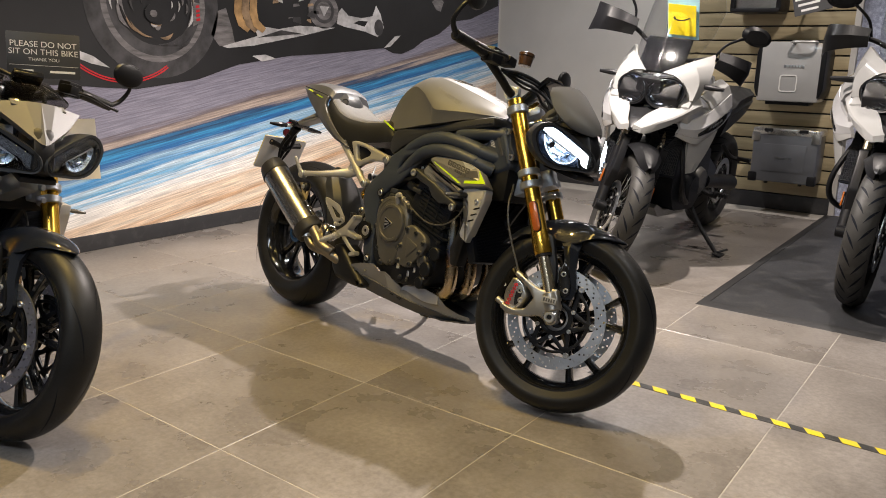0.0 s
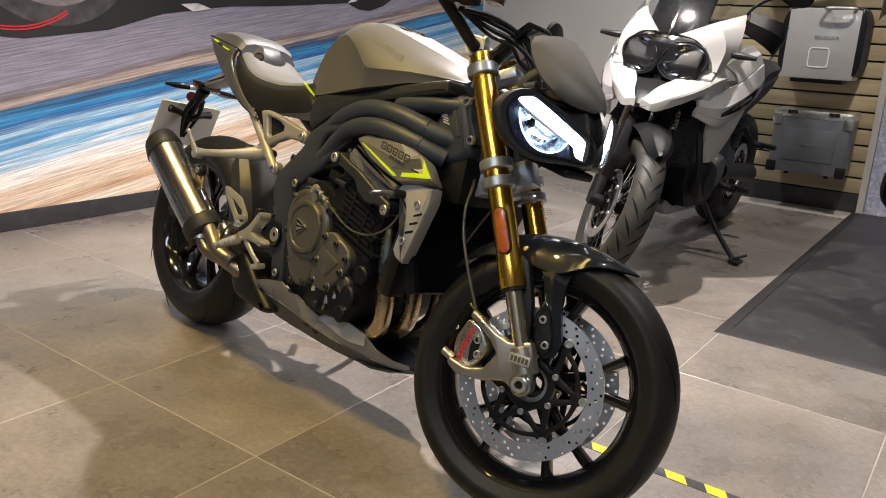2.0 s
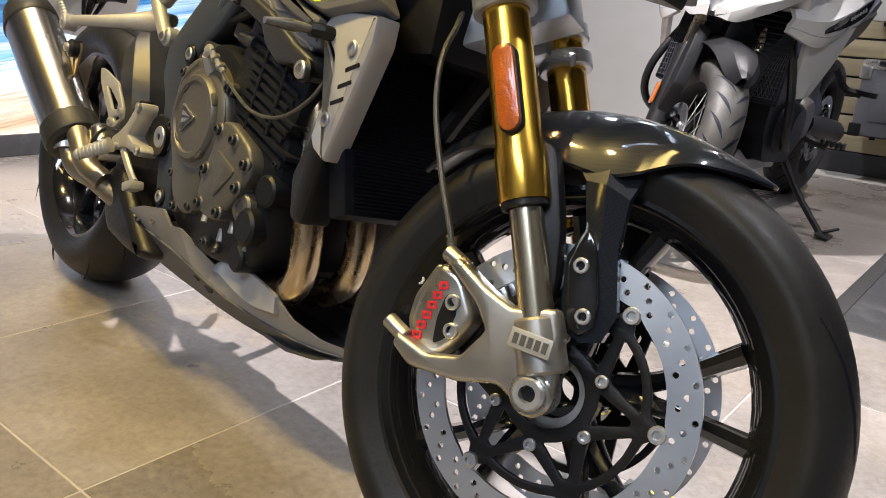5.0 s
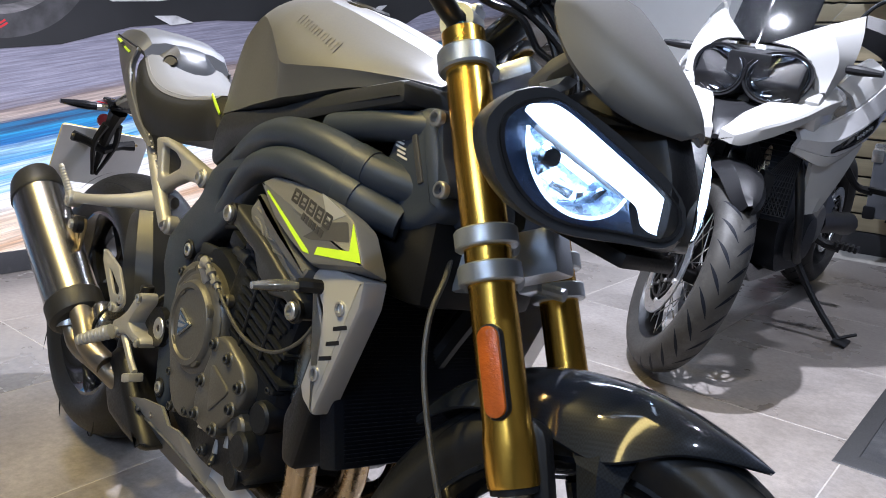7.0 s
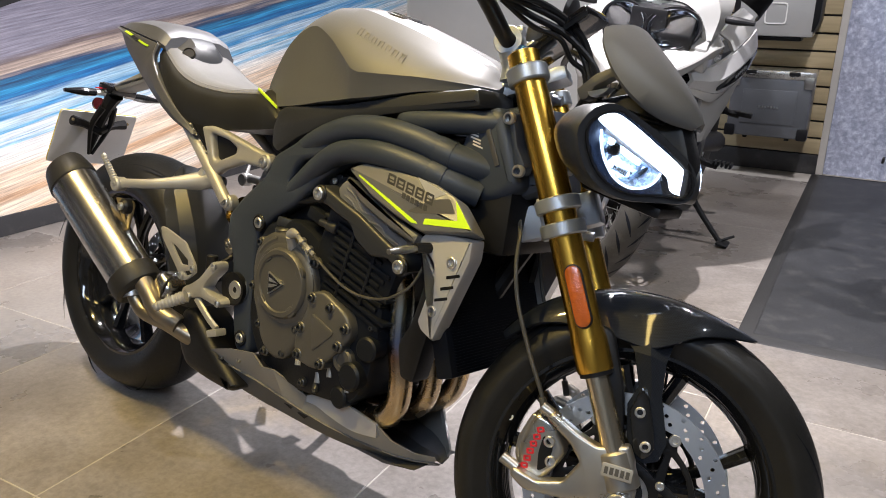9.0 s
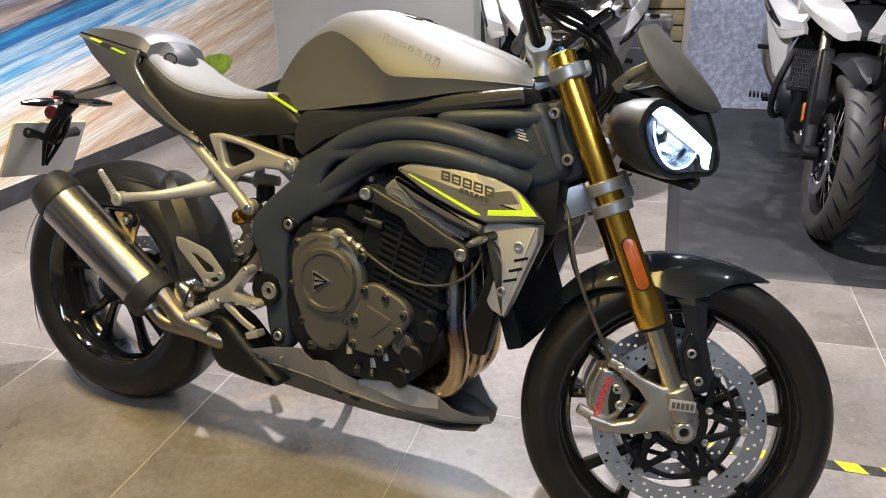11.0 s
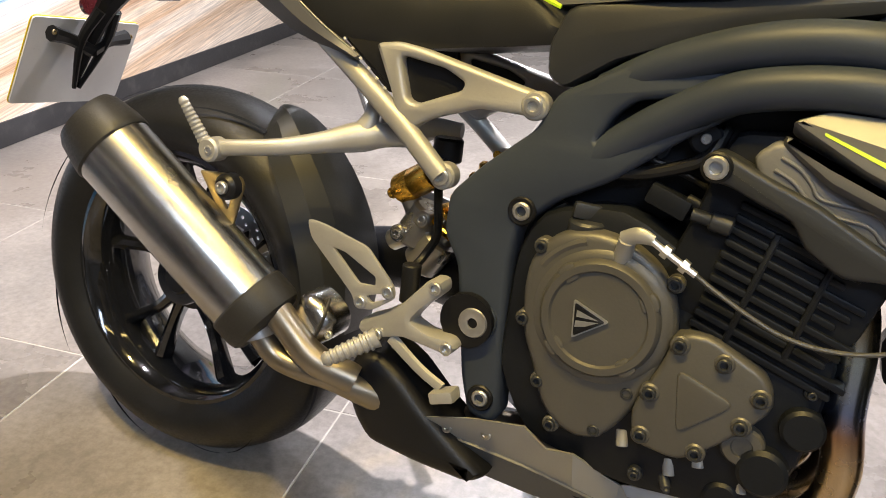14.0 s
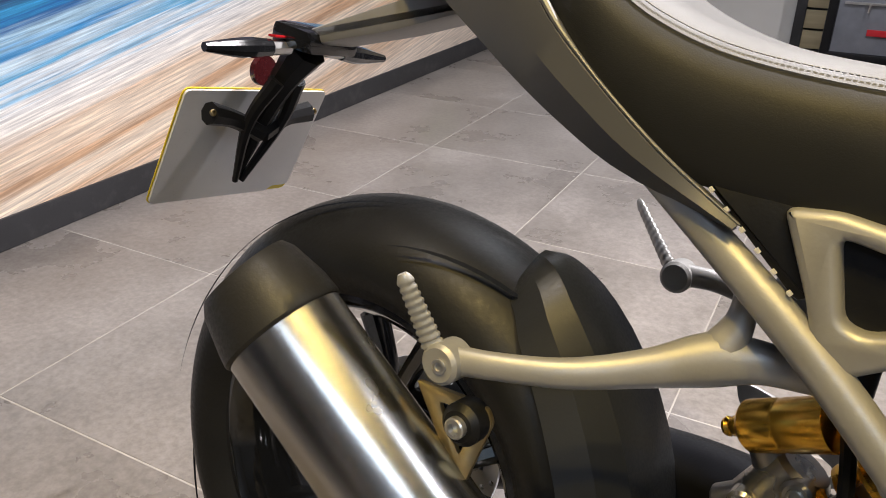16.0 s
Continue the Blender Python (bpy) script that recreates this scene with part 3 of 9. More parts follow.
# slatted display wall: a board with black channels
slat_board = thing("slatwall", "pale oak slatwall with black channels and a black plinth", "slatwall", pose(0, 0, 0))
SX0, SX1, SY = -0.72, 0.60, 4.5
bm = B()
block(bm, pose((SX0 + SX1) / 2, SY - 0.008, 1.55), SX1 - SX0, 0.016, 2.86)
part("channel_backing", bm, M_SLATGAP, slat_board)
z = 0.125
while z < 2.95:
    bm = B()
    block(bm, pose((SX0 + SX1) / 2, SY - 0.03, z + 0.046), SX1 - SX0, 0.028, 0.092, 0.004)
    part("slat", bm, M_SLAT, slat_board)
    z += 0.104
bm = B()
block(bm, pose((SX0 + SX1) / 2, SY - 0.03, 0.06), SX1 - SX0, 0.06, 0.12, 0.004)
part("plinth", bm, M_BASEB, slat_board)
bm = B()
block(bm, pose(SX1 + 0.02, SY - 0.03, 1.5), 0.04, 0.06, 3.0, 0.003)
part("edge_post", bm, M_WALL, slat_board)
bm = B()
block(bm, pose(SX0 - 0.025, SY - 0.03, 1.5), 0.05, 0.06, 3.0, 0.003)
part("dark_edge_post", bm, M_BASEB, slat_board)

# frosted, wet-looking blue picture wall beside the slatwall
M_FROST = surface("printed_spray", (0.33, 0.40, 0.56), 0.25, 0, 0.0, 8, 200, 0.0)
nt = M_FROST.node_tree
r = ramp_of(nt, [(0.33, (0.26, 0.29, 0.42)), (0.5, (0.46, 0.50, 0.66)), (0.66, (0.82, 0.87, 1.0))])
nt.links.new(noise_of(nt, coords(nt, (1, 1, 1)), 34, 8, 0.8), r.inputs[0])
nt.links.new(r.outputs[0], nt.nodes["Principled BSDF"].inputs["Base Color"])
bm = B()
block(bm, pose(0.64 + 0.55, Y1 - 0.004, 1.5), 1.10, 0.008, 3.0)
solid("picture_wall", bm, M_FROST, "pale blue printed wall panel with a spray pattern", "wall panel", "structure")
M_DARKSLAT = surface("grey_slatwall", (0.07, 0.072, 0.078), 0.5, var=0.1)
dark_slats = thing("slatwall", "dark grey slatwall with narrow channels", "slatwall", pose(0, 0, 0))
bm = B()
block(bm, pose(2.95, SY - 0.006, 1.5), 2.4, 0.012, 3.0)
part("channel_backing", bm, M_SLATGAP, dark_slats)
for k in range(26):
    bm = B()
    block(bm, pose(2.95, SY - 0.02, 0.06 + 0.11 * k), 2.4, 0.018, 0.098, 0.003)
    part("slat", bm, M_DARKSLAT, dark_slats)

# rubber mat with a bevelled edge
mat_thing = thing("display_mat", "large black rubber mat with a sloping border", "mat", pose(0, 0, 0))
MX0, MX1, MY0, MY1 = 0.58, 3.4, 1.64, 4.44
bm = B()
block(bm, pose((MX0 + MX1) / 2, (MY0 + MY1) / 2, 0.005), MX1 - MX0 - 0.1, MY1 - MY0 - 0.1, 0.010)
part("mat_sheet", bm, M_MAT, mat_thing)
bm = B()
ring = lambda d, z: [Vector(p) for p in ((MX0 + d, MY0 + d, z), (MX1 - d, MY0 + d, z), (MX1 - d, MY1 - d, z), (MX0 + d, MY1 - d, z))]
skin(bm, [ring(0, 0.0005), ring(0.004, 0.003), ring(0.046, 0.0125), ring(0.052, 0.0125), ring(0.052, 0.001)], caps=False)
part("mat_edging", bm, M_MATEDGE, mat_thing)

# black and yellow floor tape
tape = thing("hazard_tape", "black and yellow striped hazard tape stuck to the tiles", "floor tape", pose(0, 0, 0))
TY, TW, PITCH = 0.592, 0.034, 0.098
bm = B()
block(bm, pose(2.13, TY, 0.0006), 3.14, TW, 0.0008)
part("black_band", bm, M_BLACKTAPE, tape)
for k in range(31):
    x = 0.614 + k * PITCH
    bm = B()
    plate(bm, [[(x, TY - TW / 2), (x + 0.05, TY - TW / 2), (x + 0.05 - 0.02, TY + TW / 2), (x - 0.02, TY + TW / 2)]], 0.0006, Matrix.Translation((0, 0, 0.0014)))
    part("yellow_stripe", bm, M_YELLOW, tape)


def ceiling_fixtures():
    for i, (eye, aim, watts, colour, radius, cone) in enumerate(TRACK):
        e = Vector(eye)
        d = (Vector(aim) - e).normalized()
        t = thing("track_spotlight", "black ceiling spotlight, out of view", "spotlight", Matrix.Translation(e), "ceiling spotlights")
        bm = B()
        lathe(bm, [(0.055, -0.02), (0.058, -0.02), (0.05, -0.16), (0.03, -0.18), (0.0, -0.18)], axes((0, 0, 0), d), 20)
        part("lamp_head", bm, M_BLACK, t)
        bm = B()
        tube(bm, [-d * 0.1, (-d.x * 0.1, -d.y * 0.1, CEIL - e.z)], 0.008, 8)
        part("stem", bm, M_BLACK, t)
    # housings added round the unseen fill lamps
    for eye, sx, sy, watts, colour in FILLS:
        t = thing("ceiling_panel", "unseen white housing round a fill light", "ceiling light", Matrix.Translation((eye[0], eye[1], CEIL)), "ceiling light panels")
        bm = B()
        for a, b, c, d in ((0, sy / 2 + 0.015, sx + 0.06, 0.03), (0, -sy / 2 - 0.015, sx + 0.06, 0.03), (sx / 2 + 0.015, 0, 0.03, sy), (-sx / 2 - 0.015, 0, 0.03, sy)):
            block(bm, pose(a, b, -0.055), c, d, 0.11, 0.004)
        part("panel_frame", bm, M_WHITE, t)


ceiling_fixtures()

# ---- the motorcycles ----
RAKE = 23.9
AXIS, AXIS_FOOT = Vector((-math.sin(radians(RAKE)), 0, math.cos(radians(RAKE)))), Vector((1.55, 0, 0))


def steer(degrees):
    return Matrix.Translation(AXIS_FOOT) @ Matrix.Rotation(radians(degrees), 4, AXIS) @ Matrix.Translation(-AXIS_FOOT)


def tyre_profile(radius, width, rim, drop):
    hw = width / 2
    crown = [(radius - drop * (1 - math.cos(a)), hw * math.sin(a)) for a in np.linspace(-1.45, 1.45, 17)]
    return [(rim - 0.006, -hw * 0.72), (rim + 0.004, -hw * 0.80), (rim + 0.02, -hw * 0.93), *crown, (rim + 0.02, hw * 0.93), (rim + 0.004, hw * 0.80), (rim - 0.006, hw * 0.72)]


def make_wheel(parent, name, c, radius, width, rim_w, drop, m, spokes, label, rubber=None, rim_r=0.2159):
    """A cast wheel with its tyre; the rim is the part, the rest hangs from it."""
    ax = axes(c, (0, 1, 0))
    h = rim_w / 2
    bm = B()
    lathe(bm, [(rim_r + 0.008, -h), (rim_r + 0.009, -h + 0.004), (rim_r - 0.006, -h + 0.012), (rim_r - 0.022, -h * 0.4), (rim_r - 0.022, h * 0.4), (rim_r - 0.006, h - 0.012),
               (rim_r + 0.009, h - 0.004), (rim_r + 0.008, h), (rim_r - 0.004, h + 0.001), (rim_r - 0.014, h - 0.008), (rim_r - 0.028, h * 0.35), (rim_r - 0.028, -h * 0.35), (rim_r - 0.014, -h + 0.008), (rim_r - 0.004, -h - 0.001)], ax, 72, True)
    wheel = part(name, bm, M_GLOSS, parent, label, m)
    bm = B()
    lathe(bm, tyre_profile(radius, width, rim_r, drop), ax, 96, True)
    part("tyre", bm, rubber or M_RUBBER, wheel, "worn black road tyre", sharp=50)
    bm = B()
    lathe(bm, [(0.02, -h * 0.9), (0.045, -h * 0.9), (0.05, -h * 0.6), (0.042, 0), (0.05, h * 0.6), (0.045, h * 0.9), (0.02, h * 0.9)], ax, 28, True)
    part("hub", bm, M_GLOSS, wheel)
    for k in range(spokes):
        a = 2 * math.pi * k / spokes + 0.3
        for s in (-1, 1):
            b, e = a + s * 0.10, a + s * 0.24
            bm = B()
            tube(bm, [(c[0] + 0.042 * math.cos(b), s * 0.006, c[2] + 0.042 * math.sin(b)), (c[0] + 0.11 * math.cos(a + s * 0.14), s * 0.008, c[2] + 0.11 * math.sin(a + s * 0.14)),
                      (c[0] + (rim_r - 0.028) * math.cos(e), 0, c[2] + (rim_r - 0.028) * math.sin(e))], [0.016, 0.0105, 0.0135], 8, 8, 1.5)
            part("spoke", bm, M_GLOSS, wheel)
    return wheel


def groove(bm, c, radius, drop, width, a0, a1, y0, y1, w=0.0022):
    """A shallow tread groove: a thin dark strip that follows the crown of the tyre."""
    rows = []
    for s in np.linspace(0, 1, 12):
        a, y = a0 + (a1 - a0) * s, y0 + (y1 - y0) * s
        ww = w * math.sin(math.pi * min(0.96, max(0.06, s)))
        row = []
        for d in (-ww, ww):
            yy = y + d
            r = radius - drop * (1 - math.cos(math.asin(max(-0.99, min(0.99, yy / (width / 2)))))) + 0.0004
            row.append(Vector((c[0] + r * math.cos(a), yy, c[2] + r * math.sin(a))))
        rows.append(row)
    skin(bm, rows, False, False)


def brake_disc(parent, c, y, r0, r1, holes, material=None, name="brake_disc"):
    bm = B()
    inner = [(r0 + 0.004 * max(0, math.cos(6 * a)) ** 8, a) for a in np.linspace(0, 2 * math.pi, 120, endpoint=False)]
    lines = [circle(0, 0, r1, 96), [(r * math.cos(a), r * math.sin(a)) for r, a in inner]]
    for k in range(holes):
        a = 2 * math.pi * k / holes
        for q, f in ((0.30, 0.0), (0.55, 0.33), (0.82, 0.66)):
            aa = a + f * 2 * math.pi / holes
            lines.append(circle((r0 + (r1 - r0) * q) * math.cos(aa), (r0 + (r1 - r0) * q) * math.sin(aa), 0.0035, 8))
    plate(bm, lines, 0.005, Matrix.Translation((c[0], y, c[2])) @ SIDE)
    disc = part(name, bm, material or M_DISC, parent, "drilled steel brake disc")
    bm = B()
    q = r0 - 0.003
    lugs = 6
    lines = [[(r * math.cos(a), r * math.sin(a)) for a in np.linspace(0, 2 * math.pi, 96, endpoint=False) for r in (q * 0.90 + 0.016 * max(0, math.cos(lugs * a)) ** 8,)], circle(0, 0, q * 0.33, 32)]
    polar = lambda pts: soft([(r * q * math.cos(a), r * q * math.sin(a)) for r, a in pts], q * 0.025)
    for k in range(lugs):
        a = 2 * math.pi * (k + 0.5) / lugs
        lines.append(polar([(0.82, a - 0.40), (0.825, a - 0.2), (0.83, a), (0.825, a + 0.2), (0.82, a + 0.40), (0.56, a + 0.05), (0.56, a - 0.05)]))
        b = 2 * math.pi * k / lugs
        lines.append(polar([(0.46, b - 0.34), (0.50, b - 0.26), (0.76, b - 0.04), (0.76, b + 0.04), (0.50, b + 0.26), (0.46, b + 0.34), (0.45, b)]))
    plate(bm, lines, 0.007, Matrix.Translation((c[0], y * 0.97, c[2])) @ SIDE, 0.0012)
    part("disc_carrier", bm, M_BLACK, disc)
    s = -1 if y < 0 else 1
    for k in range(lugs):
        a = 2 * math.pi * k / lugs
        bm = B()
        lathe(bm, [(0, 0.002), (0.0045, 0.002), (0.005, 0.006), (0.0085, 0.006), (0.0095, 0.004), (0.0095, -0.003), (0, -0.003)], axes((c[0] + r0 * 0.97 * math.cos(a), y, c[2] + r0 * 0.97 * math.sin(a)), (0, s, 0)), 14)
        part("disc_bobbin", bm, M_BOLT, disc)
        bm = B()
        a += math.pi / lugs
        bolt(bm, (c[0] + q * 0.50 * math.cos(a), y + s * 0.003, c[2] + q * 0.50 * math.sin(a)), (0, s, 0), 0.007, 0.005)
        part("carrier_bolt", bm, M_BOLT, disc)
    return disc


FA = (1.414, 0.0, 0.295)       # front axle, wheel straight
FR, FW, FDROP = 0.295, 0.12, 0.046
TOP = (1.122, 0.945)           # upper end of the fork legs (x, z)
FORK_Y = 0.106


def fork_at(z):
    """The x of the fork leg at height z."""
    return 1.425 + (TOP[0] - 1.425) * (z - FA[2]) / (TOP[1] - FA[2])


def leg_point(z, y):
    return Vector((fork_at(z), y, z))


def front_end(bike, m, lit=True):
    """Fork, wheel, mudguard, lamps and bars, drawn with the wheel straight and turned by m."""
    wheel = make_wheel(bike, "front_wheel", FA, FR, FW, 0.092, FDROP, m, 5, "gloss black cast front wheel", rim_r=0.2255)
    for k in range(7):
        for s in (-1, 1):
            bm = B()
            a = 2 * math.pi * (k + (0.5 if s > 0 else 0)) / 7
            groove(bm, FA, FR, FDROP, FW, a, a + 0.62, s * 0.012, s * 0.05)
            part("tread_groove", bm, M_NET, wheel)
    for s in (-1, 1):
        brake_disc(wheel, FA, s * 0.066, 0.124, 0.159, 26)
    bm = B()
    bolt(bm, (FA[0] - 0.205, -0.036, FA[2] + 0.062), (0, -1, 0), 0.006, 0.003)
    part("balance_weight", bm, M_PAPER, wheel, "small white balance weight")
    bm = B()
    lathe(bm, [(0.030, -0.003), (0.043, -0.003), (0.043, 0.003), (0.030, 0.003)], axes((FA[0], -0.05, FA[2]), (0, 1, 0)), 48, True)
    part("speed_sensor_ring", bm, M_BOLT, wheel)
    for s in (-1, 1):
        y = s * FORK_Y
        bm = B()
        u = (leg_point(TOP[1], y) - leg_point(0.478, y))
        L = u.length
        lathe(bm, [(0.0235, 0), (0.0275, 0.001), (0.0285, 0.006), (0.0285, 0.05), (0.0262, 0.066), (0.0258, L * 0.45), (0.0265, L * 0.47), (0.0265, L * 0.86), (0.0258, L * 0.87), (0.0258, L), (0.021, L + 0.003), (0.0, L + 0.003)], axes(leg_point(0.478, y), u), 40)
        leg = part("fork_leg", bm, M_GOLD, bike, "gold anodised fork tube", m)
        bm = B()
        rod(bm, leg_point(0.345, y), leg_point(0.486, y), 0.0185, n=32)
        part("slider", bm, M_CHROME, leg, "polished fork slider")
        bm = B()
        lathe(bm, [(0.022, 0), (0.026, 0.001), (0.026, 0.007), (0.022, 0.008)], axes(leg_point(0.472, y), u), 32, True)
        part("dust_seal", bm, M_BLACK, leg)
        bm = B()
        lathe(bm, [(0.0, 0.012), (0.005, 0.012), (0.006, 0.008), (0.010, 0.008), (0.011, 0.004), (0.014, 0.004), (0.014, 0.0)], axes(leg_point(TOP[1] + 0.002, y), u), 20)
        part("preload_cap", bm, surface("blue_adjuster", (0.10, 0.25, 0.42), 0.3, 0.9), leg)
        if s < 0:
            o, w = leg_point(0.587, y), u.normalized()
            mm = Matrix.Translation(o + Vector((0.004, -0.0272, 0.0))) @ Matrix.Rotation(-math.atan2(w.x, w.z) * -1, 4, "Y")
            for nm, sc, lift, mt in (("reflector_backing", 1.0, 0.0, M_BLACK), ("side_reflector", 0.88, -0.004, M_ORANGE)):
                bm = B()
                hw, hh = 0.0135 * sc, 0.050 if sc == 1 else 0.0475
                o2 = [(hw * math.cos(a), (hh - hw) + hw * math.sin(a)) for a in np.linspace(0, math.pi, 9)] + [(hw * math.cos(a), -(hh - hw) + hw * math.sin(a)) for a in np.linspace(math.pi, 2 * math.pi, 9)]
                prism(bm, o2, 0.006 + lift, -0.004 + lift, 0.0015, mm)
                part(nm, bm, mt, leg, "amber oval fork reflector" if mt is M_ORANGE else "")
        # cast foot that holds the axle and the caliper
        bm = B()
        rod(bm, leg_point(0.315, y), leg_point(0.368, y), 0.0275, 0.0255, 24, 0.003)
        rod(bm, (FA[0], y * 0.86, FA[2]), (FA[0], y * 1.17, FA[2]), 0.0235, n=28, edge=0.003)
        prism(bm, soft([(1.281, 0.391), (1.291, 0.403), (1.336, 0.380), (1.368, 0.370), (1.412, 0.384), (1.425, 0.360), (1.432, 0.327), (1.437, 0.298), (1.424, 0.276), (1.400, 0.279), (1.376, 0.290), (1.330, 0.276), (1.270, 0.272), (1.243, 0.288), (1.246, 0.303), (1.288, 0.292), (1.326, 0.303), (1.346, 0.338), (1.326, 0.362)], 0.005), y * 0.92, y * 1.15, 0.0055, segments=3)
        foot = part("fork_foot", bm, M_TITAN, bike, "machined alloy fork foot and caliper bracket", m)
        bm = B()
        lathe(bm, [(0.0, 0.001), (0.008, 0.001), (0.009, 0.008), (0.015, 0.008), (0.0175, 0.005), (0.0175, 0.0)], axes((FA[0], y * 1.17, FA[2]), (0, s, 0)), 24)
        nut = part("axle_nut", bm, M_BOLT, foot)
        bm = B()
        rod(bm, (FA[0], y * 1.17, FA[2]), (FA[0], y * 1.17 + s * 0.0022, FA[2]), 0.0085, n=6)
        part("axle_socket", bm, M_BLACK, nut)
        bm = B()
        mm = axes(Vector((fork_at(0.345) + 0.002, y * 1.30, 0.345)), (0, s, 0))
        block(bm, mm, 0.046, 0.020, 0.003, 0.001)
        part("maker_badge", bm, M_CAST, foot, "small pale maker's badge")
        for k in range(5):
            bm = B()
            block(bm, Matrix.Translation((fork_at(0.345) - 0.014 + 0.008 * k, y * 1.315, 0.345)), 0.0055, 0.001, 0.011)
            part("badge_mark", bm, M_ENGINE, foot)
        # caliper
        body_line = soft([(1.247, 0.352), (1.262, 0.392), (1.292, 0.384), (1.322, 0.342), (1.304, 0.304), (1.280, 0.276), (1.254, 0.292), (1.245, 0.322)], 0.010)
        bm = B()
        prism(bm, body_line, y * 0.66, y * 0.95, 0.009, segments=3)
        prism(bm, body_line, y * 0.50, y * 0.26, 0.006)
        prism(bm, soft([(1.240, 0.345), (1.256, 0.388), (1.270, 0.384), (1.256, 0.340), (1.262, 0.300), (1.250, 0.296), (1.240, 0.318)], 0.005), y * 0.26, y * 0.90, 0.003)
        cal = part("brake_caliper", bm, M_TITAN, bike, "nickel radial brake caliper with red marks", m, 50)
        for k in range(6):
            q = k / 5
            p = Vector((1.2605 + 0.010 * q + 0.004 * q * q, y * 0.955, 0.304 + 0.062 * q))
            bm = B()
            mm = Matrix.Translation(p) @ Matrix.Rotation(radians(-8 - 14 * q), 4, "Y")
            plate(bm, [soft([(-0.006, -0.0046), (0.006, -0.0046), (0.006, 0.0046), (-0.006, 0.0046)], 0.002), [(-0.0025, -0.0018), (0.0028, -0.0018), (0.0028, 0.0018), (-0.0025, 0.0018)]], 0.001, mm @ SIDE)
            part("red_mark", bm, M_REDDECAL, cal, "red printed mark")
        for x, z in ((1.300, 0.322), (1.292, 0.352)):
            bm = B()
            bolt(bm, (x, y * 0.945, z), (0, s, 0), 0.009, 0.006)
            part("caliper_bolt", bm, M_BOLT, cal)
        bm = B()
        prism(bm, soft([(1.281, 0.360), (1.300, 0.345), (1.296, 0.312), (1.282, 0.300), (1.278, 0.330)], 0.006), y * 0.90, y * 0.953, 0.0)
        part("caliper_recess", bm, M_BLACK, cal)
        for p, q in (((1.300, 0.392), (1.270, 0.404)), ((1.252, 0.298), (1.224, 0.310))):
            bm = B()
            rod(bm, (p[0], y * 1.02, p[1]), (q[0], y * 1.02, q[1]), 0.0095, n=18, edge=0.0015)
            part("caliper_pin", bm, M_TITAN, cal)
        bm = B()
        tube(bm, [(1.275, y * 0.92, 0.395), (1.262, y * 0.95, 0.425), (1.232, y * 0.97, 0.480), (1.196, y * 0.95, 0.555), (1.178, y * 0.86, 0.615), (1.168, y * 0.60, 0.662), (1.150, y * 0.30, 0.695)], 0.0036, 8, 46)
        rod(bm, (1.276, y * 0.92, 0.390), (1.266, y * 0.94, 0.416), 0.0058, n=12, edge=0.001)
        part("brake_hose", bm, M_CABLE, bike, "grey braided brake hose", m)
    # triple clamps
    for nm, z, th, r in (("lower_clamp", 0.700, 0.058, 0.036), ("upper_clamp", 0.912, 0.026, 0.034)):
        d = leg_point(1, 0) - leg_point(0, 0)
        bm = block(B(), axes(leg_point(z, 0) + Vector((-0.028, 0, 0)), d, (0, 1, 0)), 2 * FORK_Y - 0.056, 0.062, th, 0.008)
        clamp = part(nm, bm, M_CLAMP, bike, "clear anodised alloy fork clamp", m)
        for s in (-1, 1):
            bm = B()
            y = s * FORK_Y
            c = leg_point(z, y)
            if nm == "lower_clamp":
                for o in (-0.02, 0.02):
                    lathe(bm, [(0.0265, -0.011), (r - 0.002, -0.011), (r, -0.009), (r, 0.009), (r - 0.002, 0.011), (0.0265, 0.011)], axes(c + d.normalized() * o, d), 32, True)
                block(bm, axes(c + Vector((-0.022, s * -0.032, 0)), d), 0.05, 0.030, 0.062, 0.006)
            else:
                lathe(bm, [(0.0258, -th / 2), (r - 0.002, -th / 2), (r, -th / 2 + 0.003), (r, th / 2 - 0.003), (r - 0.002, th / 2), (0.0258, th / 2)], axes(c, d), 32, True)
            for o in ((-0.02, 0.02) if nm == "lower_clamp" else (0,)):
                rod(bm, c + d.normalized() * o + Vector((-0.03, s * -0.034, 0)), c + d.normalized() * o + Vector((0.024, s * -0.034, 0.0)), 0.009, n=12, edge=0.001)
            part("clamp_ring", bm, M_CLAMP, clamp, sharp=18)
    for s in (-1, 1):
        bm = B()
        tube(bm, [(1.094, s * 0.042, 0.912), (1.090, s * 0.042, 0.935), (1.084, s * 0.044, 0.958)], [0.021, 0.0185, 0.022], 16, 10)
        lathe(bm, [(0.014, -0.016), (0.024, -0.016), (0.026, -0.012), (0.026, 0.012), (0.024, 0.016), (0.014, 0.016)], axes((1.078, s * 0.046, 0.976), (0, 1, 0)), 26, True)
        block(bm, pose(1.078, s * 0.046, 0.994), 0.044, 0.028, 0.014, 0.004)
        riser = part("bar_clamp", bm, M_CLAMP, bike, "clear anodised bar riser", m)
        for x in (1.063, 1.093):
            bm = B()
            bolt(bm, (x, s * 0.046, 1.000), (0, 0, 1), 0.0065, 0.005)
            part("clamp_screw", bm, M_BOLT, riser)
    # handlebar and what sits on it
    bm = B()
    tube(bm, [(1.02, -0.385, 1.045), (1.038, -0.26, 1.046), (1.058, -0.14, 1.010), (1.076, -0.06, 0.977), (1.076, 0.06, 0.977), (1.058, 0.14, 1.010), (1.038, 0.26, 1.046), (1.02, 0.385, 1.045)], 0.0138, 12, 60)
    bar = part("handlebar", bm, M_BLACK, bike, "black tapered handlebar", m)
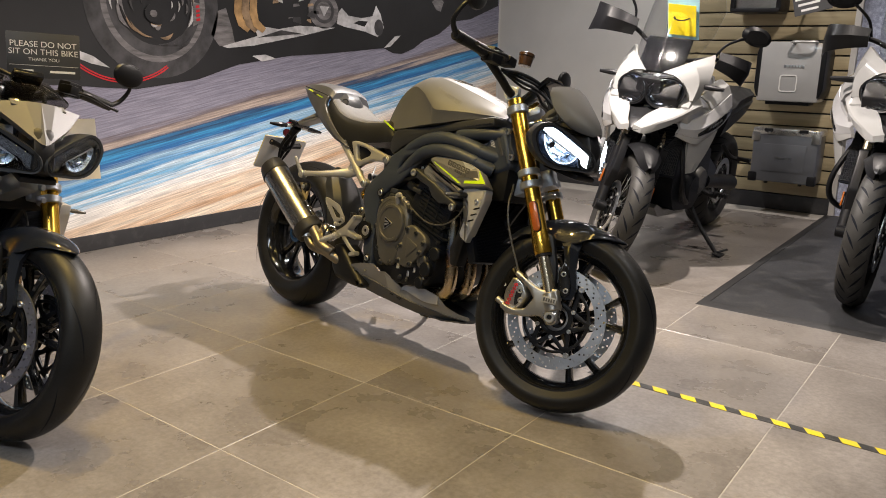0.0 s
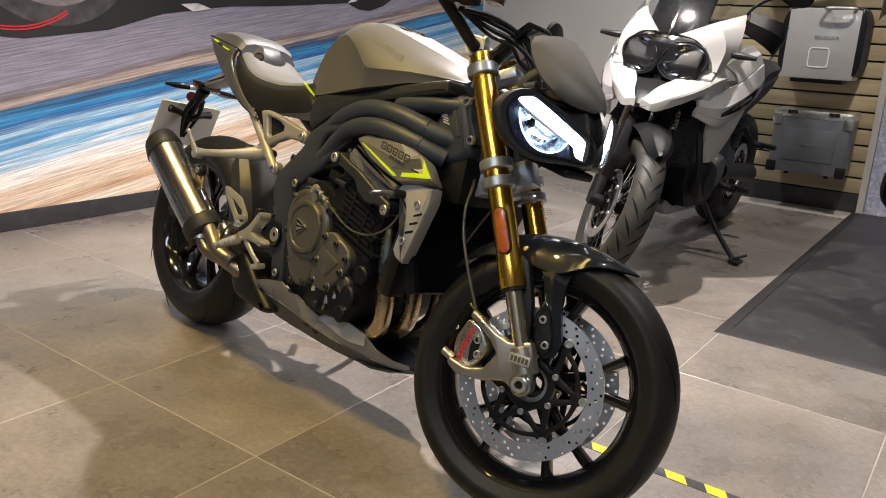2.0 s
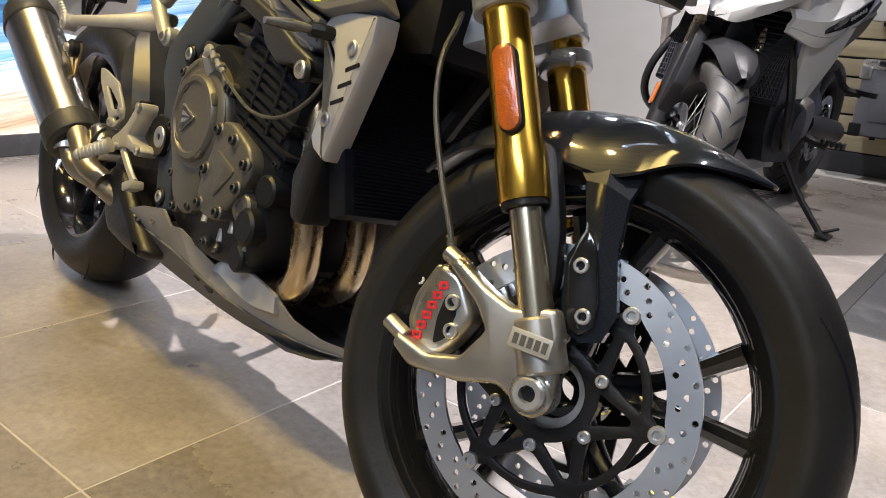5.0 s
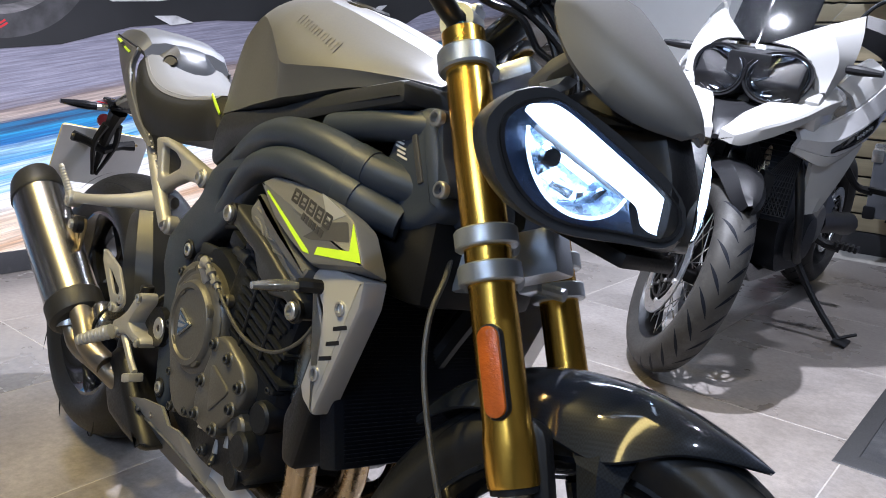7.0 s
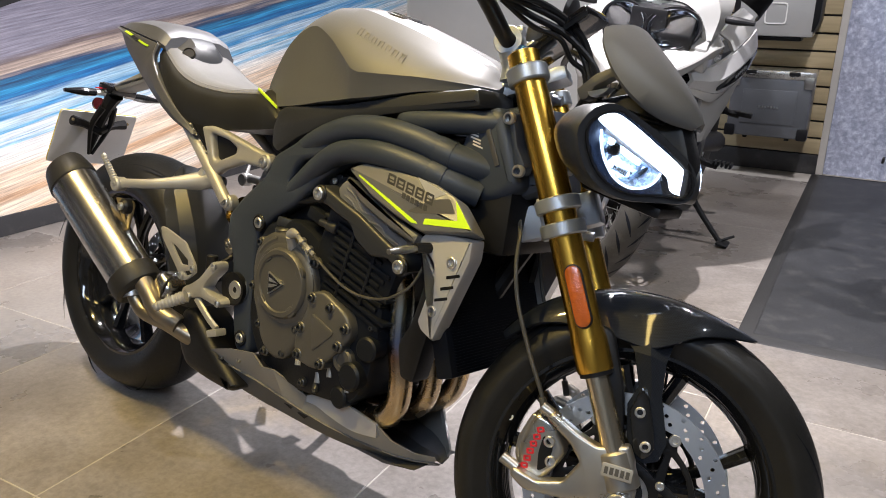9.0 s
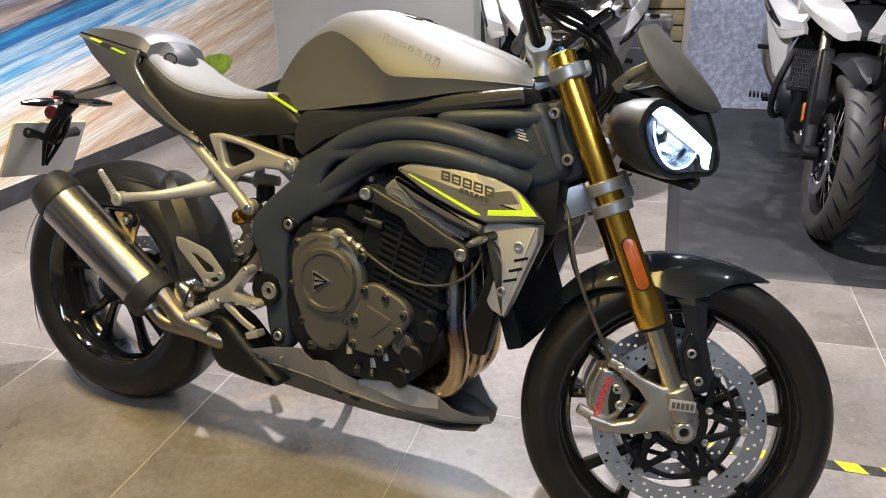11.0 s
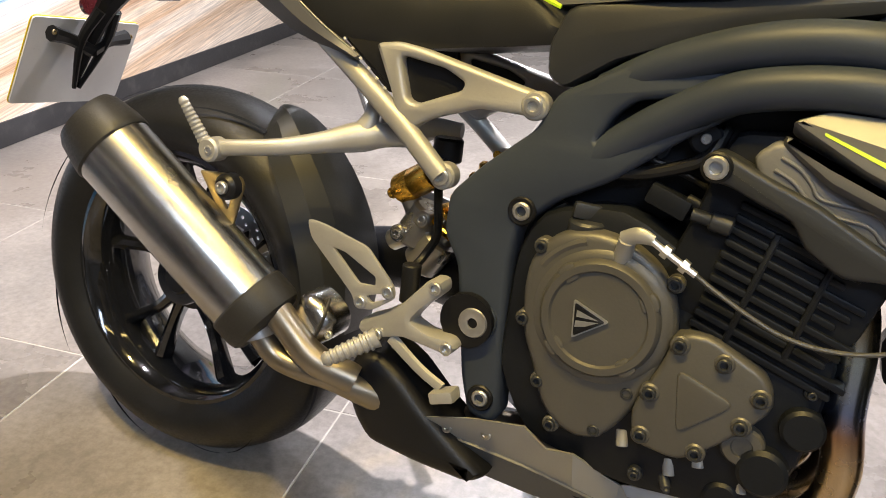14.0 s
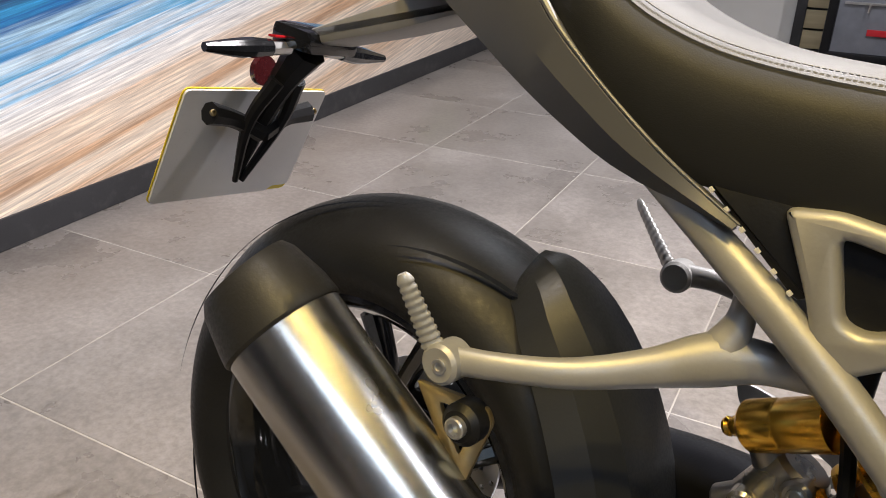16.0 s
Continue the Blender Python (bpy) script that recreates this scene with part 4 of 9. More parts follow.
    for s in (-1, 1):
        bm = B()
        tube(bm, [(1.02, s * 0.385, 1.045), (1.032, s * 0.32, 1.048), (1.045, s * 0.26, 1.05)], [0.0175, 0.0165, 0.018], 14, 12)
        part("grip", bm, M_RUBBER, bar, "black rubber grip")
        bm = B()
        tube(bm, [(1.10, s * 0.20, 1.045), (1.115, s * 0.25, 1.045), (1.09, s * 0.33, 1.035), (1.085, s * 0.39, 1.03)], [0.009, 0.0085, 0.007, 0.008], 8, 20, 0.7)
        part("lever", bm, M_BLACK, bar, "black brake or clutch lever")
        bm = B()
        block(bm, pose(1.055, s * 0.215, 1.05, 0, 0, s * 12), 0.05, 0.06, 0.05, 0.01)
        block(bm, pose(1.095, s * 0.185, 1.045, 0, 0, s * 12), 0.05, 0.04, 0.03, 0.006)
        part("switch_housing", bm, M_BLACK, bar)
        bm = B()
        rod(bm, (1.02, s * 0.385, 1.045), (1.017, s * 0.41, 1.044), 0.017, n=16, edge=0.002)
        tube(bm, [(1.017, s * 0.405, 1.044), (1.02, s * 0.445, 1.075), (1.045, s * 0.45, 1.12), (1.06, s * 0.425, 1.15)], [0.010, 0.008, 0.007, 0.008], 10, 24)
        arm = part("mirror_arm", bm, M_BLACK, bar)
        mm = axes((1.062, s * 0.42, 1.165), (-0.97, 0, 0.12))
        bm = B()
        lathe(bm, [(0.0, -0.016), (0.03, -0.014), (0.046, -0.006), (0.05, 0.003), (0.047, 0.005), (0.0, 0.003)], mm @ Matrix.Diagonal((1.25, 0.85, 1, 1)), 30)
        part("mirror_housing", bm, M_BLACK, bar, "oval bar-end mirror")
        bm = B()
        lathe(bm, [(0.045, 0.0055), (0.0, 0.0055)], mm @ Matrix.Diagonal((1.25, 0.85, 1, 1)), 30)
        part("mirror_glass", bm, surface("mirror_silver", (0.85, 0.86, 0.87), 0.03, 1.0, 0.02, bump=0), bar)
    bm = B()
    rod(bm, (1.13, -0.125, 1.055), (1.13, -0.125, 1.085), 0.021, 0.024, 18, 0.002)
    rod(bm, (1.13, -0.125, 1.085), (1.13, -0.125, 1.096), 0.026, n=18, edge=0.002)
    part("brake_reservoir", bm, surface("smoked_amber_reservoir", (0.06, 0.03, 0.015), 0.2, coat=0.4), bar, "smoked brake fluid reservoir")
    # hoses and looms that loop from the bar down behind the lamps
    for k, (y0, rise, out, r) in enumerate(((-0.17, 0.010, 0.000, 0.0062), (-0.16, 0.000, -0.008, 0.0050), (-0.15, -0.012, 0.008, 0.0056), (-0.13, -0.024, -0.014, 0.0045), (0.13, 0.000, -0.004, 0.0055), (0.16, -0.014, 0.006, 0.0055))):
        g = -1 if y0 < 0 else 1
        bm = B()
        tube(bm, [(1.075, y0, 1.022), (1.120, y0 * 0.66, 1.022 + rise), (1.165, g * 0.062, 1.012 + rise), (1.200 + out, g * 0.038, 0.985 + rise), (1.224 + out, g * 0.030, 0.945), (1.230 + out, g * 0.026, 0.905), (1.210 + out, g * 0.016, 0.865), (1.170, g * 0.008, 0.815)], r, 8, 40)
        part("control_cable", bm, M_BLACK, bike, "", m)
    bm = B()
    block(bm, axes((1.16, 0, 1.0), (-0.6, 0, 0.8), (0, 1, 0)), 0.15, 0.085, 0.02, 0.008)
    part("instrument_display", bm, M_GLOSS, bike, "black colour-display instrument panel")
    # lamps: two pods joined by a dark nose
    fixed = None
    for s in (-1, 1):
        lamp(bike, fixed, s, lit)
    bm = B()
    for s in (-1, 1):
        prism(bm, soft([(1.27, 0.81), (1.31, 0.775), (1.395, 0.752), (1.432, 0.772), (1.428, 0.830), (1.400, 0.892), (1.31, 0.915), (1.275, 0.88)], 0.015), 0, s * 0.030, 0.012)
    block(bm, pose(1.335, 0, 0.757, 0, 12, 0), 0.14, 0.10, 0.018, 0.006)
    part("lamp_bridge", bm, M_BLACK, bike, "black nose piece between the lamps", fixed)
    if lit:
        # fly screen
        rows = [(1.294, 1.021, 0.096, 0.014), (1.312, 1.004, 0.112, 0.024), (1.348, 0.970, 0.112, 0.034), (1.382, 0.936, 0.094, 0.034), (1.408, 0.906, 0.062, 0.024), (1.424, 0.882, 0.020, 0.006)]
        rings = []
        for x, z, w, d in catmull(rows, 20):
            half = [(0, 0.006), (w * 0.3, 0.0045), (w * 0.6, -d * 0.22), (w * 0.85, -d * 0.62), (w, -d * 1.2), (w * 0.97, -d * 1.25 - 0.003), (w * 0.82, -d * 0.68 - 0.004), (w * 0.55, -d * 0.26 - 0.004), (0, 0.0)]
            nx, nz = 0.62, 0.78
            pts = [Vector((x + nx * h, -y, z + nz * h)) for y, h in half] + [Vector((x + nx * h, y, z + nz * h)) for y, h in half[-2:0:-1]]
            rings.append(pts)
        bm = B()
        skin(bm, rings)
        part("fly_screen", bm, M_SCREEN, bike, "matt grey fly screen", fixed, 55)
    else:
        # angular silver nose with a low dark screen
        for s in (-1, 1):
            for nm, pts in (("nose_facet", ((1.300, 0.128, 0.945), (1.345, 0.040, 0.960), (1.422, 0.012, 0.850), (1.385, 0.070, 0.895))), ("nose_wedge", ((1.345, 0.040, 0.960), (1.350, 0.0, 0.962), (1.432, 0.0, 0.846), (1.422, 0.012, 0.850)))):
                bm = B()
                out = [Vector((x, s * y, z)) for x, y, z in pts]
                skin(bm, [out, [p - Vector((0.012, 0, 0.010)) for p in out]])
                part(nm, bm, M_GREY, bike, "grey angular nose panel", fixed, 20)
        bm = B()
        shell(bm, [(1.20, 1.03, 0.985, 0.10), (1.25, 1.012, 0.98, 0.105), (1.30, 0.985, 0.962, 0.09), (1.335, 0.962, 0.950, 0.05)], lambda x, zt, zb, w: [(0, zt), (w * 0.6, zt - 0.006), (w, zb), (w * 0.96, zb - 0.004), (w * 0.58, zt - 0.011), (0, zt - 0.006)], 12)
        part("low_screen", bm, M_SMOKE, bike, "low smoked fly screen", fixed, 40)
    for s in (-1, 1):
        bm = B()
        prism(bm, soft([(1.240, 0.914), (1.268, 0.940), (1.312, 0.962), (1.345, 0.948), (1.330, 0.930), (1.300, 0.938), (1.272, 0.922), (1.262, 0.900), (1.250, 0.898)], 0.004), s * 0.050, s * 0.074, 0.004)
        wing = part("screen_bracket", bm, M_SCREEN, bike, "charcoal wing under the fly screen", fixed)
        bm = B()
        prism(bm, soft([(1.262, 0.902), (1.320, 0.918), (1.372, 0.892), (1.380, 0.876), (1.330, 0.878)], 0.006), s * 0.010, s * 0.050, 0.006)
        part("screen_mount", bm, M_BLACK, wing)
        bm = B()
        prism(bm, soft([(1.262, 0.912), (1.300, 0.922), (1.290, 0.912), (1.268, 0.905)], 0.002), s * 0.055, s * 0.077, 0.001)
        part("wing_vane", bm, M_CLAMP, wing)
    for s in (-1, 1):
        bm = B()
        tube(bm, [(1.165, s * 0.060, 0.812), (1.215, s * 0.072, 0.800), (1.262, s * 0.082, 0.788)], [0.010, 0.009, 0.010], 10, 10)
        part("lamp_bracket", bm, M_CLAMP, bike, "bare alloy lamp bracket", fixed)
    mudguard(bike, m)


def lamp(bike, m, s, lit):
    """One headlamp pod: egg-shaped housing, reflector bowl, light strip and lens."""
    n = Vector((0.867, s * 0.5, 0.03)).normalized()
    f = axes(Vector((1.378, s * 0.092, 0.828)), n)
    side = lambda pts: [(x if s < 0 else -x, y) for x, y in pts]
    rim = soft(side([(-0.107, 0.030), (-0.106, 0.009), (-0.090, -0.024), (-0.061, -0.049), (-0.022, -0.060), (0.026, -0.056), (0.081, -0.058), (0.096, -0.046), (0.094, -0.022), (0.072, -0.008), (0.007, 0.028), (-0.041, 0.051), (-0.060, 0.057), (-0.088, 0.048)]), 0.02, 3)
    hull = soft(side([(-0.126, 0.026), (-0.123, 0.004), (-0.106, -0.030), (-0.075, -0.057), (-0.030, -0.071), (0.030, -0.069), (0.088, -0.066), (0.106, -0.050), (0.103, -0.020), (0.080, 0.002), (0.012, 0.038), (-0.042, 0.060), (-0.068, 0.068), (-0.104, 0.058)]), 0.02, 3)
    ring = lambda pts, k, h, dx=0.0, dy=0.0: [f @ Vector((x * k + (dx if s < 0 else -dx), y * k + dy, h)) for x, y in pts]
    bm = B()
    skin(bm, [ring(hull, 0.16, -0.098, -0.030, 0.010), ring(hull, 0.50, -0.092, -0.026, 0.008), ring(hull, 0.78, -0.072, -0.016, 0.005), ring(hull, 0.94, -0.044, -0.006, 0.002), ring(hull, 1.0, -0.014), ring(hull, 1.0, 0.002), ring(hull, 0.985, 0.007), ring(rim, 1.03, 0.006), ring(rim, 1.0, -0.002)], caps=False)
    bm.faces.new(list(bm.verts)[:len(hull)][::-1])
    pod = part("headlamp", bm, M_POD, bike, "lit headlamp in a satin charcoal pod" if lit else "unlit headlamp in a charcoal pod", m, 50)
    bm = B()
    skin(bm, [ring(rim, 1.035, 0.0062), ring(rim, 1.03, 0.0085), ring(rim, 0.985, 0.0080), ring(rim, 0.97, -0.004)], caps=False)
    part("lamp_bezel", bm, M_GLOSS, pod, "gloss black lamp surround")
    bm = B()
    skin(bm, [ring(rim, 0.985, -0.003), ring(rim, 0.86, -0.022), ring(rim, 0.55, -0.036), ring(rim, 0.2, -0.040)], caps=False)
    bm.faces.new(list(bm.verts)[-len(rim):])
    part("reflector_bowl", bm, M_LAMPBACK, pod)
    # D-shaped bowl below the strip, with facets and a bright lower rim
    bowl = side([(-0.080, 0.026), (-0.076, 0.006), (-0.064, -0.018), (-0.044, -0.038), (-0.018, -0.048), (0.008, -0.046), (0.026, -0.036), (0.034, -0.023), (-0.020, 0.000), (-0.070, 0.024)])
    ctr = Vector(((-0.022 if s < 0 else 0.022), -0.014, 0))
    br = lambda k, h: [f @ Vector((ctr.x + (x - ctr.x) * k, ctr.y + (y - ctr.y) * k, h)) for x, y in soft(bowl, 0.006, 3)]
    bm = B()
    skin(bm, [br(1.0, -0.004), br(0.86, -0.014), br(0.55, -0.024), br(0.2, -0.027)], caps=False)
    bm.faces.new(list(bm.verts)[-len(soft(bowl, 0.006, 3)):])
    part("lamp_bowl", bm, M_BOWL, pod, "blue-white faceted reflector")
    bm = B()
    edge = [(x, y) for x, y in catmull(bowl[:8], 26)]
    tube(bm, [f @ Vector((x, y, -0.002)) for x, y in edge], 0.0019, 8, 40)
    part("lamp_ring", bm, M_BEAM if lit else M_REFLECTOR, pod)
    for k, (x, y, w, h, a, q) in enumerate(((-0.052, -0.006, 0.020, 0.013, 0.6, 22), (-0.030, -0.024, 0.024, 0.012, -0.4, -24), (-0.004, -0.028, 0.022, 0.013, 0.3, 26), (-0.044, 0.004, 0.016, 0.008, -0.7, 18), (0.010, -0.020, 0.018, 0.008, 0.9, -20), (-0.018, -0.036, 0.030, 0.006, 0.1, 30))):
        bm = B()
        block(bm, f @ Matrix.Translation((x if s < 0 else -x, y, -0.016)) @ Matrix.Rotation(a * -s, 4, "Z") @ pose(0, 0, 0, q, q * 0.6, 0), w, h, 0.002, 0.0006)
        part("reflector_facet", bm, M_REFLECTOR, pod)
    bm = B()
    lathe(bm, [(0.0, -0.006), (0.009, -0.009), (0.011, -0.020), (0.011, -0.026)], f @ Matrix.Translation((-0.048 if s < 0 else 0.048, 0.002, 0)), 18)
    part("projector", bm, M_GLOSS, pod)
    # glowing bar added under the shelf to brighten the bowl
    bm = B()
    block(bm, f @ Matrix.Translation((-0.030 if s < 0 else 0.030, -0.001, -0.013)) @ Matrix.Rotation(s * 0.44, 4, "Z"), 0.060, 0.003, 0.008)
    part("led_module", bm, M_BOWLLIGHT if lit else M_REFLECTOR, pod, "added glowing bar that lights the bowl" if lit else "")
    bm = B()
    rail = side([(-0.074, 0.024), (-0.024, 0.000), (0.030, -0.023), (0.040, -0.034), (0.036, -0.026), (-0.020, 0.007), (-0.070, 0.031)])
    plate(bm, [soft(rail, 0.002)], 0.004, f @ Matrix.Translation((0, 0, -0.004)))
    part("strip_shelf", bm, M_CLAMP, pod)
    bm = B()
    strip = side([(-0.087, 0.039), (-0.082, 0.046), (-0.059, 0.051), (-0.045, 0.046), (0.002, 0.022), (0.052, -0.004), (0.081, -0.021), (0.084, -0.035), (0.080, -0.053), (0.057, -0.045), (0.049, -0.028), (0.027, -0.017), (-0.024, 0.007), (-0.072, 0.030)])
    plate(bm, [soft(strip, 0.005)], 0.006, f @ Matrix.Translation((0, 0, -0.001)))
    part("light_strip", bm, M_DRL if lit else M_DIMREF, pod, "bright white daytime light strip" if lit else "white daytime light strip, off")
    bm = B()
    skin(bm, [ring(rim, 0.985, 0.008), ring(rim, 0.9, 0.012), ring(rim, 0.6, 0.017), ring(rim, 0.2, 0.019)], caps=False)
    bm.faces.new(list(bm.verts)[-len(rim):])
    cover = part("lens", bm, M_GLASS, pod, "clear lens")
    cover.visible_shadow = False


def mudguard(bike, m):
    """Carbon front mudguard: a deep shell that folds to a sharp edge, with a leg down to each fork foot."""
    rings = []
    for a, rc, w, re in catmull([(2.47, 0.322, 0.044, 0.306), (2.25, 0.326, 0.058, 0.296), (2.0, 0.324, 0.068, 0.268), (1.80, 0.320, 0.078, 0.246), (1.62, 0.316, 0.085, 0.236), (1.48, 0.314, 0.081, 0.248), (1.34, 0.312, 0.068, 0.276), (1.22, 0.312, 0.045, 0.293), (1.13, 0.313, 0.022, 0.305), (1.08, 0.314, 0.005, 0.312)], 44):
        top = [(w * f, rc - (rc - re) * g) for f, g in ((0, 0), (0.18, 0.012), (0.36, 0.06), (0.53, 0.16), (0.69, 0.32), (0.83, 0.54), (0.93, 0.78), (1, 1))]
        inn = [(max(0.0, y - 0.003), r - 0.003) for y, r in top[::-1]]
        rows = top + inn
        pts = rows + [(-y, q) for y, q in rows[-2:0:-1]]
        rings.append([Vector((FA[0] + q * math.cos(a), y, FA[2] + q * math.sin(a))) for y, q in pts])
    bm = B()
    skin(bm, rings)
    guard = part("front_mudguard", bm, M_CARBON, bike, "glossy carbon-fibre front mudguard", m, 50)
    for s in (-1, 1):
        bm = B()
        lines = [[(1.345, 0.560, 0.060), (1.388, 0.520, 0.082), (1.405, 0.470, 0.085), (1.394, 0.439, 0.085), (1.403, 0.391, 0.085), (1.418, 0.362, 0.085)],
                 [(1.402, 0.566, 0.067), (1.414, 0.520, 0.093), (1.425, 0.472, 0.094), (1.428, 0.440, 0.092), (1.436, 0.392, 0.091), (1.437, 0.357, 0.090)],
                 [(1.446, 0.566, 0.054), (1.438, 0.512, 0.077), (1.442, 0.460, 0.079), (1.450, 0.435, 0.080), (1.463, 0.393, 0.082), (1.456, 0.364, 0.083)]]
        a, b, c = [[Vector((x, s * y, z)) for x, z, y in line] for line in lines]
        inn = Vector((0, -s * 0.012, 0))
        skin(bm, [[p, q, r, r + inn, q + inn, p + inn] for p, q, r in zip(a, b, c)])
        leg = part("mudguard_leg", bm, M_CARBON, guard, sharp=14)
        bm = B()
        prism(bm, soft([(1.411, 0.473), (1.425, 0.457), (1.444, 0.403), (1.447, 0.377), (1.434, 0.362), (1.418, 0.370), (1.400, 0.432)], 0.006), s * 0.080, s * 0.0960, 0.003)
        part("leg_pad", bm, M_GLOSS, leg, "black mounting pad")
        for x, z in ((1.416, 0.433), (1.434, 0.384)):
            bm = B()
            bolt(bm, (x, s * 0.0945, z), (0, s, 0), 0.0085, 0.006)
            part("mudguard_bolt", bm, M_BOLT, guard)
        bm = B()
        prism(bm, soft([(1.318, 0.55), (1.352, 0.545), (1.385, 0.46), (1.398, 0.40), (1.393, 0.372), (1.372, 0.37), (1.352, 0.43)], 0.012), s * 0.080, s * 0.100, 0.004)
        part("fork_guard", bm, M_BLACK, guard)


def shell(bm, rows, half, n=30, caps=True):
    """A mirrored body panel: half(row) gives the right half of a section from the top middle down to the bottom middle."""
    rings = []
    for row in catmull(rows, n):
        h = half(*row)
        rings.append([Vector((row[0], -y, z)) for y, z in h] + [Vector((row[0], y, z)) for y, z in h[-2:0:-1]])
    skin(bm, rings, caps)
    return bm


def tank_half(x, zt, ws, zs, wc, zc, wb, zb):
    hollow = 0.006 if x < 0.80 else 0.001
    return [(0, zt), (ws * 0.34, zt), (ws * 0.40, zt - 0.003), (ws * 0.75, zt - (zt - zs) * 0.35), (ws, zs), (ws + (wc - ws) * 0.36, zs - (zs - zc) * 0.26), (ws + (wc - ws) * 0.72, zs - (zs - zc) * 0.62), (wc - 0.003, zc + (zs - zc) * 0.10), (wc, zc),
            (wc + (wb - wc) * 0.3 - hollow, zc + (zb - zc) * 0.3), (wc + (wb - wc) * 0.65 - hollow, zc + (zb - zc) * 0.65), (wb, zb), (wb * 0.7, zb - 0.004), (0, zb - 0.004)]


TANK = [(0.480, 0.838, 0.045, 0.832, 0.072, 0.824, 0.078, 0.805), (0.502, 0.892, 0.055, 0.884, 0.080, 0.868, 0.098, 0.805), (0.57, 0.974, 0.070, 0.963, 0.104, 0.938, 0.124, 0.808), (0.65, 1.018, 0.085, 1.003, 0.122, 0.974, 0.140, 0.818),
        (0.72, 1.026, 0.096, 1.006, 0.144, 0.954, 0.150, 0.830), (0.77, 1.022, 0.102, 0.996, 0.158, 0.924, 0.154, 0.838), (0.815, 1.012, 0.102, 0.983, 0.168, 0.896, 0.156, 0.846), (0.86, 1.0, 0.099, 0.972, 0.163, 0.894, 0.152, 0.853),
        (0.95, 0.972, 0.090, 0.946, 0.140, 0.897, 0.134, 0.872), (1.04, 0.940, 0.075, 0.921, 0.108, 0.896, 0.104, 0.884), (1.085, 0.908, 0.050, 0.902, 0.072, 0.894, 0.070, 0.888)]


def tank_point(x, z, s, lift=0.0008):
    """A place on the tank's flank at the given length and height."""
    row = min(catmull(TANK, 160), key=lambda r: abs(r[0] - x))
    h = tank_half(*row)
    for (y0, z0), (y1, z1) in zip(h, h[1:]):
        if z0 >= z >= z1 and z0 > z1:
            return Vector((x, s * (y0 + (y1 - y0) * (z0 - z) / (z0 - z1) + lift), z + lift))
    return Vector((x, s * 0.1, z))


def body(bike):
    bm = B()
    shell(bm, TANK, tank_half, 52)
    tank = part("fuel_tank", bm, M_TANK, bike, "matt silver fuel tank with a sharp side crease", sharp=22)
    # maker's name as plain marks printed on the tank side
    for k in range(7):
        x, z, tall = 0.779 + 0.0195 * k, 0.972 - 0.0069 * k, 0.0125 if k not in (0, 6) else 0.016
        for s in (-1, 1):
            for dx0, dx1, dz0, dz1 in ((0.0, 0.0135, 0.33, 0.5), (0.0, 0.004, -0.5, 0.33), (0.0095, 0.0135, -0.5, 0.33)):
                bm = B()
                c = [tank_point(x + dx, z - 0.0069 * dx / 0.0195 + dz * tall, s, 0.0004) for dx, dz in ((dx0, dz0), (dx1, dz0), (dx1, dz1), (dx0, dz1))]
                skin(bm, [c, [p + Vector((0, s * 0.0003, 0.0003)) for p in c]])
                part("name_mark", bm, M_NAME, tank)
    for k in range(4):
        bm = B()
        block(bm, Matrix.Translation((0.90 + 0.028 * (k % 2), -0.055 + 0.006 * k, 0.9705 - 0.0085 * (k % 2) + 0.003 * (k // 2))) @ pose(0, 0, 0, 18, 20, 0), 0.024, 0.03, 0.0008)
        part("warning_sticker", bm, M_TITAN, tank, "pale warning sticker")
    bm = B()
    lathe(bm, [(0.0, 0.006), (0.03, 0.006), (0.034, 0.002), (0.045, 0.002), (0.047, -0.004)], axes((0.80, 0, 1.013), (0.2, 0, 1)), 32)
    part("filler_cap", bm, M_BLACK, tank, "round black filler cap")
    # black side covers between tank and frame
    for s in (-1, 1):
        bm = B()
        prism(bm, soft([(0.575, 0.765), (0.592, 0.806), (0.615, 0.814), (0.77, 0.832), (0.94, 0.868), (1.09, 0.892), (1.10, 0.86), (0.95, 0.835), (0.78, 0.80), (0.66, 0.755), (0.60, 0.715), (0.578, 0.728)], 0.01), s * 0.03, s * 0.142, 0.012)
        part("side_cover", bm, M_POD, bike, "satin charcoal side cover")
        bm = B()
        tube(bm, [(0.49, s * 0.112, 0.838), (0.54, s * 0.128, 0.822), (0.585, s * 0.140, 0.806)], [0.003, 0.004, 0.003], 6, 10, 0.6)
        part("lime_piping", bm, M_LIME, bike, "lime green trim line")
    engine(bike)
    radiator(bike)
    waist(bike)
    main_frame(bike)
    belly(bike)
    seat(bike)
    tail(bike)
    silencer(bike)
    rear(bike)
    foot_gear(bike)
    engine_covers(bike)
    exhaust(bike)
    link_pipes(bike)


def waist(bike):
    """Draws the engine, frame and panels in towards the tail."""
    for ob in bike.children:
        if ob.name.split(".")[0] in FRONT:
            continue
        for o in (ob, *ob.children_recursive):
            for v in o.data.vertices:
                v.co.y *= 1 - 0.192 * (1.412 - v.co.x)
                v.co.z += 0.006 + 0.008 * (1.13 - v.co.x)
                v.co.x += 0.006 + 0.016 * (1.13 - v.co.x)


FRONT = ("front_wheel", "fork_leg", "fork_foot", "brake_caliper", "brake_hose", "lower_clamp", "upper_clamp", "bar_clamp", "handlebar", "control_cable", "instrument_display", "headlamp", "lamp_bridge", "fly_screen", "low_screen", "nose_facet", "nose_wedge", "screen_bracket", "lamp_bracket", "front_mudguard")


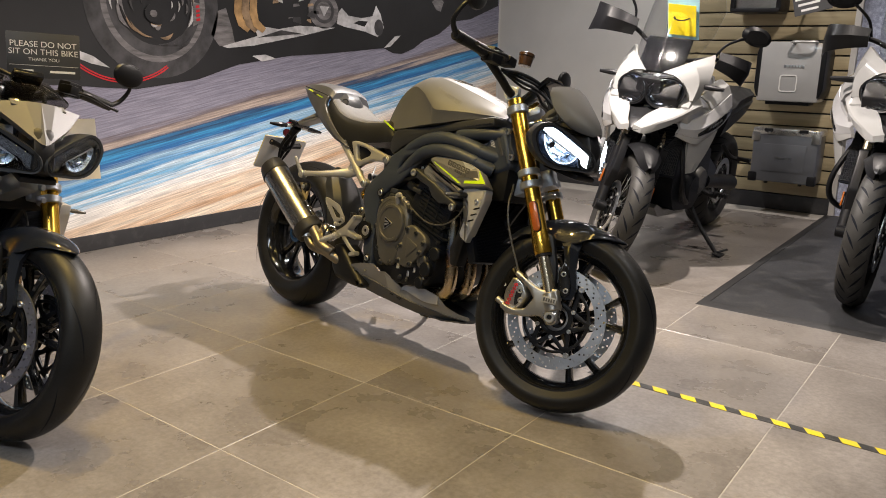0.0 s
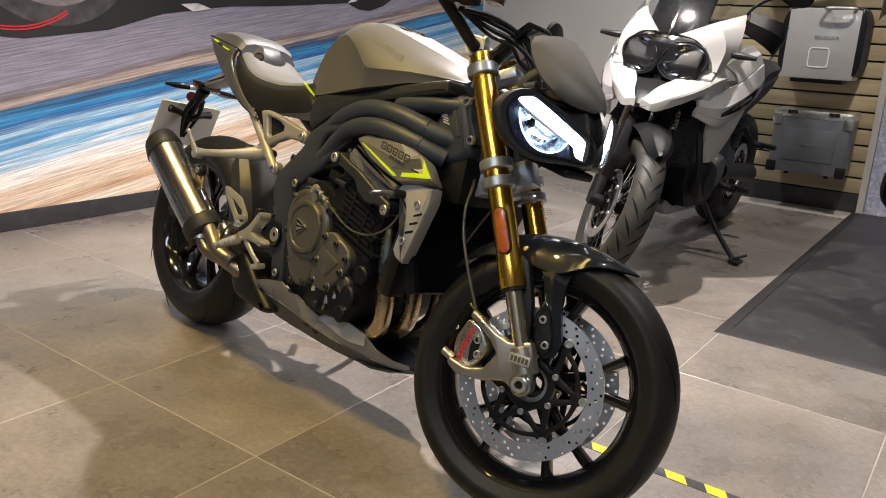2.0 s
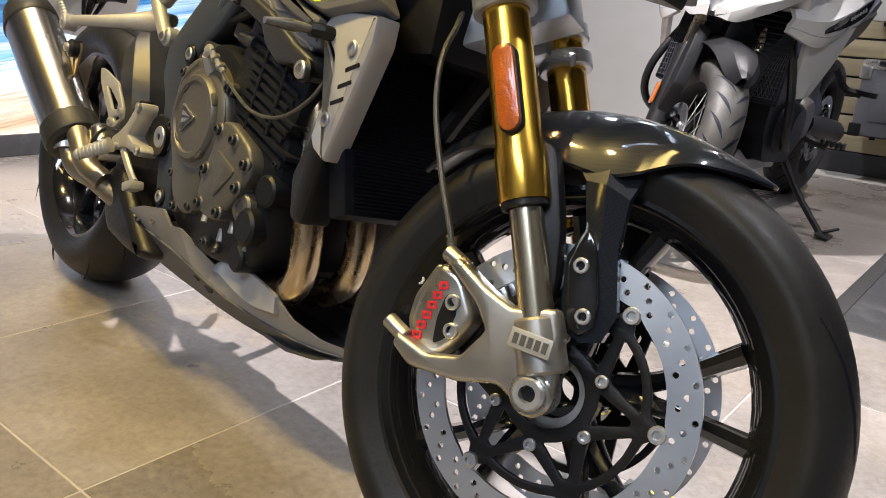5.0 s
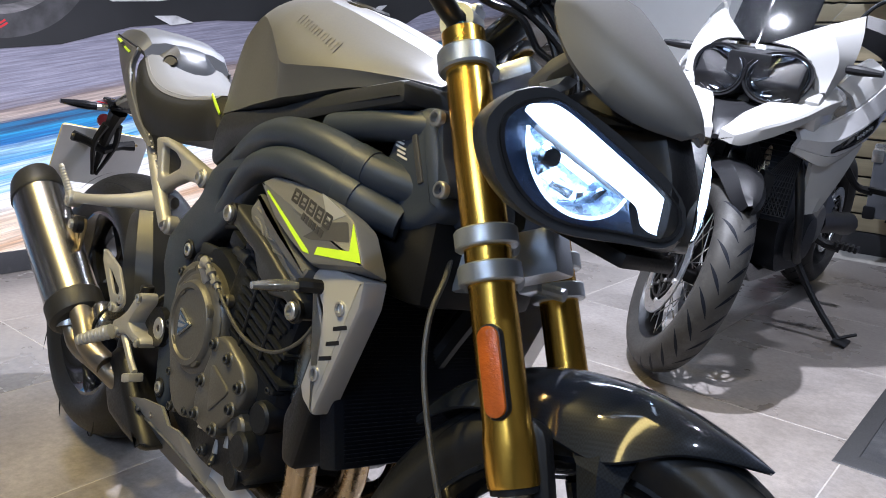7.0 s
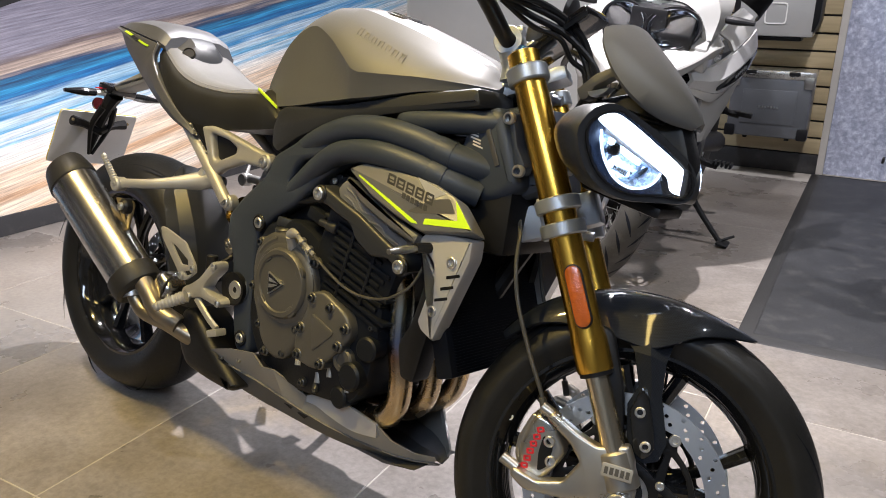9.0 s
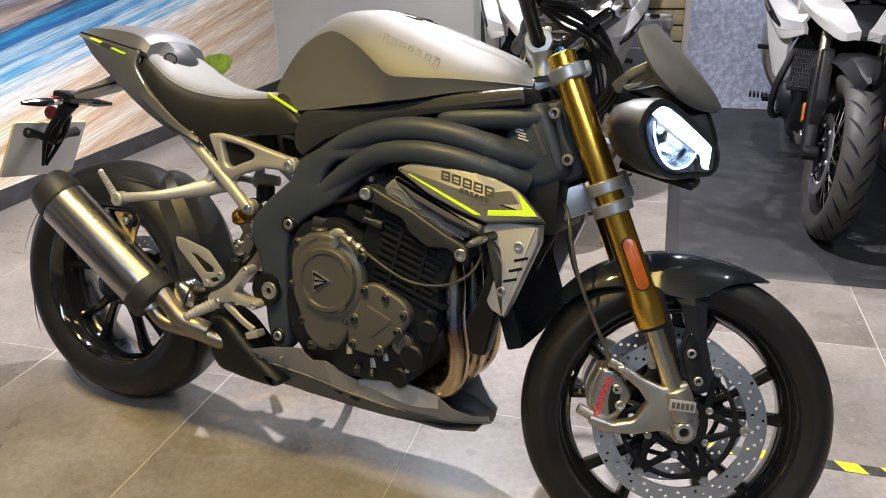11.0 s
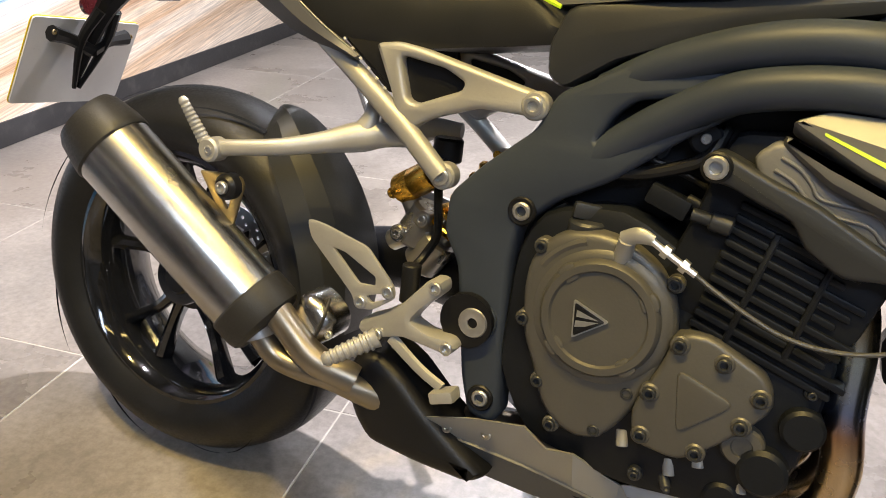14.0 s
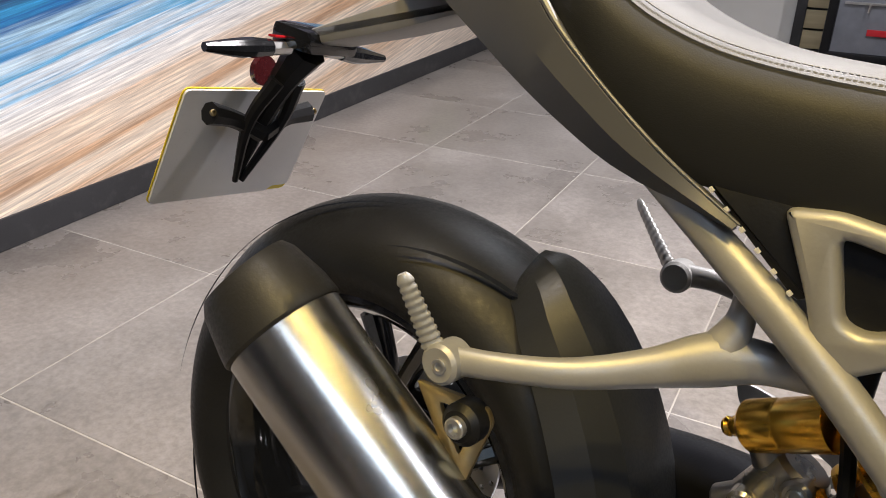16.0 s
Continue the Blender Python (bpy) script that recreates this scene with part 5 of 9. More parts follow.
def seat(bike):
    def half(x, zt, zb, w):
        ze = zt - 0.016
        return [(0, zt - 0.004), (w * 0.5, zt), (w * 0.78, zt - 0.005), (w * 0.90, ze), (w * 0.98, ze - 0.016), (w, ze - (ze - zb) * 0.45), (w * 0.985, zb + 0.012), (w * 0.93, zb), (0, zb)]
    rows = [(0.138, 0.934, 0.88, 0.092), (0.160, 0.922, 0.85, 0.104), (0.195, 0.902, 0.80, 0.113), (0.245, 0.873, 0.762, 0.119), (0.312, 0.853, 0.752, 0.121), (0.404, 0.845, 0.749, 0.119), (0.470, 0.848, 0.757, 0.116), (0.530, 0.853, 0.765, 0.110), (0.565, 0.846, 0.770, 0.112), (0.600, 0.822, 0.776, 0.114), (0.616, 0.802, 0.784, 0.110)]
    bm = B()
    shell(bm, rows, half, 44)
    pad = part("rider_seat", bm, M_SEAT, bike, "black and grey stitched rider's seat", sharp=50)
    rings = []
    for x, zt, zb, w in catmull(rows[:8], 34):
        pts = [(0, zt - 0.0015), (w * 0.5, zt + 0.0025), (w * 0.78, zt - 0.0025), (w * 0.885, zt - 0.0125), (w * 0.87, zt - 0.018), (0, zt - 0.018)]
        rings.append([Vector((x, -y, z)) for y, z in pts] + [Vector((x, y, z)) for y, z in pts[-2:0:-1]])
    bm = B()
    skin(bm, rings)
    part("seat_top", bm, M_SEATTOP, pad, "pale grey grippy seat top", sharp=50)
    for s in (-1, 1):
        for f, d in ((0.845, 0.0062),):
            line = catmull(rows[:8], 170)
            bm = B()
            for i in range(0, 169):
                x, zt, zb, w = line[i]
                x2, zt2, zb2, w2 = line[i + 1]
                a, b = Vector((x, s * w * f, zt - d)), Vector((x2, s * w2 * f, zt2 - d))
                tube(bm, [a, a + (b - a) * 0.7], 0.0006, 4)
            part("seam_stitching", bm, M_STITCH, pad, "pale seat stitching")


def tail(bike):
    # top cover between the two seams
    def half(x, zt, w, zs):
        return [(0, zt), (w * 0.55, zt - 0.002), (w * 0.86, zt - (zt - zs) * 0.35), (w, zs), (w * 0.94, zs - 0.012), (0, zs - 0.014)]
    bm = B()
    shell(bm, [(-0.072, 0.966, 0.066, 0.961), (-0.045, 0.977, 0.080, 0.957), (0.0, 0.983, 0.088, 0.950), (0.055, 0.984, 0.094, 0.942), (0.105, 0.980, 0.099, 0.934), (0.145, 0.968, 0.102, 0.927), (0.165, 0.950, 0.098, 0.918)], half, 26)
    unit = part("tail_unit", bm, M_TANK, bike, "pointed matt silver tail unit with graphite lower panels", sharp=28)
    upper = [(-0.069, 0.075, 0.958), (0.0, 0.088, 0.949), (0.055, 0.096, 0.940), (0.105, 0.102, 0.931), (0.147, 0.106, 0.922), (0.146, 0.113, 0.885), (0.184, 0.119, 0.842), (0.230, 0.121, 0.805), (0.276, 0.122, 0.772), (0.341, 0.118, 0.733)]
    lower = [(-0.074, 0.070, 0.954), (-0.048, 0.077, 0.930), (-0.020, 0.082, 0.905), (0.017, 0.087, 0.880), (0.055, 0.091, 0.853), (0.096, 0.095, 0.827), (0.136, 0.099, 0.802), (0.186, 0.102, 0.774), (0.245, 0.106, 0.748), (0.337, 0.113, 0.727)]
    for s in (-1, 1):
        rings, trim = [], []
        for u, l in zip(catmull(upper, 34), catmull(lower, 34)):
            u, l = Vector((u[0], s * u[1], u[2])), Vector((l[0], s * l[1], l[2]))
            mid = u * 0.58 + l * 0.42 + Vector((0, s * 0.010, 0))
            inn = Vector((0, -s * 0.010, 0))
            rings.append([u, u * 0.9 + mid * 0.1 + Vector((0, s * 0.002, 0)), mid, l, l + inn, mid + inn, u + inn])
            trim.append(u)
        bm = B()
        skin(bm, rings)
        part("tail_side_panel", bm, M_SIDE, unit, "graphite side panel of the tail", sharp=30)
        bm = B()
        tube(bm, [p + Vector((0.001, s * 0.0015, 0)) for p in trim[15::3]], [0.0034, 0.0034, 0.0028] + [0.0014] * (len(trim[15::3]) - 4) + [0.0008], 8, 34)
        part("panel_edge", bm, M_SILVER, unit, "silver edge beside the seat")
        bm = B()
        tube(bm, [(-0.066, s * 0.0765, 0.9600), (0.055, s * 0.0965, 0.9415), (0.142, s * 0.1055, 0.9255)], 0.0022, 6, 16)
        part("seam", bm, M_BLACK, unit, "dark seam of the tail cover")

        def on_panel(a, f):
            u, l = catmull(upper, 34)[a], catmull(lower, 34)[a]
            return Vector((u[0] * (1 - f) + l[0] * f, s * (u[1] * (1 - f) + l[1] * f + 0.0115 * min(1, f / 0.42) + 0.001), u[2] * (1 - f) + l[2] * f))
        for a, b, f0, f1 in ((3, 6, 0.12, 0.20), (9, 13, 0.18, 0.22)):
            bm = B()
            skin(bm, [[on_panel(a + k, f0), on_panel(a + k, f0 + (f1 - f0) * 1.6), on_panel(a + k, f0 + (f1 - f0) * 1.6) + Vector((0, s * 0.001, 0)), on_panel(a + k, f0) + Vector((0, s * 0.001, 0))] for k in range(b - a + 1)])
            part("lime_flash", bm, M_LIME, unit, "lime green flash")
        for k in range(3):
            bm = B()
            q = [on_panel(6, 0.13), on_panel(9, 0.16), on_panel(9, 0.30), on_panel(6, 0.27)]
            q = [q[0] + (q[1] - q[0]) * (k / 3 + 0.03), q[0] + (q[1] - q[0]) * (k / 3 + 0.27), q[3] + (q[2] - q[3]) * (k / 3 + 0.27), q[3] + (q[2] - q[3]) * (k / 3 + 0.03)]
            skin(bm, [q, [p + Vector((0, s * 0.0012, 0)) for p in q]])
            part("model_mark", bm, M_DARKDECAL, unit)
    # single-seat hump with its lock
    bm = B()
    shell(bm, [(0.118, 0.962, 0.92, 0.060), (0.138, 0.962, 0.90, 0.070), (0.158, 0.955, 0.88, 0.072), (0.180, 0.940, 0.86, 0.067), (0.196, 0.918, 0.85, 0.058), (0.204, 0.893, 0.85, 0.048)], lambda x, zt, zb, w: [(0, zt), (w * 0.45, zt - 0.002), (w * 0.62, zt - 0.012), (w * 0.95, zt - 0.034), (w, zb + 0.02), (w * 0.95, zb), (0, zb)], 20)
    part("seat_cowl", bm, M_POD, unit, "charcoal single-seat cowl", sharp=24)
    bm = B()
    lathe(bm, [(0.0, 0.003), (0.011, 0.003), (0.0115, 0.001), (0.013, 0.001), (0.014, 0.004), (0.0155, 0.0)], axes((0.192, -0.050, 0.910), (0.72, -0.5, 0.48)), 24)
    part("cowl_lock", bm, M_BLACK, unit)
    # number plate on its arm
    arm = B()
    reach = B()
    prism(reach, soft([(0.06, 0.900), (0.10, 0.868), (-0.06, 0.818), (-0.19, 0.786), (-0.21, 0.798), (-0.06, 0.850)], 0.006), 0.026, -0.026, 0.008)
    tube(arm, [(-0.20, 0, 0.785), (-0.235, 0, 0.745), (-0.272, 0, 0.69), (-0.312, 0, 0.606)], [0.024, 0.017, 0.013, 0.004], 8, 16)
    for s in (-1, 1):
        tube(arm, [(-0.228, s * 0.016, 0.745), (-0.262, s * 0.026, 0.690), (-0.306, s * 0.005, 0.606)], [0.010, 0.0075, 0.004], 8, 12)
        tube(arm, [(-0.268, 0, 0.675), (-0.272, s * 0.04, 0.692), (-0.270, s * 0.078, 0.700)], [0.012, 0.011, 0.014], 8, 10)
    hanger = part("plate_arm", arm, M_BLACK, bike, "black plastic number plate arm")
    part("tail_arm", reach, M_PAN, hanger, "silver-grey arm under the tail")
    drawing = Matrix(((0, 0, 1, 0), (1, 0, 0, 0), (0, 1, 0, 0), (0, 0, 0, 1)))
    tilt = Matrix.Translation((-0.316, 0.010, 0.650)) @ Matrix.Rotation(radians(24), 4, "Y")
    bm = B()
    plate(bm, [soft([(-0.112, -0.082), (0.075, -0.082), (0.082, -0.074), (0.112, -0.074), (0.112, 0.082), (-0.112, 0.082)], 0.008, 4)], 0.003, tilt @ drawing)
    pl = part("number_plate", bm, M_PLATE, bike, "blank grey back of a number plate")
    bm = B()
    plate(bm, [soft([(-0.1135, -0.0835), (0.1135, -0.0835), (0.1135, 0.0835), (-0.1135, 0.0835)], 0.01, 4)], 0.0015, tilt @ Matrix.Translation((-0.0028, 0, 0)) @ drawing)
    part("plate_front", bm, M_YELLOW, pl, "yellow front sheet of the plate")
    for s in (-1, 1):
        bm = B()
        bolt(bm, (-0.262, s * 0.080, 0.702), (1, 0, 0.2), 0.0042, 0.003)
        part("plate_bolt", bm, M_BRONZE, pl)
    bm = B()
    block(bm, pose(-0.188, 0, 0.798, 0, 8, 0), 0.064, 0.080, 0.026, 0.009)
    rear_lamp = part("tail_lamp", bm, M_GLOSS, bike, "slim gloss black tail lamp")
    bm = B()
    block(bm, pose(-0.205, 0, 0.8115, 0, 8, 0), 0.018, 0.060, 0.003, 0.001)
    part("lamp_lens", bm, M_RED, rear_lamp, "dark red lens")
    for s in (-1, 1):
        bm = B()
        tube(bm, [(-0.20, s * 0.03, 0.786), (-0.20, s * 0.058, 0.784)], [0.009, 0.0085], 8)
        ind = part("rear_indicator", bm, M_BOLT, bike, "slim dark LED indicator on an alloy stem")
        bm = B()
        tube(bm, [(-0.20, s * 0.056, 0.784), (-0.202, s * 0.090, 0.782), (-0.204, s * 0.140, 0.780)], [0.0095, 0.011, 0.005], 10, 10)
        part("indicator_lens", bm, M_GLOSS, ind, "dark smoked lens")
        bm = B()
        block(bm, pose(-0.199, s * 0.046, 0.797), 0.012, 0.02, 0.003, 0.001)
        part("red_marker", bm, M_RED, ind)
    bm = B()
    lathe(bm, [(0.0, -0.008), (0.018, -0.008), (0.018, 0.0), (0.0, 0.002)], axes((-0.262, -0.012, 0.752), (-1, 0, 0)), 16)
    part("rear_reflector", bm, M_MAROON, hanger, "dark maroon reflector")



def main_frame(bike):
    """Cast side frames with two tubes a side, the steering head and the alloy subframe."""
    for s in (-1, 1):
        out = [(0.552, 0.292), (0.536, 0.345), (0.525, 0.415), (0.512, 0.492), (0.488, 0.529), (0.490, 0.580), (0.531, 0.624), (0.590, 0.675), (0.612, 0.722), (0.698, 0.768), (0.754, 0.793), (0.825, 0.819), (0.850, 0.822), (0.850, 0.782),
               (0.815, 0.770), (0.786, 0.757), (0.802, 0.745), (0.838, 0.758), (0.845, 0.742), (0.825, 0.735), (0.759, 0.689), (0.691, 0.631), (0.632, 0.597), (0.588, 0.556), (0.583, 0.505), (0.588, 0.400), (0.598, 0.300), (0.585, 0.285)]
        hole = [(0.666, 0.672), (0.682, 0.706), (0.703, 0.725), (0.742, 0.733), (0.752, 0.727), (0.742, 0.711), (0.700, 0.681)]
        bm = B()
        plate(bm, [soft(out, 0.012, 4), soft(hole, 0.008, 4)], 0.046, Matrix.Translation((0, s * 0.100, 0)) @ SIDE, 0.009)
        for v in bm.verts:
            v.co.y += s * 0.10 * max(0.0, v.co.x - 0.62)
        spar = part("main_frame", bm, M_FRAME, bike, "matt slate-grey cast and tubular frame", sharp=50)
        bm = B()
        tube(bm, [(0.66, s * 0.104, 0.734), (0.735, s * 0.120, 0.769), (0.825, s * 0.138, 0.797), (0.911, s * 0.146, 0.806), (0.997, s * 0.142, 0.796), (1.060, s * 0.122, 0.777), (1.12, s * 0.09, 0.765)], [0.016, 0.022, 0.024, 0.024, 0.024, 0.026, 0.024], 14, 50)
        part("upper_tube", bm, M_FRAME, spar)
        bm = B()
        tube(bm, [(0.62, s * 0.100, 0.622), (0.700, s * 0.114, 0.681), (0.746, s * 0.126, 0.714), (0.817, s * 0.144, 0.751), (0.914, s * 0.156, 0.765), (0.999, s * 0.152, 0.756), (1.058, s * 0.130, 0.738), (1.11, s * 0.10, 0.722)], [0.018, 0.022, 0.0225, 0.0225, 0.0225, 0.0225, 0.025, 0.024], 14, 54)
        part("lower_tube", bm, M_FRAME, spar)
        for p, q, r in (((1.030, 0.134, 0.786), (1.058, 0.123, 0.778), 0.0268), ((1.026, 0.143, 0.749), (1.054, 0.132, 0.740), 0.0262)):
            bm = B()
            a, b = Vector((p[0], s * p[1], p[2])), Vector((q[0], s * q[1], q[2]))
            lathe(bm, [(r - 0.006, 0), (r - 0.001, 0.001), (r, 0.004), (r, (b - a).length), (r - 0.006, (b - a).length)], axes(a, b - a), 22, True)
            part("tube_collar", bm, M_FRAME, spar)
        bm = B()
        lathe(bm, [(0.0, 0.004), (0.006, 0.004), (0.007, 0.011), (0.010, 0.012), (0.0185, 0.011), (0.0205, 0.008), (0.0235, 0.007), (0.0245, -0.004)], axes((0.550, s * 0.126, 0.424), (0, s, 0)), 30)
        hub = part("pivot_bolt", bm, M_BOLT, spar, "large machined swingarm pivot bolt")
        bm = B()
        rod(bm, (0.550, s * 0.1290, 0.424), (0.550, s * 0.1312, 0.424), 0.0062, n=6)
        part("pivot_socket", bm, M_BLACK, hub)
        bm = B()
        lathe(bm, [(0.0245, -0.004), (0.0290, -0.004), (0.0290, 0.003), (0.0275, 0.005), (0.0245, 0.003)], axes((0.550, s * 0.122, 0.424), (0, s, 0)), 30, True)
        part("pivot_ring", bm, M_FRAME, hub)
        for x, z in ((0.590, 0.577), (0.570, 0.321)):
            bm = B()
            lathe(bm, [(0.012, -0.002), (0.018, -0.002), (0.018, 0.003), (0.016, 0.005), (0.012, 0.004)], axes((x, s * 0.122, z), (0, s, 0)), 20, True)
            part("bolt_seat", bm, M_BLACK, spar)
            bm = B()
            bolt(bm, (x, s * 0.121, z), (0, s, 0), 0.0115, 0.008)
            part("frame_bolt", bm, M_BOLT, spar)
        # steering head casting with its bright bolts and strip
        bm = B()
        prism(bm, soft([(1.02, 0.83), (1.10, 0.868), (1.158, 0.885), (1.195, 0.80), (1.215, 0.745), (1.12, 0.700), (1.06, 0.715), (1.08, 0.78)], 0.012), s * 0.01, s * 0.078, 0.018)
        head = part("steering_head", bm, M_FRAME, bike, "matt slate-grey cast steering head")
        bm = B()
        prism(bm, soft([(1.044, 0.772), (1.062, 0.815), (1.070, 0.858), (1.118, 0.872), (1.140, 0.864), (1.182, 0.775), (1.190, 0.748), (1.150, 0.716), (1.080, 0.704), (1.038, 0.716), (1.034, 0.745)], 0.016, 4), s * 0.05, s * 0.112, 0.022, segments=4)
        part("head_plate", bm, M_FRAME, head, sharp=60)
        bm = B()
        prism(bm, soft([(1.098, 0.853), (1.107, 0.856), (1.147, 0.778), (1.138, 0.774)], 0.002), s * 0.108, s * 0.1145, 0.0015)
        part("head_strip", bm, M_GREY, head, "pale strip on the steering head")
        bm = B()
        prism(bm, soft([(1.148, 0.862), (1.160, 0.864), (1.166, 0.845), (1.176, 0.812), (1.196, 0.784), (1.192, 0.766), (1.178, 0.768), (1.168, 0.806), (1.156, 0.842)], 0.005), s * 0.09, s * 0.1165, 0.003)
        part("clamp_bracket", bm, M_FRAME, head, "slate bracket between two bolts")
        for k in range(6):
            bm = B()
            block(bm, Matrix.Translation((1.083 + 0.003 * k, s * 0.1130, 0.832 - 0.0058 * k)) @ pose(0, 0, 0, 0, 12, 0), 0.021 if k % 2 else 0.016, 0.001, 0.0026)
            part("data_label_line", bm, M_PLATE, head)
        for x, z in ((1.155, 0.855), (1.187, 0.774)):
            bm = B()
            bolt(bm, (x, s * 0.114, z), (0, s, 0), 0.0105, 0.010)
            part("head_bolt", bm, M_BOLT, head)
        # dark air duct above the tubes
        bm = B()
        tube(bm, [(0.93, s * 0.100, 0.828), (0.954, s * 0.112, 0.829), (1.076, s * 0.108, 0.840), (1.150, s * 0.080, 0.847)], [0.017, 0.021, 0.021, 0.019], 14, 24)
        part("air_duct", bm, M_FRAME, bike, "dark moulded air duct under the tank")
        subframe(bike, s)


def subframe(bike, s):
    """Pale cast alloy subframe: an open triangle and the long strut below the seat."""
    out = [(0.366, 0.752), (0.400, 0.757), (0.436, 0.752), (0.590, 0.718), (0.603, 0.704), (0.594, 0.688), (0.572, 0.690), (0.515, 0.690), (0.452, 0.668), (0.425, 0.650), (0.404, 0.662), (0.396, 0.690)]
    hole = [(0.403, 0.741), (0.466, 0.732), (0.494, 0.718), (0.491, 0.708), (0.432, 0.684), (0.418, 0.688)]
    bm = B()
    plate(bm, [soft(out, 0.008, 4), soft(hole, 0.008, 4)], 0.024, Matrix.Translation((0, s * 0.112, 0)) @ SIDE, 0.0065)
    sf = part("subframe", bm, M_CAST, bike, "pale silver cast alloy subframe", sharp=60)
    bm = B()
    plate(bm, [soft(hole, 0.004, 3)], 0.004, Matrix.Translation((0, s * 0.106, 0)) @ SIDE)
    part("subframe_infill", bm, M_BLACK, sf)
    bm = B()
    tube(bm, [(0.262, s * 0.096, 0.756), (0.330, s * 0.106, 0.712), (0.410, s * 0.118, 0.657), (0.478, s * 0.124, 0.600)], [0.012, 0.0135, 0.0145, 0.0145], 14, 24, 0.85)
    part("subframe_strut", bm, M_CAST, sf)
    for k in range(6):
        bm = B()
        block(bm, Matrix.Translation((0.318 + 0.013 * k, s * 0.118, 0.752 - 0.011 * k)) @ pose(0, 0, 0, 0, 40, 0), 0.004, 0.003, 0.003, 0.0005)
        part("clip_tooth", bm, M_PLATE, sf)
    bm = B()
    prism(bm, soft([(0.300, 0.765), (0.385, 0.752), (0.398, 0.700), (0.388, 0.690)], 0.006), s * 0.09, s * 0.114, 0.003)
    part("wheel_arch_panel", bm, M_BLACK, sf)
    for x, z in ((0.587, 0.703), (0.479, 0.600)):
        bm = B()
        lathe(bm, [(0.0, -0.016), (0.0175, -0.016), (0.0175, 0.002), (0.0150, 0.005), (0.0, 0.005)], axes((x, s * 0.121, z), (0, s, 0)), 24)
        part("subframe_lug", bm, M_CAST, sf)
        bm = B()
        bolt(bm, (x, s * 0.125, z), (0, s, 0), 0.0115, 0.007)
        part("subframe_bolt", bm, M_BOLT, sf)


def ribbed(bm, p0, p1, r, ribs, flat=0.7):
    """A tapered rod with turned ribs."""
    p0, p1 = Vector(p0), Vector(p1)
    L = (p1 - p0).length
    prof = [(0.0, 0.0), (r, 0.0)]
    for k in range(ribs):
        h, q = L * (0.08 + 0.86 * k / ribs), r * (1 - 0.3 * k / ribs)
        prof += [(q * 0.88, h), (q * 0.88, h + L * 0.28 / ribs), (q, h + L * 0.40 / ribs), (q, h + L * 0.68 / ribs)]
    prof += [(r * 0.55, L * 0.97), (r * 0.4, L), (0.0, L)]
    return lathe(bm, prof, axes(p0, p1 - p0) @ Matrix.Diagonal((flat, 1, 1, 1)), 14)


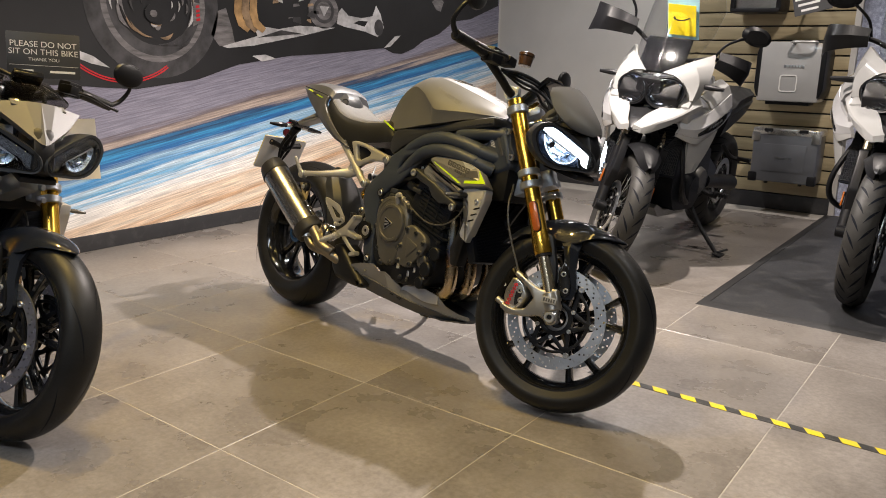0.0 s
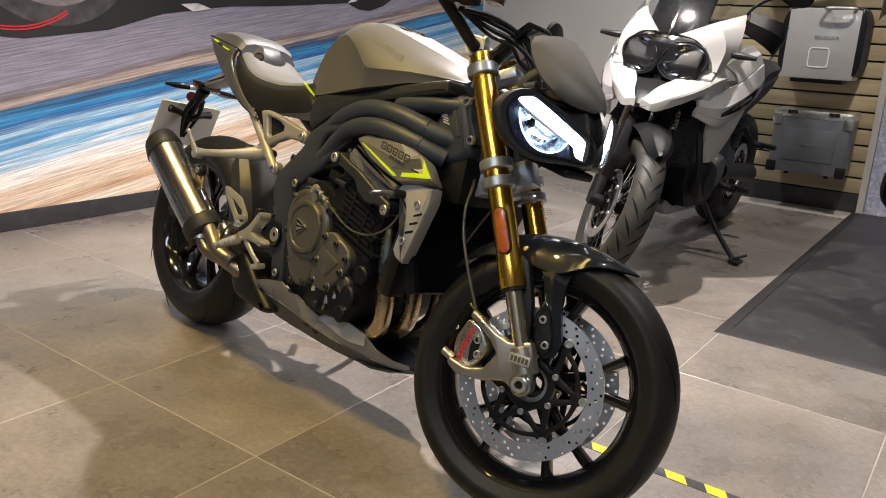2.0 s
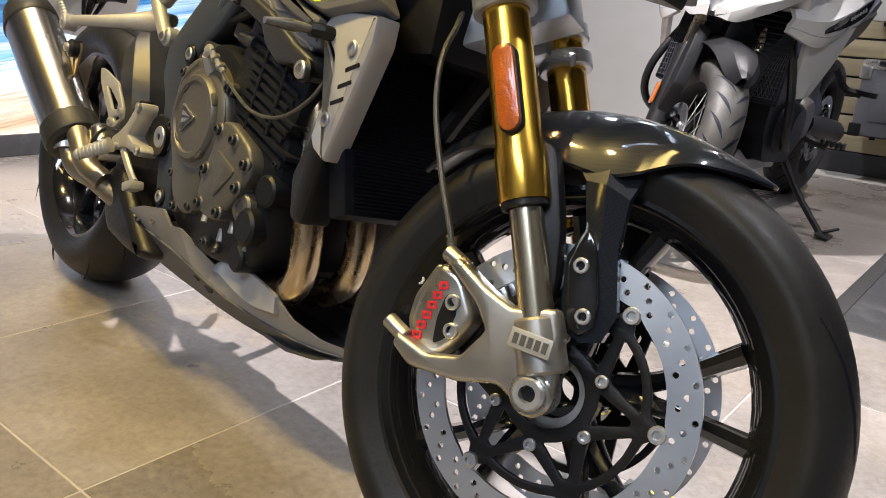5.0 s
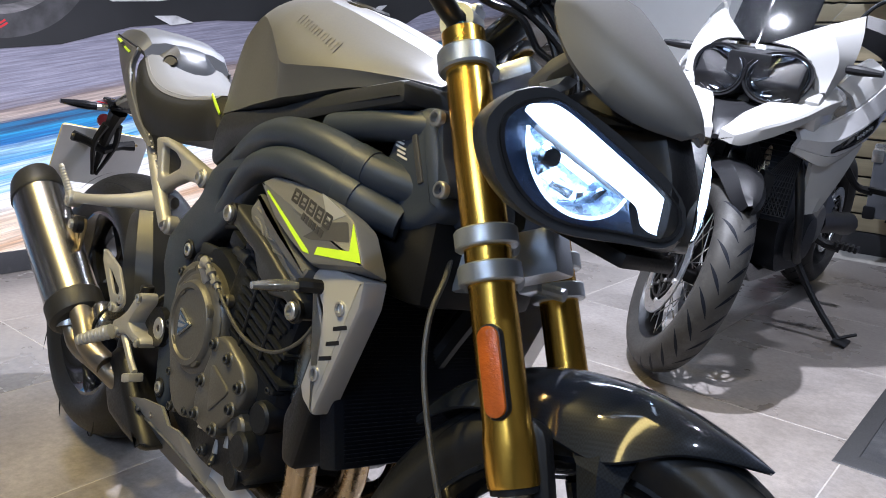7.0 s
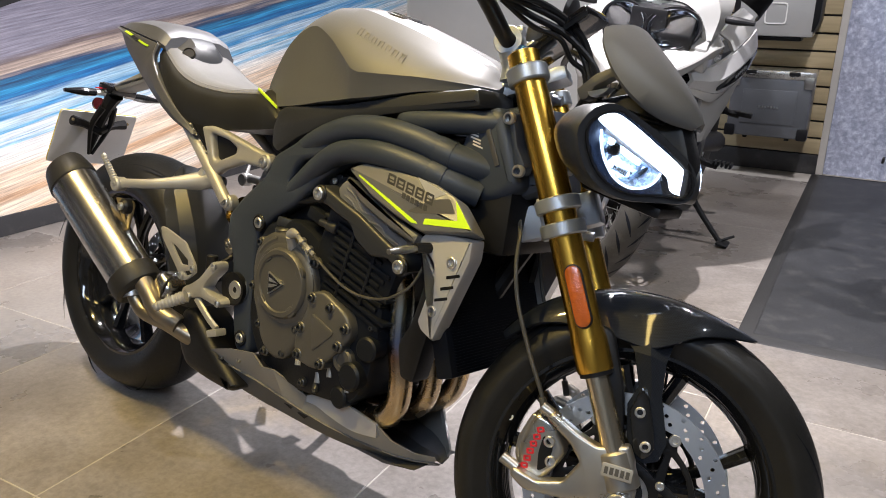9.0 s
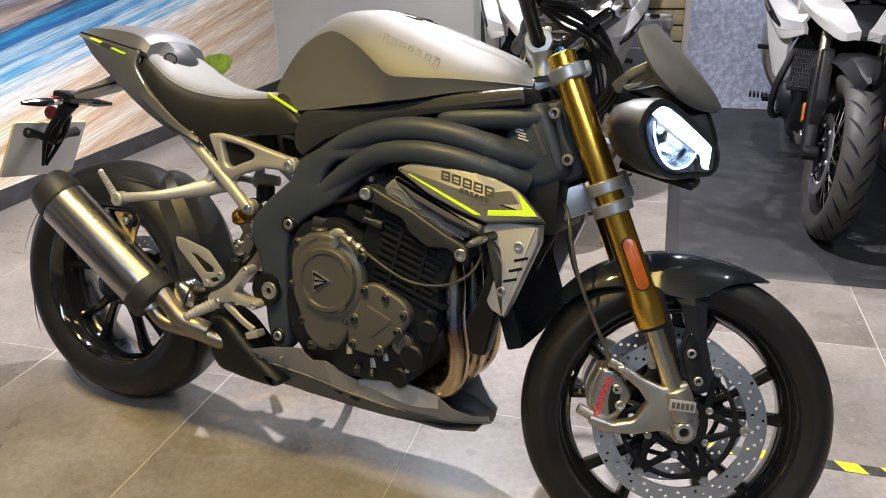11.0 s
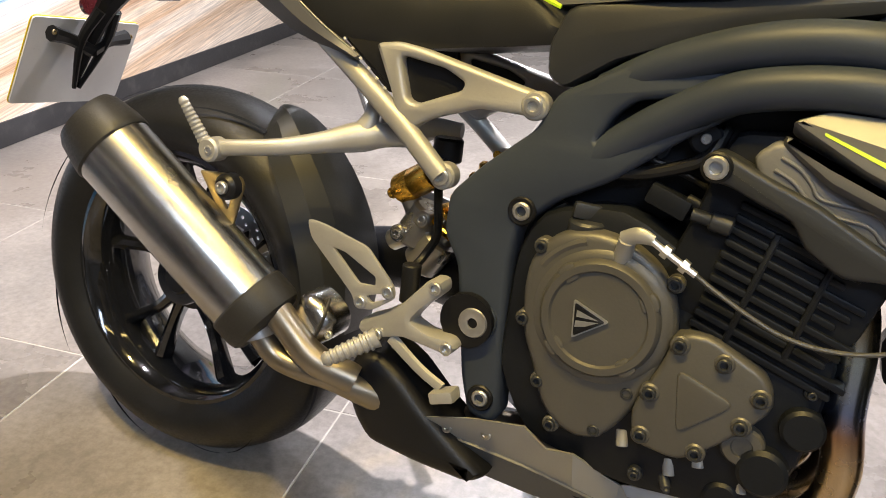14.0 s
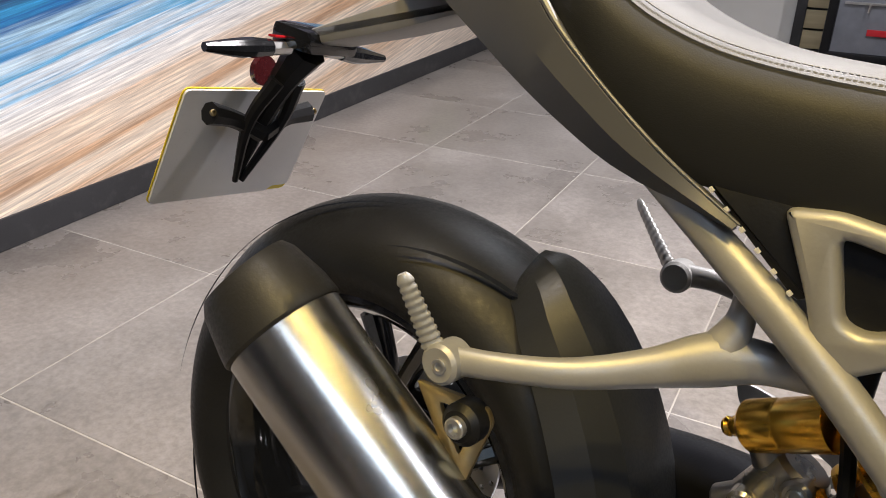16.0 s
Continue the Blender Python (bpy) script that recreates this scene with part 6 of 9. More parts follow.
def foot_gear(bike):
    for s in (-1, 1):
        far = Vector((0.067, -0.076, 0.031)) if s > 0 else Vector((0, 0, 0))
        P = lambda x, y, z, k=1.0: Vector((x, s * y, z)) + far * k
        # passenger footrest arm: a cast bar that swells into the branch up to the subframe
        arm = B()
        tube(arm, [P(0.176, 0.192, 0.592), P(0.215, 0.184, 0.598, 0.9), P(0.262, 0.164, 0.605, 0.6), P(0.306, 0.130, 0.616, 0.3), P(0.340, 0.096, 0.626, 0.0), P(0.372, 0.084, 0.632, 0.0), P(0.412, 0.084, 0.634, 0.0)], [0.0120, 0.0110, 0.0120, 0.0150, 0.0210, 0.0165, 0.0120], 14, 30, 0.75)
        tube(arm, [P(0.336, 0.098, 0.622, 0.0), P(0.347, 0.092, 0.642, 0.0), P(0.352, 0.089, 0.662, 0.0), P(0.350, 0.086, 0.690, 0.0)], [0.0165, 0.0145, 0.0105, 0.0075], 12, 16, 0.8)
        pa = part("footrest_arm", arm, M_CAST, bike, "pale silver cast passenger footrest arm", sharp=60)
        bm = B()
        rod(bm, P(0.174, 0.178, 0.590), P(0.174, 0.206, 0.590), 0.0165, n=22, edge=0.003)
        part("peg_boss", bm, M_CAST, pa)
        bm = B()
        bolt(bm, P(0.176, 0.206, 0.590), (0, s, 0), 0.006, 0.002)
        part("peg_pin", bm, M_BOLT, pa)
        peg = B()
        ribbed(peg, P(0.168, 0.194, 0.588), P(0.139, 0.217, 0.655) if s < 0 else (0.150, 0.205, 0.668), 0.0095, 11, 0.55)
        part("passenger_peg", peg, M_CAST, pa, "folded ribbed passenger footrest")
        if s < 0:
            bm = B()
            lathe(bm, [(0.0, -0.014), (0.018, -0.014), (0.018, 0.004), (0.013, 0.009), (0.0, 0.009)], axes(P(0.192, 0.184, 0.541), (0, s, 0)), 20)
            part("rubber_mount", bm, M_BLACK, pa)
            bm = B()
            bolt(bm, P(0.192, 0.193, 0.541), (0, s, 0), 0.009, 0.006)
            part("mount_bolt", bm, M_BOLT, pa)
        # rider footrest hanger, heel guard and pedal
        bm = B()
        prism(bm, soft([(0.396, 0.384), (0.402, 0.398), (0.430, 0.412), (0.458, 0.432), (0.494, 0.475), (0.511, 0.475), (0.514, 0.460), (0.486, 0.432), (0.472, 0.412), (0.497, 0.402), (0.531, 0.402), (0.541, 0.391), (0.530, 0.380), (0.463, 0.388), (0.432, 0.378), (0.410, 0.374)], 0.006), s * 0.128, s * 0.160, 0.006)
        hang = part("footrest_set", bm, M_CAST, bike, "silver cast rider's footrest hanger")
        bm = B()
        plate(bm, [soft([(0.311, 0.518), (0.336, 0.516), (0.405, 0.499), (0.448, 0.456), (0.452, 0.440), (0.420, 0.416), (0.395, 0.413), (0.389, 0.430), (0.319, 0.494)], 0.007), soft([(0.354, 0.488), (0.374, 0.485), (0.421, 0.462), (0.422, 0.450), (0.397, 0.448)], 0.003), soft([(0.410, 0.434), (0.432, 0.442), (0.440, 0.436), (0.418, 0.426)], 0.003)], 0.006, Matrix.Translation((0, s * 0.163, 0)) @ SIDE, 0.0015)
        part("heel_guard", bm, M_CAST, hang, "openwork silver heel guard")
        for x, z in ((0.505, 0.466), (0.529, 0.391), (0.428, 0.383), (0.442, 0.447), (0.403, 0.424)):
            bm = B()
            bolt(bm, (x, s * (0.160 if z < 0.42 or x > 0.5 else 0.166), z), (0, s, 0), 0.0085, 0.005)
            part("hanger_bolt", bm, M_BOLT, hang)
        bm = B()
        ribbed(bm, (0.436, s * 0.172, 0.385), (0.380, s * 0.212, 0.349), 0.0145, 8, 0.8)
        part("rider_peg", bm, M_CAST, hang, "ribbed silver rider's footrest")
        bm = B()
        tube(bm, [(0.445, s * 0.150, 0.380), (0.49, s * 0.152, 0.350), (0.527, s * 0.155, 0.334)], [0.009, 0.008, 0.008], 8, 12, 0.7)
        ped = part("brake_pedal", bm, M_CAST, hang)
        bm = B()
        block(bm, pose(0.534, s * 0.160, 0.328, 0, -20, 0), 0.034, 0.028, 0.016, 0.004)
        part("brake_pedal_tip", bm, M_CAST, ped)


def engine_covers(bike):
    """Clutch and pump covers, fins, head bracket and cable on the near side of the engine."""
    eng = [o for o in bike.children if o.name.split(".")[0] == "engine"][0]
    bm = B()
    prism(bm, soft([(0.612, 0.492), (0.615, 0.525), (0.630, 0.553), (0.655, 0.571), (0.694, 0.578), (0.734, 0.571), (0.767, 0.551), (0.790, 0.518), (0.798, 0.480), (0.793, 0.455), (0.782, 0.412), (0.766, 0.376), (0.750, 0.348), (0.733, 0.326), (0.704, 0.318), (0.676, 0.328), (0.654, 0.351), (0.639, 0.392), (0.620, 0.432)], 0.012), -0.10, -0.150, 0.012, segments=3)
    c = (0.710, 0.478)
    lathe(bm, [(0.084, -0.008), (0.083, 0.002), (0.077, 0.007), (0.071, 0.008), (0.069, 0.014), (0.066, 0.017), (0.058, 0.017), (0.0555, 0.0135), (0.054, 0.0135), (0.0, 0.0145)], axes((c[0], -0.146, c[1]), (0, -1, 0)), 64)
    cover = part("clutch_cover", bm, M_ENGINE, eng, "bronze-grey round clutch cover with triangular badge", sharp=32)
    for a in (0.55, 2.3, 3.9, 5.4):
        bm = B()
        prism(bm, soft([(c[0] + r * math.cos(a + d), c[1] + r * math.sin(a + d)) for r, d in ((0.053, -0.16), (0.072, -0.16), (0.074, 0.0), (0.072, 0.16), (0.053, 0.16))], 0.004), -0.15, -0.1618, 0.002)
        part("cover_pad", bm, M_ENGINE, cover)
    bm = B()
    tube(bm, [(c[0] + 0.090 * math.cos(a), -0.146, c[1] + 0.090 * math.sin(a)) for a in np.linspace(1.9, 2.6, 8)], 0.006, 8, 12)
    part("cover_swelling", bm, M_ENGINE, cover)
    for x, z in ((0.756, 0.395), (0.726, 0.337), (0.672, 0.326), (0.648, 0.378), (0.618, 0.452), (0.628, 0.545), (0.785, 0.535)):
        bm = B()
        rod(bm, (x, -0.11, z), (x, -0.146, z), 0.0105, n=16, edge=0.002)
        part("cover_boss", bm, M_ENGINE, cover)
        bm = B()
        bolt(bm, (x, -0.146, z), (0, -1, 0), 0.0075, 0.006)
        part("cover_bolt", bm, M_POD, cover)
    b = [(0.680, 0.497), (0.684, 0.450), (0.724, 0.479)]
    g = (0.6960, 0.4753)
    big = lambda k: [(g[0] + (x - g[0]) * k, g[1] + (z - g[1]) * k) for x, z in b]
    for nm, k, y, mt in (("badge_edge", 1.0, -0.1625, M_BOLT), ("badge_field", 0.86, -0.1636, M_GLOSS)):
        bm = B()
        plate(bm, [soft(big(k), 0.003)], 0.003, Matrix.Translation((0, y, 0)) @ SIDE)
        part(nm, bm, mt, cover, "small black triangular badge")
    for d in (-1, 1):
        bm = B()
        plate(bm, [[(g[0] - 0.010, g[1] + d * 0.0024), (g[0] + 0.016, g[1] + d * 0.0012 + 0.002), (g[0] + 0.002, g[1] + d * 0.007), (g[0] - 0.010, g[1] + d * 0.0105)]], 0.002, Matrix.Translation((0, -0.1646, 0)) @ SIDE)
        part("badge_wing", bm, M_BOLT, cover)
    # pump cover ahead of the clutch
    bm = B()
    prism(bm, soft([(0.797, 0.484), (0.831, 0.491), (0.898, 0.460), (0.913, 0.428), (0.896, 0.402), (0.860, 0.362), (0.827, 0.334), (0.772, 0.341), (0.764, 0.381), (0.776, 0.413), (0.790, 0.450)], 0.014), -0.10, -0.158, 0.007, segments=3)
    pump = part("pump_cover", bm, M_ENGINE, eng, "bronze-grey engine side cover", sharp=32)
    bm = B()
    prism(bm, soft([(0.806, 0.446), (0.874, 0.421), (0.818, 0.368)], 0.014, 5), -0.150, -0.1610, 0.003)
    part("raised_triangle", bm, M_ENGINE, pump)
    for x, z in ((0.804, 0.472), (0.853, 0.464), (0.896, 0.435), (0.883, 0.398), (0.843, 0.352), (0.781, 0.354), (0.782, 0.408)):
        bm = B()
        rod(bm, (x, -0.11, z), (x, -0.160, z), 0.0115, n=16, edge=0.002)
        part("cover_boss", bm, M_ENGINE, pump)
        bm = B()
        bolt(bm, (x, -0.160, z), (0, -1, 0), 0.0078, 0.006)
        part("cover_bolt", bm, M_POD, pump)
    bm = B()
    lathe(bm, [(0.024, -0.04), (0.024, 0.0), (0.021, 0.004), (0.012, 0.005), (0.011, 0.002), (0.0, 0.002)], axes((0.889, -0.146, 0.371), (0, -1, 0)), 28)
    part("sensor_cover", bm, M_ENGINE, eng, "round bronze-grey cover")
    for x, z in ((0.760, 0.323), (0.819, 0.305), (0.849, 0.326), (0.900, 0.311)):
        bm = B()
        rod(bm, (x - 0.004, -0.125, z + 0.016), (x, -0.131, z - 0.004), 0.0085, 0.0075, 14, 0.001)
        part("case_plug", bm, M_CAST, eng, "pale case plug")
    for p, q, r in (((0.781, -0.12, 0.292), (0.781, -0.140, 0.292), 0.011), ((0.805, -0.115, 0.310), (0.820, -0.138, 0.286), 0.008), ((0.930, -0.11, 0.405), (0.935, -0.145, 0.402), 0.016), ((0.925, -0.11, 0.345), (0.930, -0.140, 0.342), 0.013), ((0.940, -0.11, 0.450), (0.944, -0.140, 0.448), 0.010)):
        bm = B()
        rod(bm, p, q, r, r * 0.8, 16, 0.002)
        bolt(bm, q, Vector(q) - Vector(p), r * 0.5, 0.004)
        part("case_fitting", bm, M_POD, eng)
    # oil filler, clutch arm and cable
    bm = B()
    rod(bm, (0.672, -0.118, 0.560), (0.672, -0.122, 0.584), 0.024, 0.0225, 24, 0.003)
    block(bm, pose(0.672, -0.122, 0.592, 0, 6, 25), 0.040, 0.014, 0.020, 0.005)
    part("oil_filler_cap", bm, M_POD, eng, "black oil filler cap")
    bm = B()
    tube(bm, [(0.720, -0.138, 0.540), (0.724, -0.150, 0.562), (0.727, -0.160, 0.578)], [0.013, 0.0105, 0.0100], 12, 10)
    tube(bm, [(0.722, -0.160, 0.578), (0.740, -0.166, 0.586), (0.757, -0.168, 0.584)], [0.0085, 0.0095, 0.006], 10, 10, 0.7)
    part("clutch_actuator", bm, M_CAST, eng, "alloy clutch arm")
    bm = B()
    tube(bm, [(0.752, -0.168, 0.585), (0.780, -0.169, 0.570), (0.806, -0.170, 0.557)], 0.0042, 8, 10)
    for f in (0.35, 0.75):
        p = Vector((0.752, -0.168, 0.585)).lerp(Vector((0.806, -0.170, 0.557)), f)
        lathe(bm, [(0.004, -0.004), (0.008, -0.004), (0.008, 0.004), (0.004, 0.004)], axes(p, (0.054, -0.002, -0.028)), 6, True)
    part("cable_adjuster", bm, M_BOLT, eng, "bright cable adjuster")
    bm = B()
    tube(bm, [(0.806, -0.170, 0.557), (0.824, -0.171, 0.547), (0.859, -0.172, 0.530), (0.894, -0.172, 0.516), (0.927, -0.171, 0.510), (0.959, -0.170, 0.511), (0.990, -0.169, 0.518), (1.019, -0.167, 0.534), (1.041, -0.162, 0.557), (1.055, -0.150, 0.600)], 0.0027, 8, 44)
    part("clutch_cable", bm, M_CABLE, eng)
    # cylinder fins, with two straps across them
    for k in range(11):
        z0 = 0.632 - 0.0138 * k
        x0, x1 = 0.806 + 0.19 * (z0 - 0.490), 0.972 - 0.012 * (k % 3)
        d = -0.32 * (x1 - x0)
        bm = B()
        prism(bm, soft([(x0, z0), (x1, z0 + d), (x1 + 0.001, z0 + d + 0.0075), (x0 + 0.001, z0 + 0.0075)], 0.0015, 2), -0.12, -0.1440 + 0.001 * (k % 3), 0.0014)
        part("cylinder_fin", bm, M_BLOCK, eng)
    for dx in (0.0, 0.062):
        bm = B()
        prism(bm, soft([(0.872 + dx, 0.612), (0.880 + dx, 0.612), (0.850 + dx, 0.480), (0.842 + dx, 0.480)], 0.002), -0.12, -0.1446, 0.002)
        part("fin_strap", bm, M_BLOCK, eng)
    bm = B()
    rod(bm, (0.786, -0.142, 0.616), (0.826, -0.140, 0.610), 0.0075, n=16, edge=0.001)
    rod(bm, (0.806, -0.141, 0.613), (0.830, -0.140, 0.609), 0.011, n=16, edge=0.002)
    part("temperature_sensor", bm, M_POD, eng)
    # engine bracket and the pale moulding behind it
    bm = B()
    prism(bm, soft([(0.789, 0.680), (0.800, 0.690), (0.815, 0.688), (0.857, 0.670), (0.902, 0.654), (0.979, 0.615), (1.026, 0.597), (1.032, 0.573), (1.009, 0.567), (0.984, 0.588), (0.941, 0.583), (0.901, 0.606), (0.884, 0.632), (0.854, 0.641), (0.820, 0.655), (0.795, 0.658)], 0.009), -0.12, -0.170, 0.007, segments=3)
    hold = part("head_bracket", bm, M_POD, eng, "satin charcoal engine bracket")
    for x, z in ((0.804, 0.673), (1.015, 0.581)):
        bm = B()
        lathe(bm, [(0.010, -0.004), (0.0165, -0.004), (0.0165, 0.002), (0.014, 0.004), (0.010, 0.003)], axes((x, -0.169, z), (0, -1, 0)), 22, True)
        part("bolt_seat", bm, M_BLACK, hold)
        bm = B()
        bolt(bm, (x, -0.170, z), (0, -1, 0), 0.0125, 0.009)
        part("mounting_bolt", bm, M_BOLT, hold)
    bm = B()
    prism(bm, soft([(0.835, 0.688), (0.856, 0.709), (0.895, 0.696), (0.950, 0.676), (1.028, 0.648), (1.024, 0.612), (0.976, 0.606), (0.899, 0.640), (0.850, 0.660)], 0.008), -0.12, -0.161, 0.007, segments=3)
    cap = part("coil_cover", bm, M_PLASTIC, eng, "grey moulded cover below the side panel")
    for o in (0.0, -0.013):
        bm = B()
        tube(bm, [(x + o * 0.3, -0.1615, z + o) for x, z in ((0.862, 0.692), (0.880, 0.684), (0.894, 0.671), (0.905, 0.658), (0.932, 0.655), (0.953, 0.653), (0.964, 0.647), (0.973, 0.638), (1.001, 0.629), (1.018, 0.622))], 0.0022, 8, 40)
        part("raised_outline", bm, M_PLASTIC, cap)


def link_pipes(bike):
    bm = B()
    tube(bm, [(0.252, -0.186, 0.366), (0.264, -0.184, 0.342), (0.288, -0.180, 0.318), (0.325, -0.173, 0.308), (0.37, -0.165, 0.304), (0.43, -0.13, 0.28), (0.52, -0.07, 0.238), (0.64, -0.02, 0.222), (0.78, 0, 0.230)], [0.021, 0.0175, 0.0175, 0.0175, 0.018, 0.024, 0.035, 0.045, 0.045], 18, 60)
    pipe = part("link_pipe", bm, M_PIPE, bike, "bare steel link pipe")
    bm = B()
    lathe(bm, [(0.022, -0.008), (0.026, -0.008), (0.026, 0.008), (0.022, 0.008)], axes((0.258, -0.187, 0.350), (0.4, 0, -0.9)), 24, True)
    part("pipe_clamp", bm, M_BOLT, pipe)
    bm = B()
    tube(bm, [(0.275, -0.182, 0.392), (0.305, -0.178, 0.362), (0.345, -0.174, 0.328), (0.40, -0.155, 0.306)], [0.022, 0.021, 0.022, 0.022], 16, 24)
    part("branch_pipe", bm, M_PIPE, pipe)
    bm = B()
    prism(bm, soft([(0.294, 0.367), (0.304, 0.408), (0.323, 0.415), (0.346, 0.404), (0.364, 0.383), (0.361, 0.358), (0.331, 0.336), (0.303, 0.346)], 0.014, 5), -0.118, -0.172, 0.020, segments=5)
    vc = part("valve_cover", bm, M_STEEL, pipe, "polished exhaust valve cover", sharp=60)
    bm = B()
    tube(bm, [(0.346, -0.150, 0.409), (0.352, -0.171, 0.390), (0.345, -0.173, 0.368), (0.330, -0.160, 0.344)], 0.0022, 8, 16)
    part("cover_seam", bm, M_CAP, vc)
    bm = B()
    bolt(bm, (0.358, -0.164, 0.364), (0, -1, 0.2), 0.006, 0.004)
    part("cover_bolt", bm, M_BOLT, pipe)


def engine(bike):
    bm = B()
    prism(bm, soft([(0.575, 0.52), (0.60, 0.575), (0.70, 0.60), (0.80, 0.55), (0.955, 0.50), (0.95, 0.42), (0.935, 0.32), (0.89, 0.27), (0.75, 0.255), (0.62, 0.28), (0.57, 0.36)], 0.03), 0.15, -0.150, 0.015)
    eng = part("engine", bm, M_BLOCK, bike, "three-cylinder engine, black cases with bronze-grey covers")
    bm = B()
    prism(bm, soft([(0.74, 0.50), (0.775, 0.60), (0.80, 0.70), (0.95, 0.715), (1.0, 0.63), (0.962, 0.50), (0.93, 0.46)], 0.015), 0.152, -0.152, 0.01)
    part("cylinder_block", bm, M_BLOCK, eng)
    bm = B()
    prism(bm, soft([(0.56, 0.60), (0.60, 0.70), (0.72, 0.765), (0.95, 0.805), (1.07, 0.79), (1.02, 0.66), (0.80, 0.60), (0.66, 0.56)], 0.02), 0.10, -0.10, 0.012)
    box = part("airbox", bm, M_BLOCK, eng, "black airbox and throttle bodies")
    for k, (x, z) in enumerate(((0.665, 0.655), (0.715, 0.672), (0.765, 0.690))):
        bm = B()
        rod(bm, (x, -0.09, z), (x + 0.006, -0.128, z - 0.004), 0.019 - 0.003 * (k % 2), n=18, edge=0.003)
        part("throttle_stub", bm, M_BLOCK, box)
        bm = B()
        bolt(bm, (x + 0.006, -0.129, z - 0.004), (0, -1, 0), 0.006, 0.004)
        part("stub_screw", bm, M_BOLT, box)
    bm = B()
    tube(bm, [(0.63, -0.12, 0.60), (0.665, -0.135, 0.628), (0.72, -0.135, 0.64), (0.775, -0.13, 0.665), (0.79, -0.11, 0.70)], 0.008, 10, 30)
    part("coolant_hose", bm, M_BLACK, box)
    bm = B()
    tube(bm, [(0.62, -0.118, 0.635), (0.69, -0.128, 0.655), (0.75, -0.125, 0.645), (0.80, -0.12, 0.625)], 0.0042, 8, 24)
    part("wiring_loom", bm, M_BLACK, box)
    bm = B()
    block(bm, pose(0.745, -0.132, 0.612, 0, 18, 0), 0.05, 0.03, 0.024, 0.004)
    rod(bm, (0.765, -0.135, 0.618), (0.785, -0.138, 0.612), 0.007, n=12)
    part("sensor_plug", bm, M_BLOCK, box)
    bm = B()
    rod(bm, (0.905, -0.13, 0.34), (0.905, -0.172, 0.34), 0.028, n=24, edge=0.005)
    rod(bm, (0.93, -0.12, 0.40), (0.935, -0.165, 0.40), 0.024, n=20, edge=0.004)
    rod(bm, (0.87, -0.10, 0.285), (0.87, -0.155, 0.285), 0.022, n=20, edge=0.004)
    part("water_pump", bm, M_BLOCK, eng)
    # side panel with model name blocks
    pan = soft([(0.852, 0.722), (0.885, 0.738), (0.97, 0.738), (1.06, 0.728), (1.11, 0.712), (1.166, 0.664), (1.06, 0.644), (0.99, 0.662), (0.93, 0.682)], 0.008)
    lean = Matrix.Translation((0, -0.195, 0.69)) @ Matrix.Rotation(radians(-18), 4, "X") @ Matrix.Translation((0, 0.195, -0.69))
    bm = B()
    prism(bm, pan, -0.155, -0.197, 0.006, lean)
    cowl = part("side_panel", bm, M_SILVER, bike, "silver side panel with lime green edging", sharp=30)
    # same silver panel lower down, its shade put into a darker grey
    bm = B()
    prism(bm, soft([(0.85, 0.712), (0.93, 0.676), (0.99, 0.656), (1.055, 0.640), (1.05, 0.622), (0.98, 0.640), (0.90, 0.668), (0.85, 0.70)], 0.006), -0.13, -0.190, 0.008, lean)
    part("panel_lower", bm, M_TANK, cowl, "lower edge of the side panel, shade put into its grey")
    bm = B()
    plate(bm, [[(0.885, 0.712), (1.035, 0.655), (1.050, 0.655), (1.046, 0.658), (0.885, 0.7150)]], 0.001, lean @ Matrix.Translation((0, -0.1975, 0)) @ SIDE)
    part("lime_edge", bm, M_LIME, cowl, "lime green stripe")
    bm = B()
    plate(bm, [[(1.062, 0.657), (1.158, 0.668), (1.112, 0.708), (1.120, 0.692), (1.128, 0.676), (1.062, 0.667)]], 0.001, lean @ Matrix.Translation((0, -0.1975, 0)) @ SIDE)
    part("lime_chevron", bm, M_LIME, cowl, "lime green chevron")
    for nm, pts, mt in (("panel_wedge", [(1.040, 0.672), (1.120, 0.686), (1.100, 0.708), (1.062, 0.700), (1.020, 0.672)], M_GREY), ("panel_light", [(1.018, 0.7335), (1.090, 0.7155), (1.062, 0.7015), (1.050, 0.7075)], M_COVER)):
        bm = B()
        plate(bm, [soft(pts, 0.003)], 0.0006, lean @ Matrix.Translation((0, -0.1972, 0)) @ SIDE)
        part(nm, bm, mt, cowl)
    for k in range(5):
        x, z = 0.955 + 0.0235 * k, 0.7215 - 0.0045 * k
        bm = B()
        plate(bm, [soft([(x, z - 0.010), (x + 0.0195, z - 0.0135), (x + 0.0175, z + 0.005), (x - 0.002, z + 0.0085)], 0.002), [(x + 0.0040, z - 0.0065), (x + 0.0155, z - 0.0085), (x + 0.0140, z + 0.0015), (x + 0.0025, z + 0.0035)]], 0.001, lean @ Matrix.Translation((0, -0.1975, 0)) @ SIDE)
        part("name_mark", bm, M_DARKDECAL, cowl)
        bm = B()
        plate(bm, [[(x + 0.0035, z - 0.0035), (x + 0.0150, z - 0.0055), (x + 0.0147, z - 0.0030), (x + 0.0032, z - 0.0010)]], 0.001, lean @ Matrix.Translation((0, -0.1975, 0)) @ SIDE)
        part("name_mark", bm, M_DARKDECAL, cowl)
    for k in range(6):
        bm = B()
        x, z = 0.998 + 0.0108 * k, 0.6975 - 0.0024 * k
        plate(bm, [[(x, z - 0.0055), (x + 0.0085, z - 0.0072), (x + 0.0075, z + 0.0025), (x - 0.001, z + 0.004)]], 0.001, lean @ Matrix.Translation((0, -0.1975, 0)) @ SIDE)
        part("name_block", bm, M_DARKDECAL, cowl)


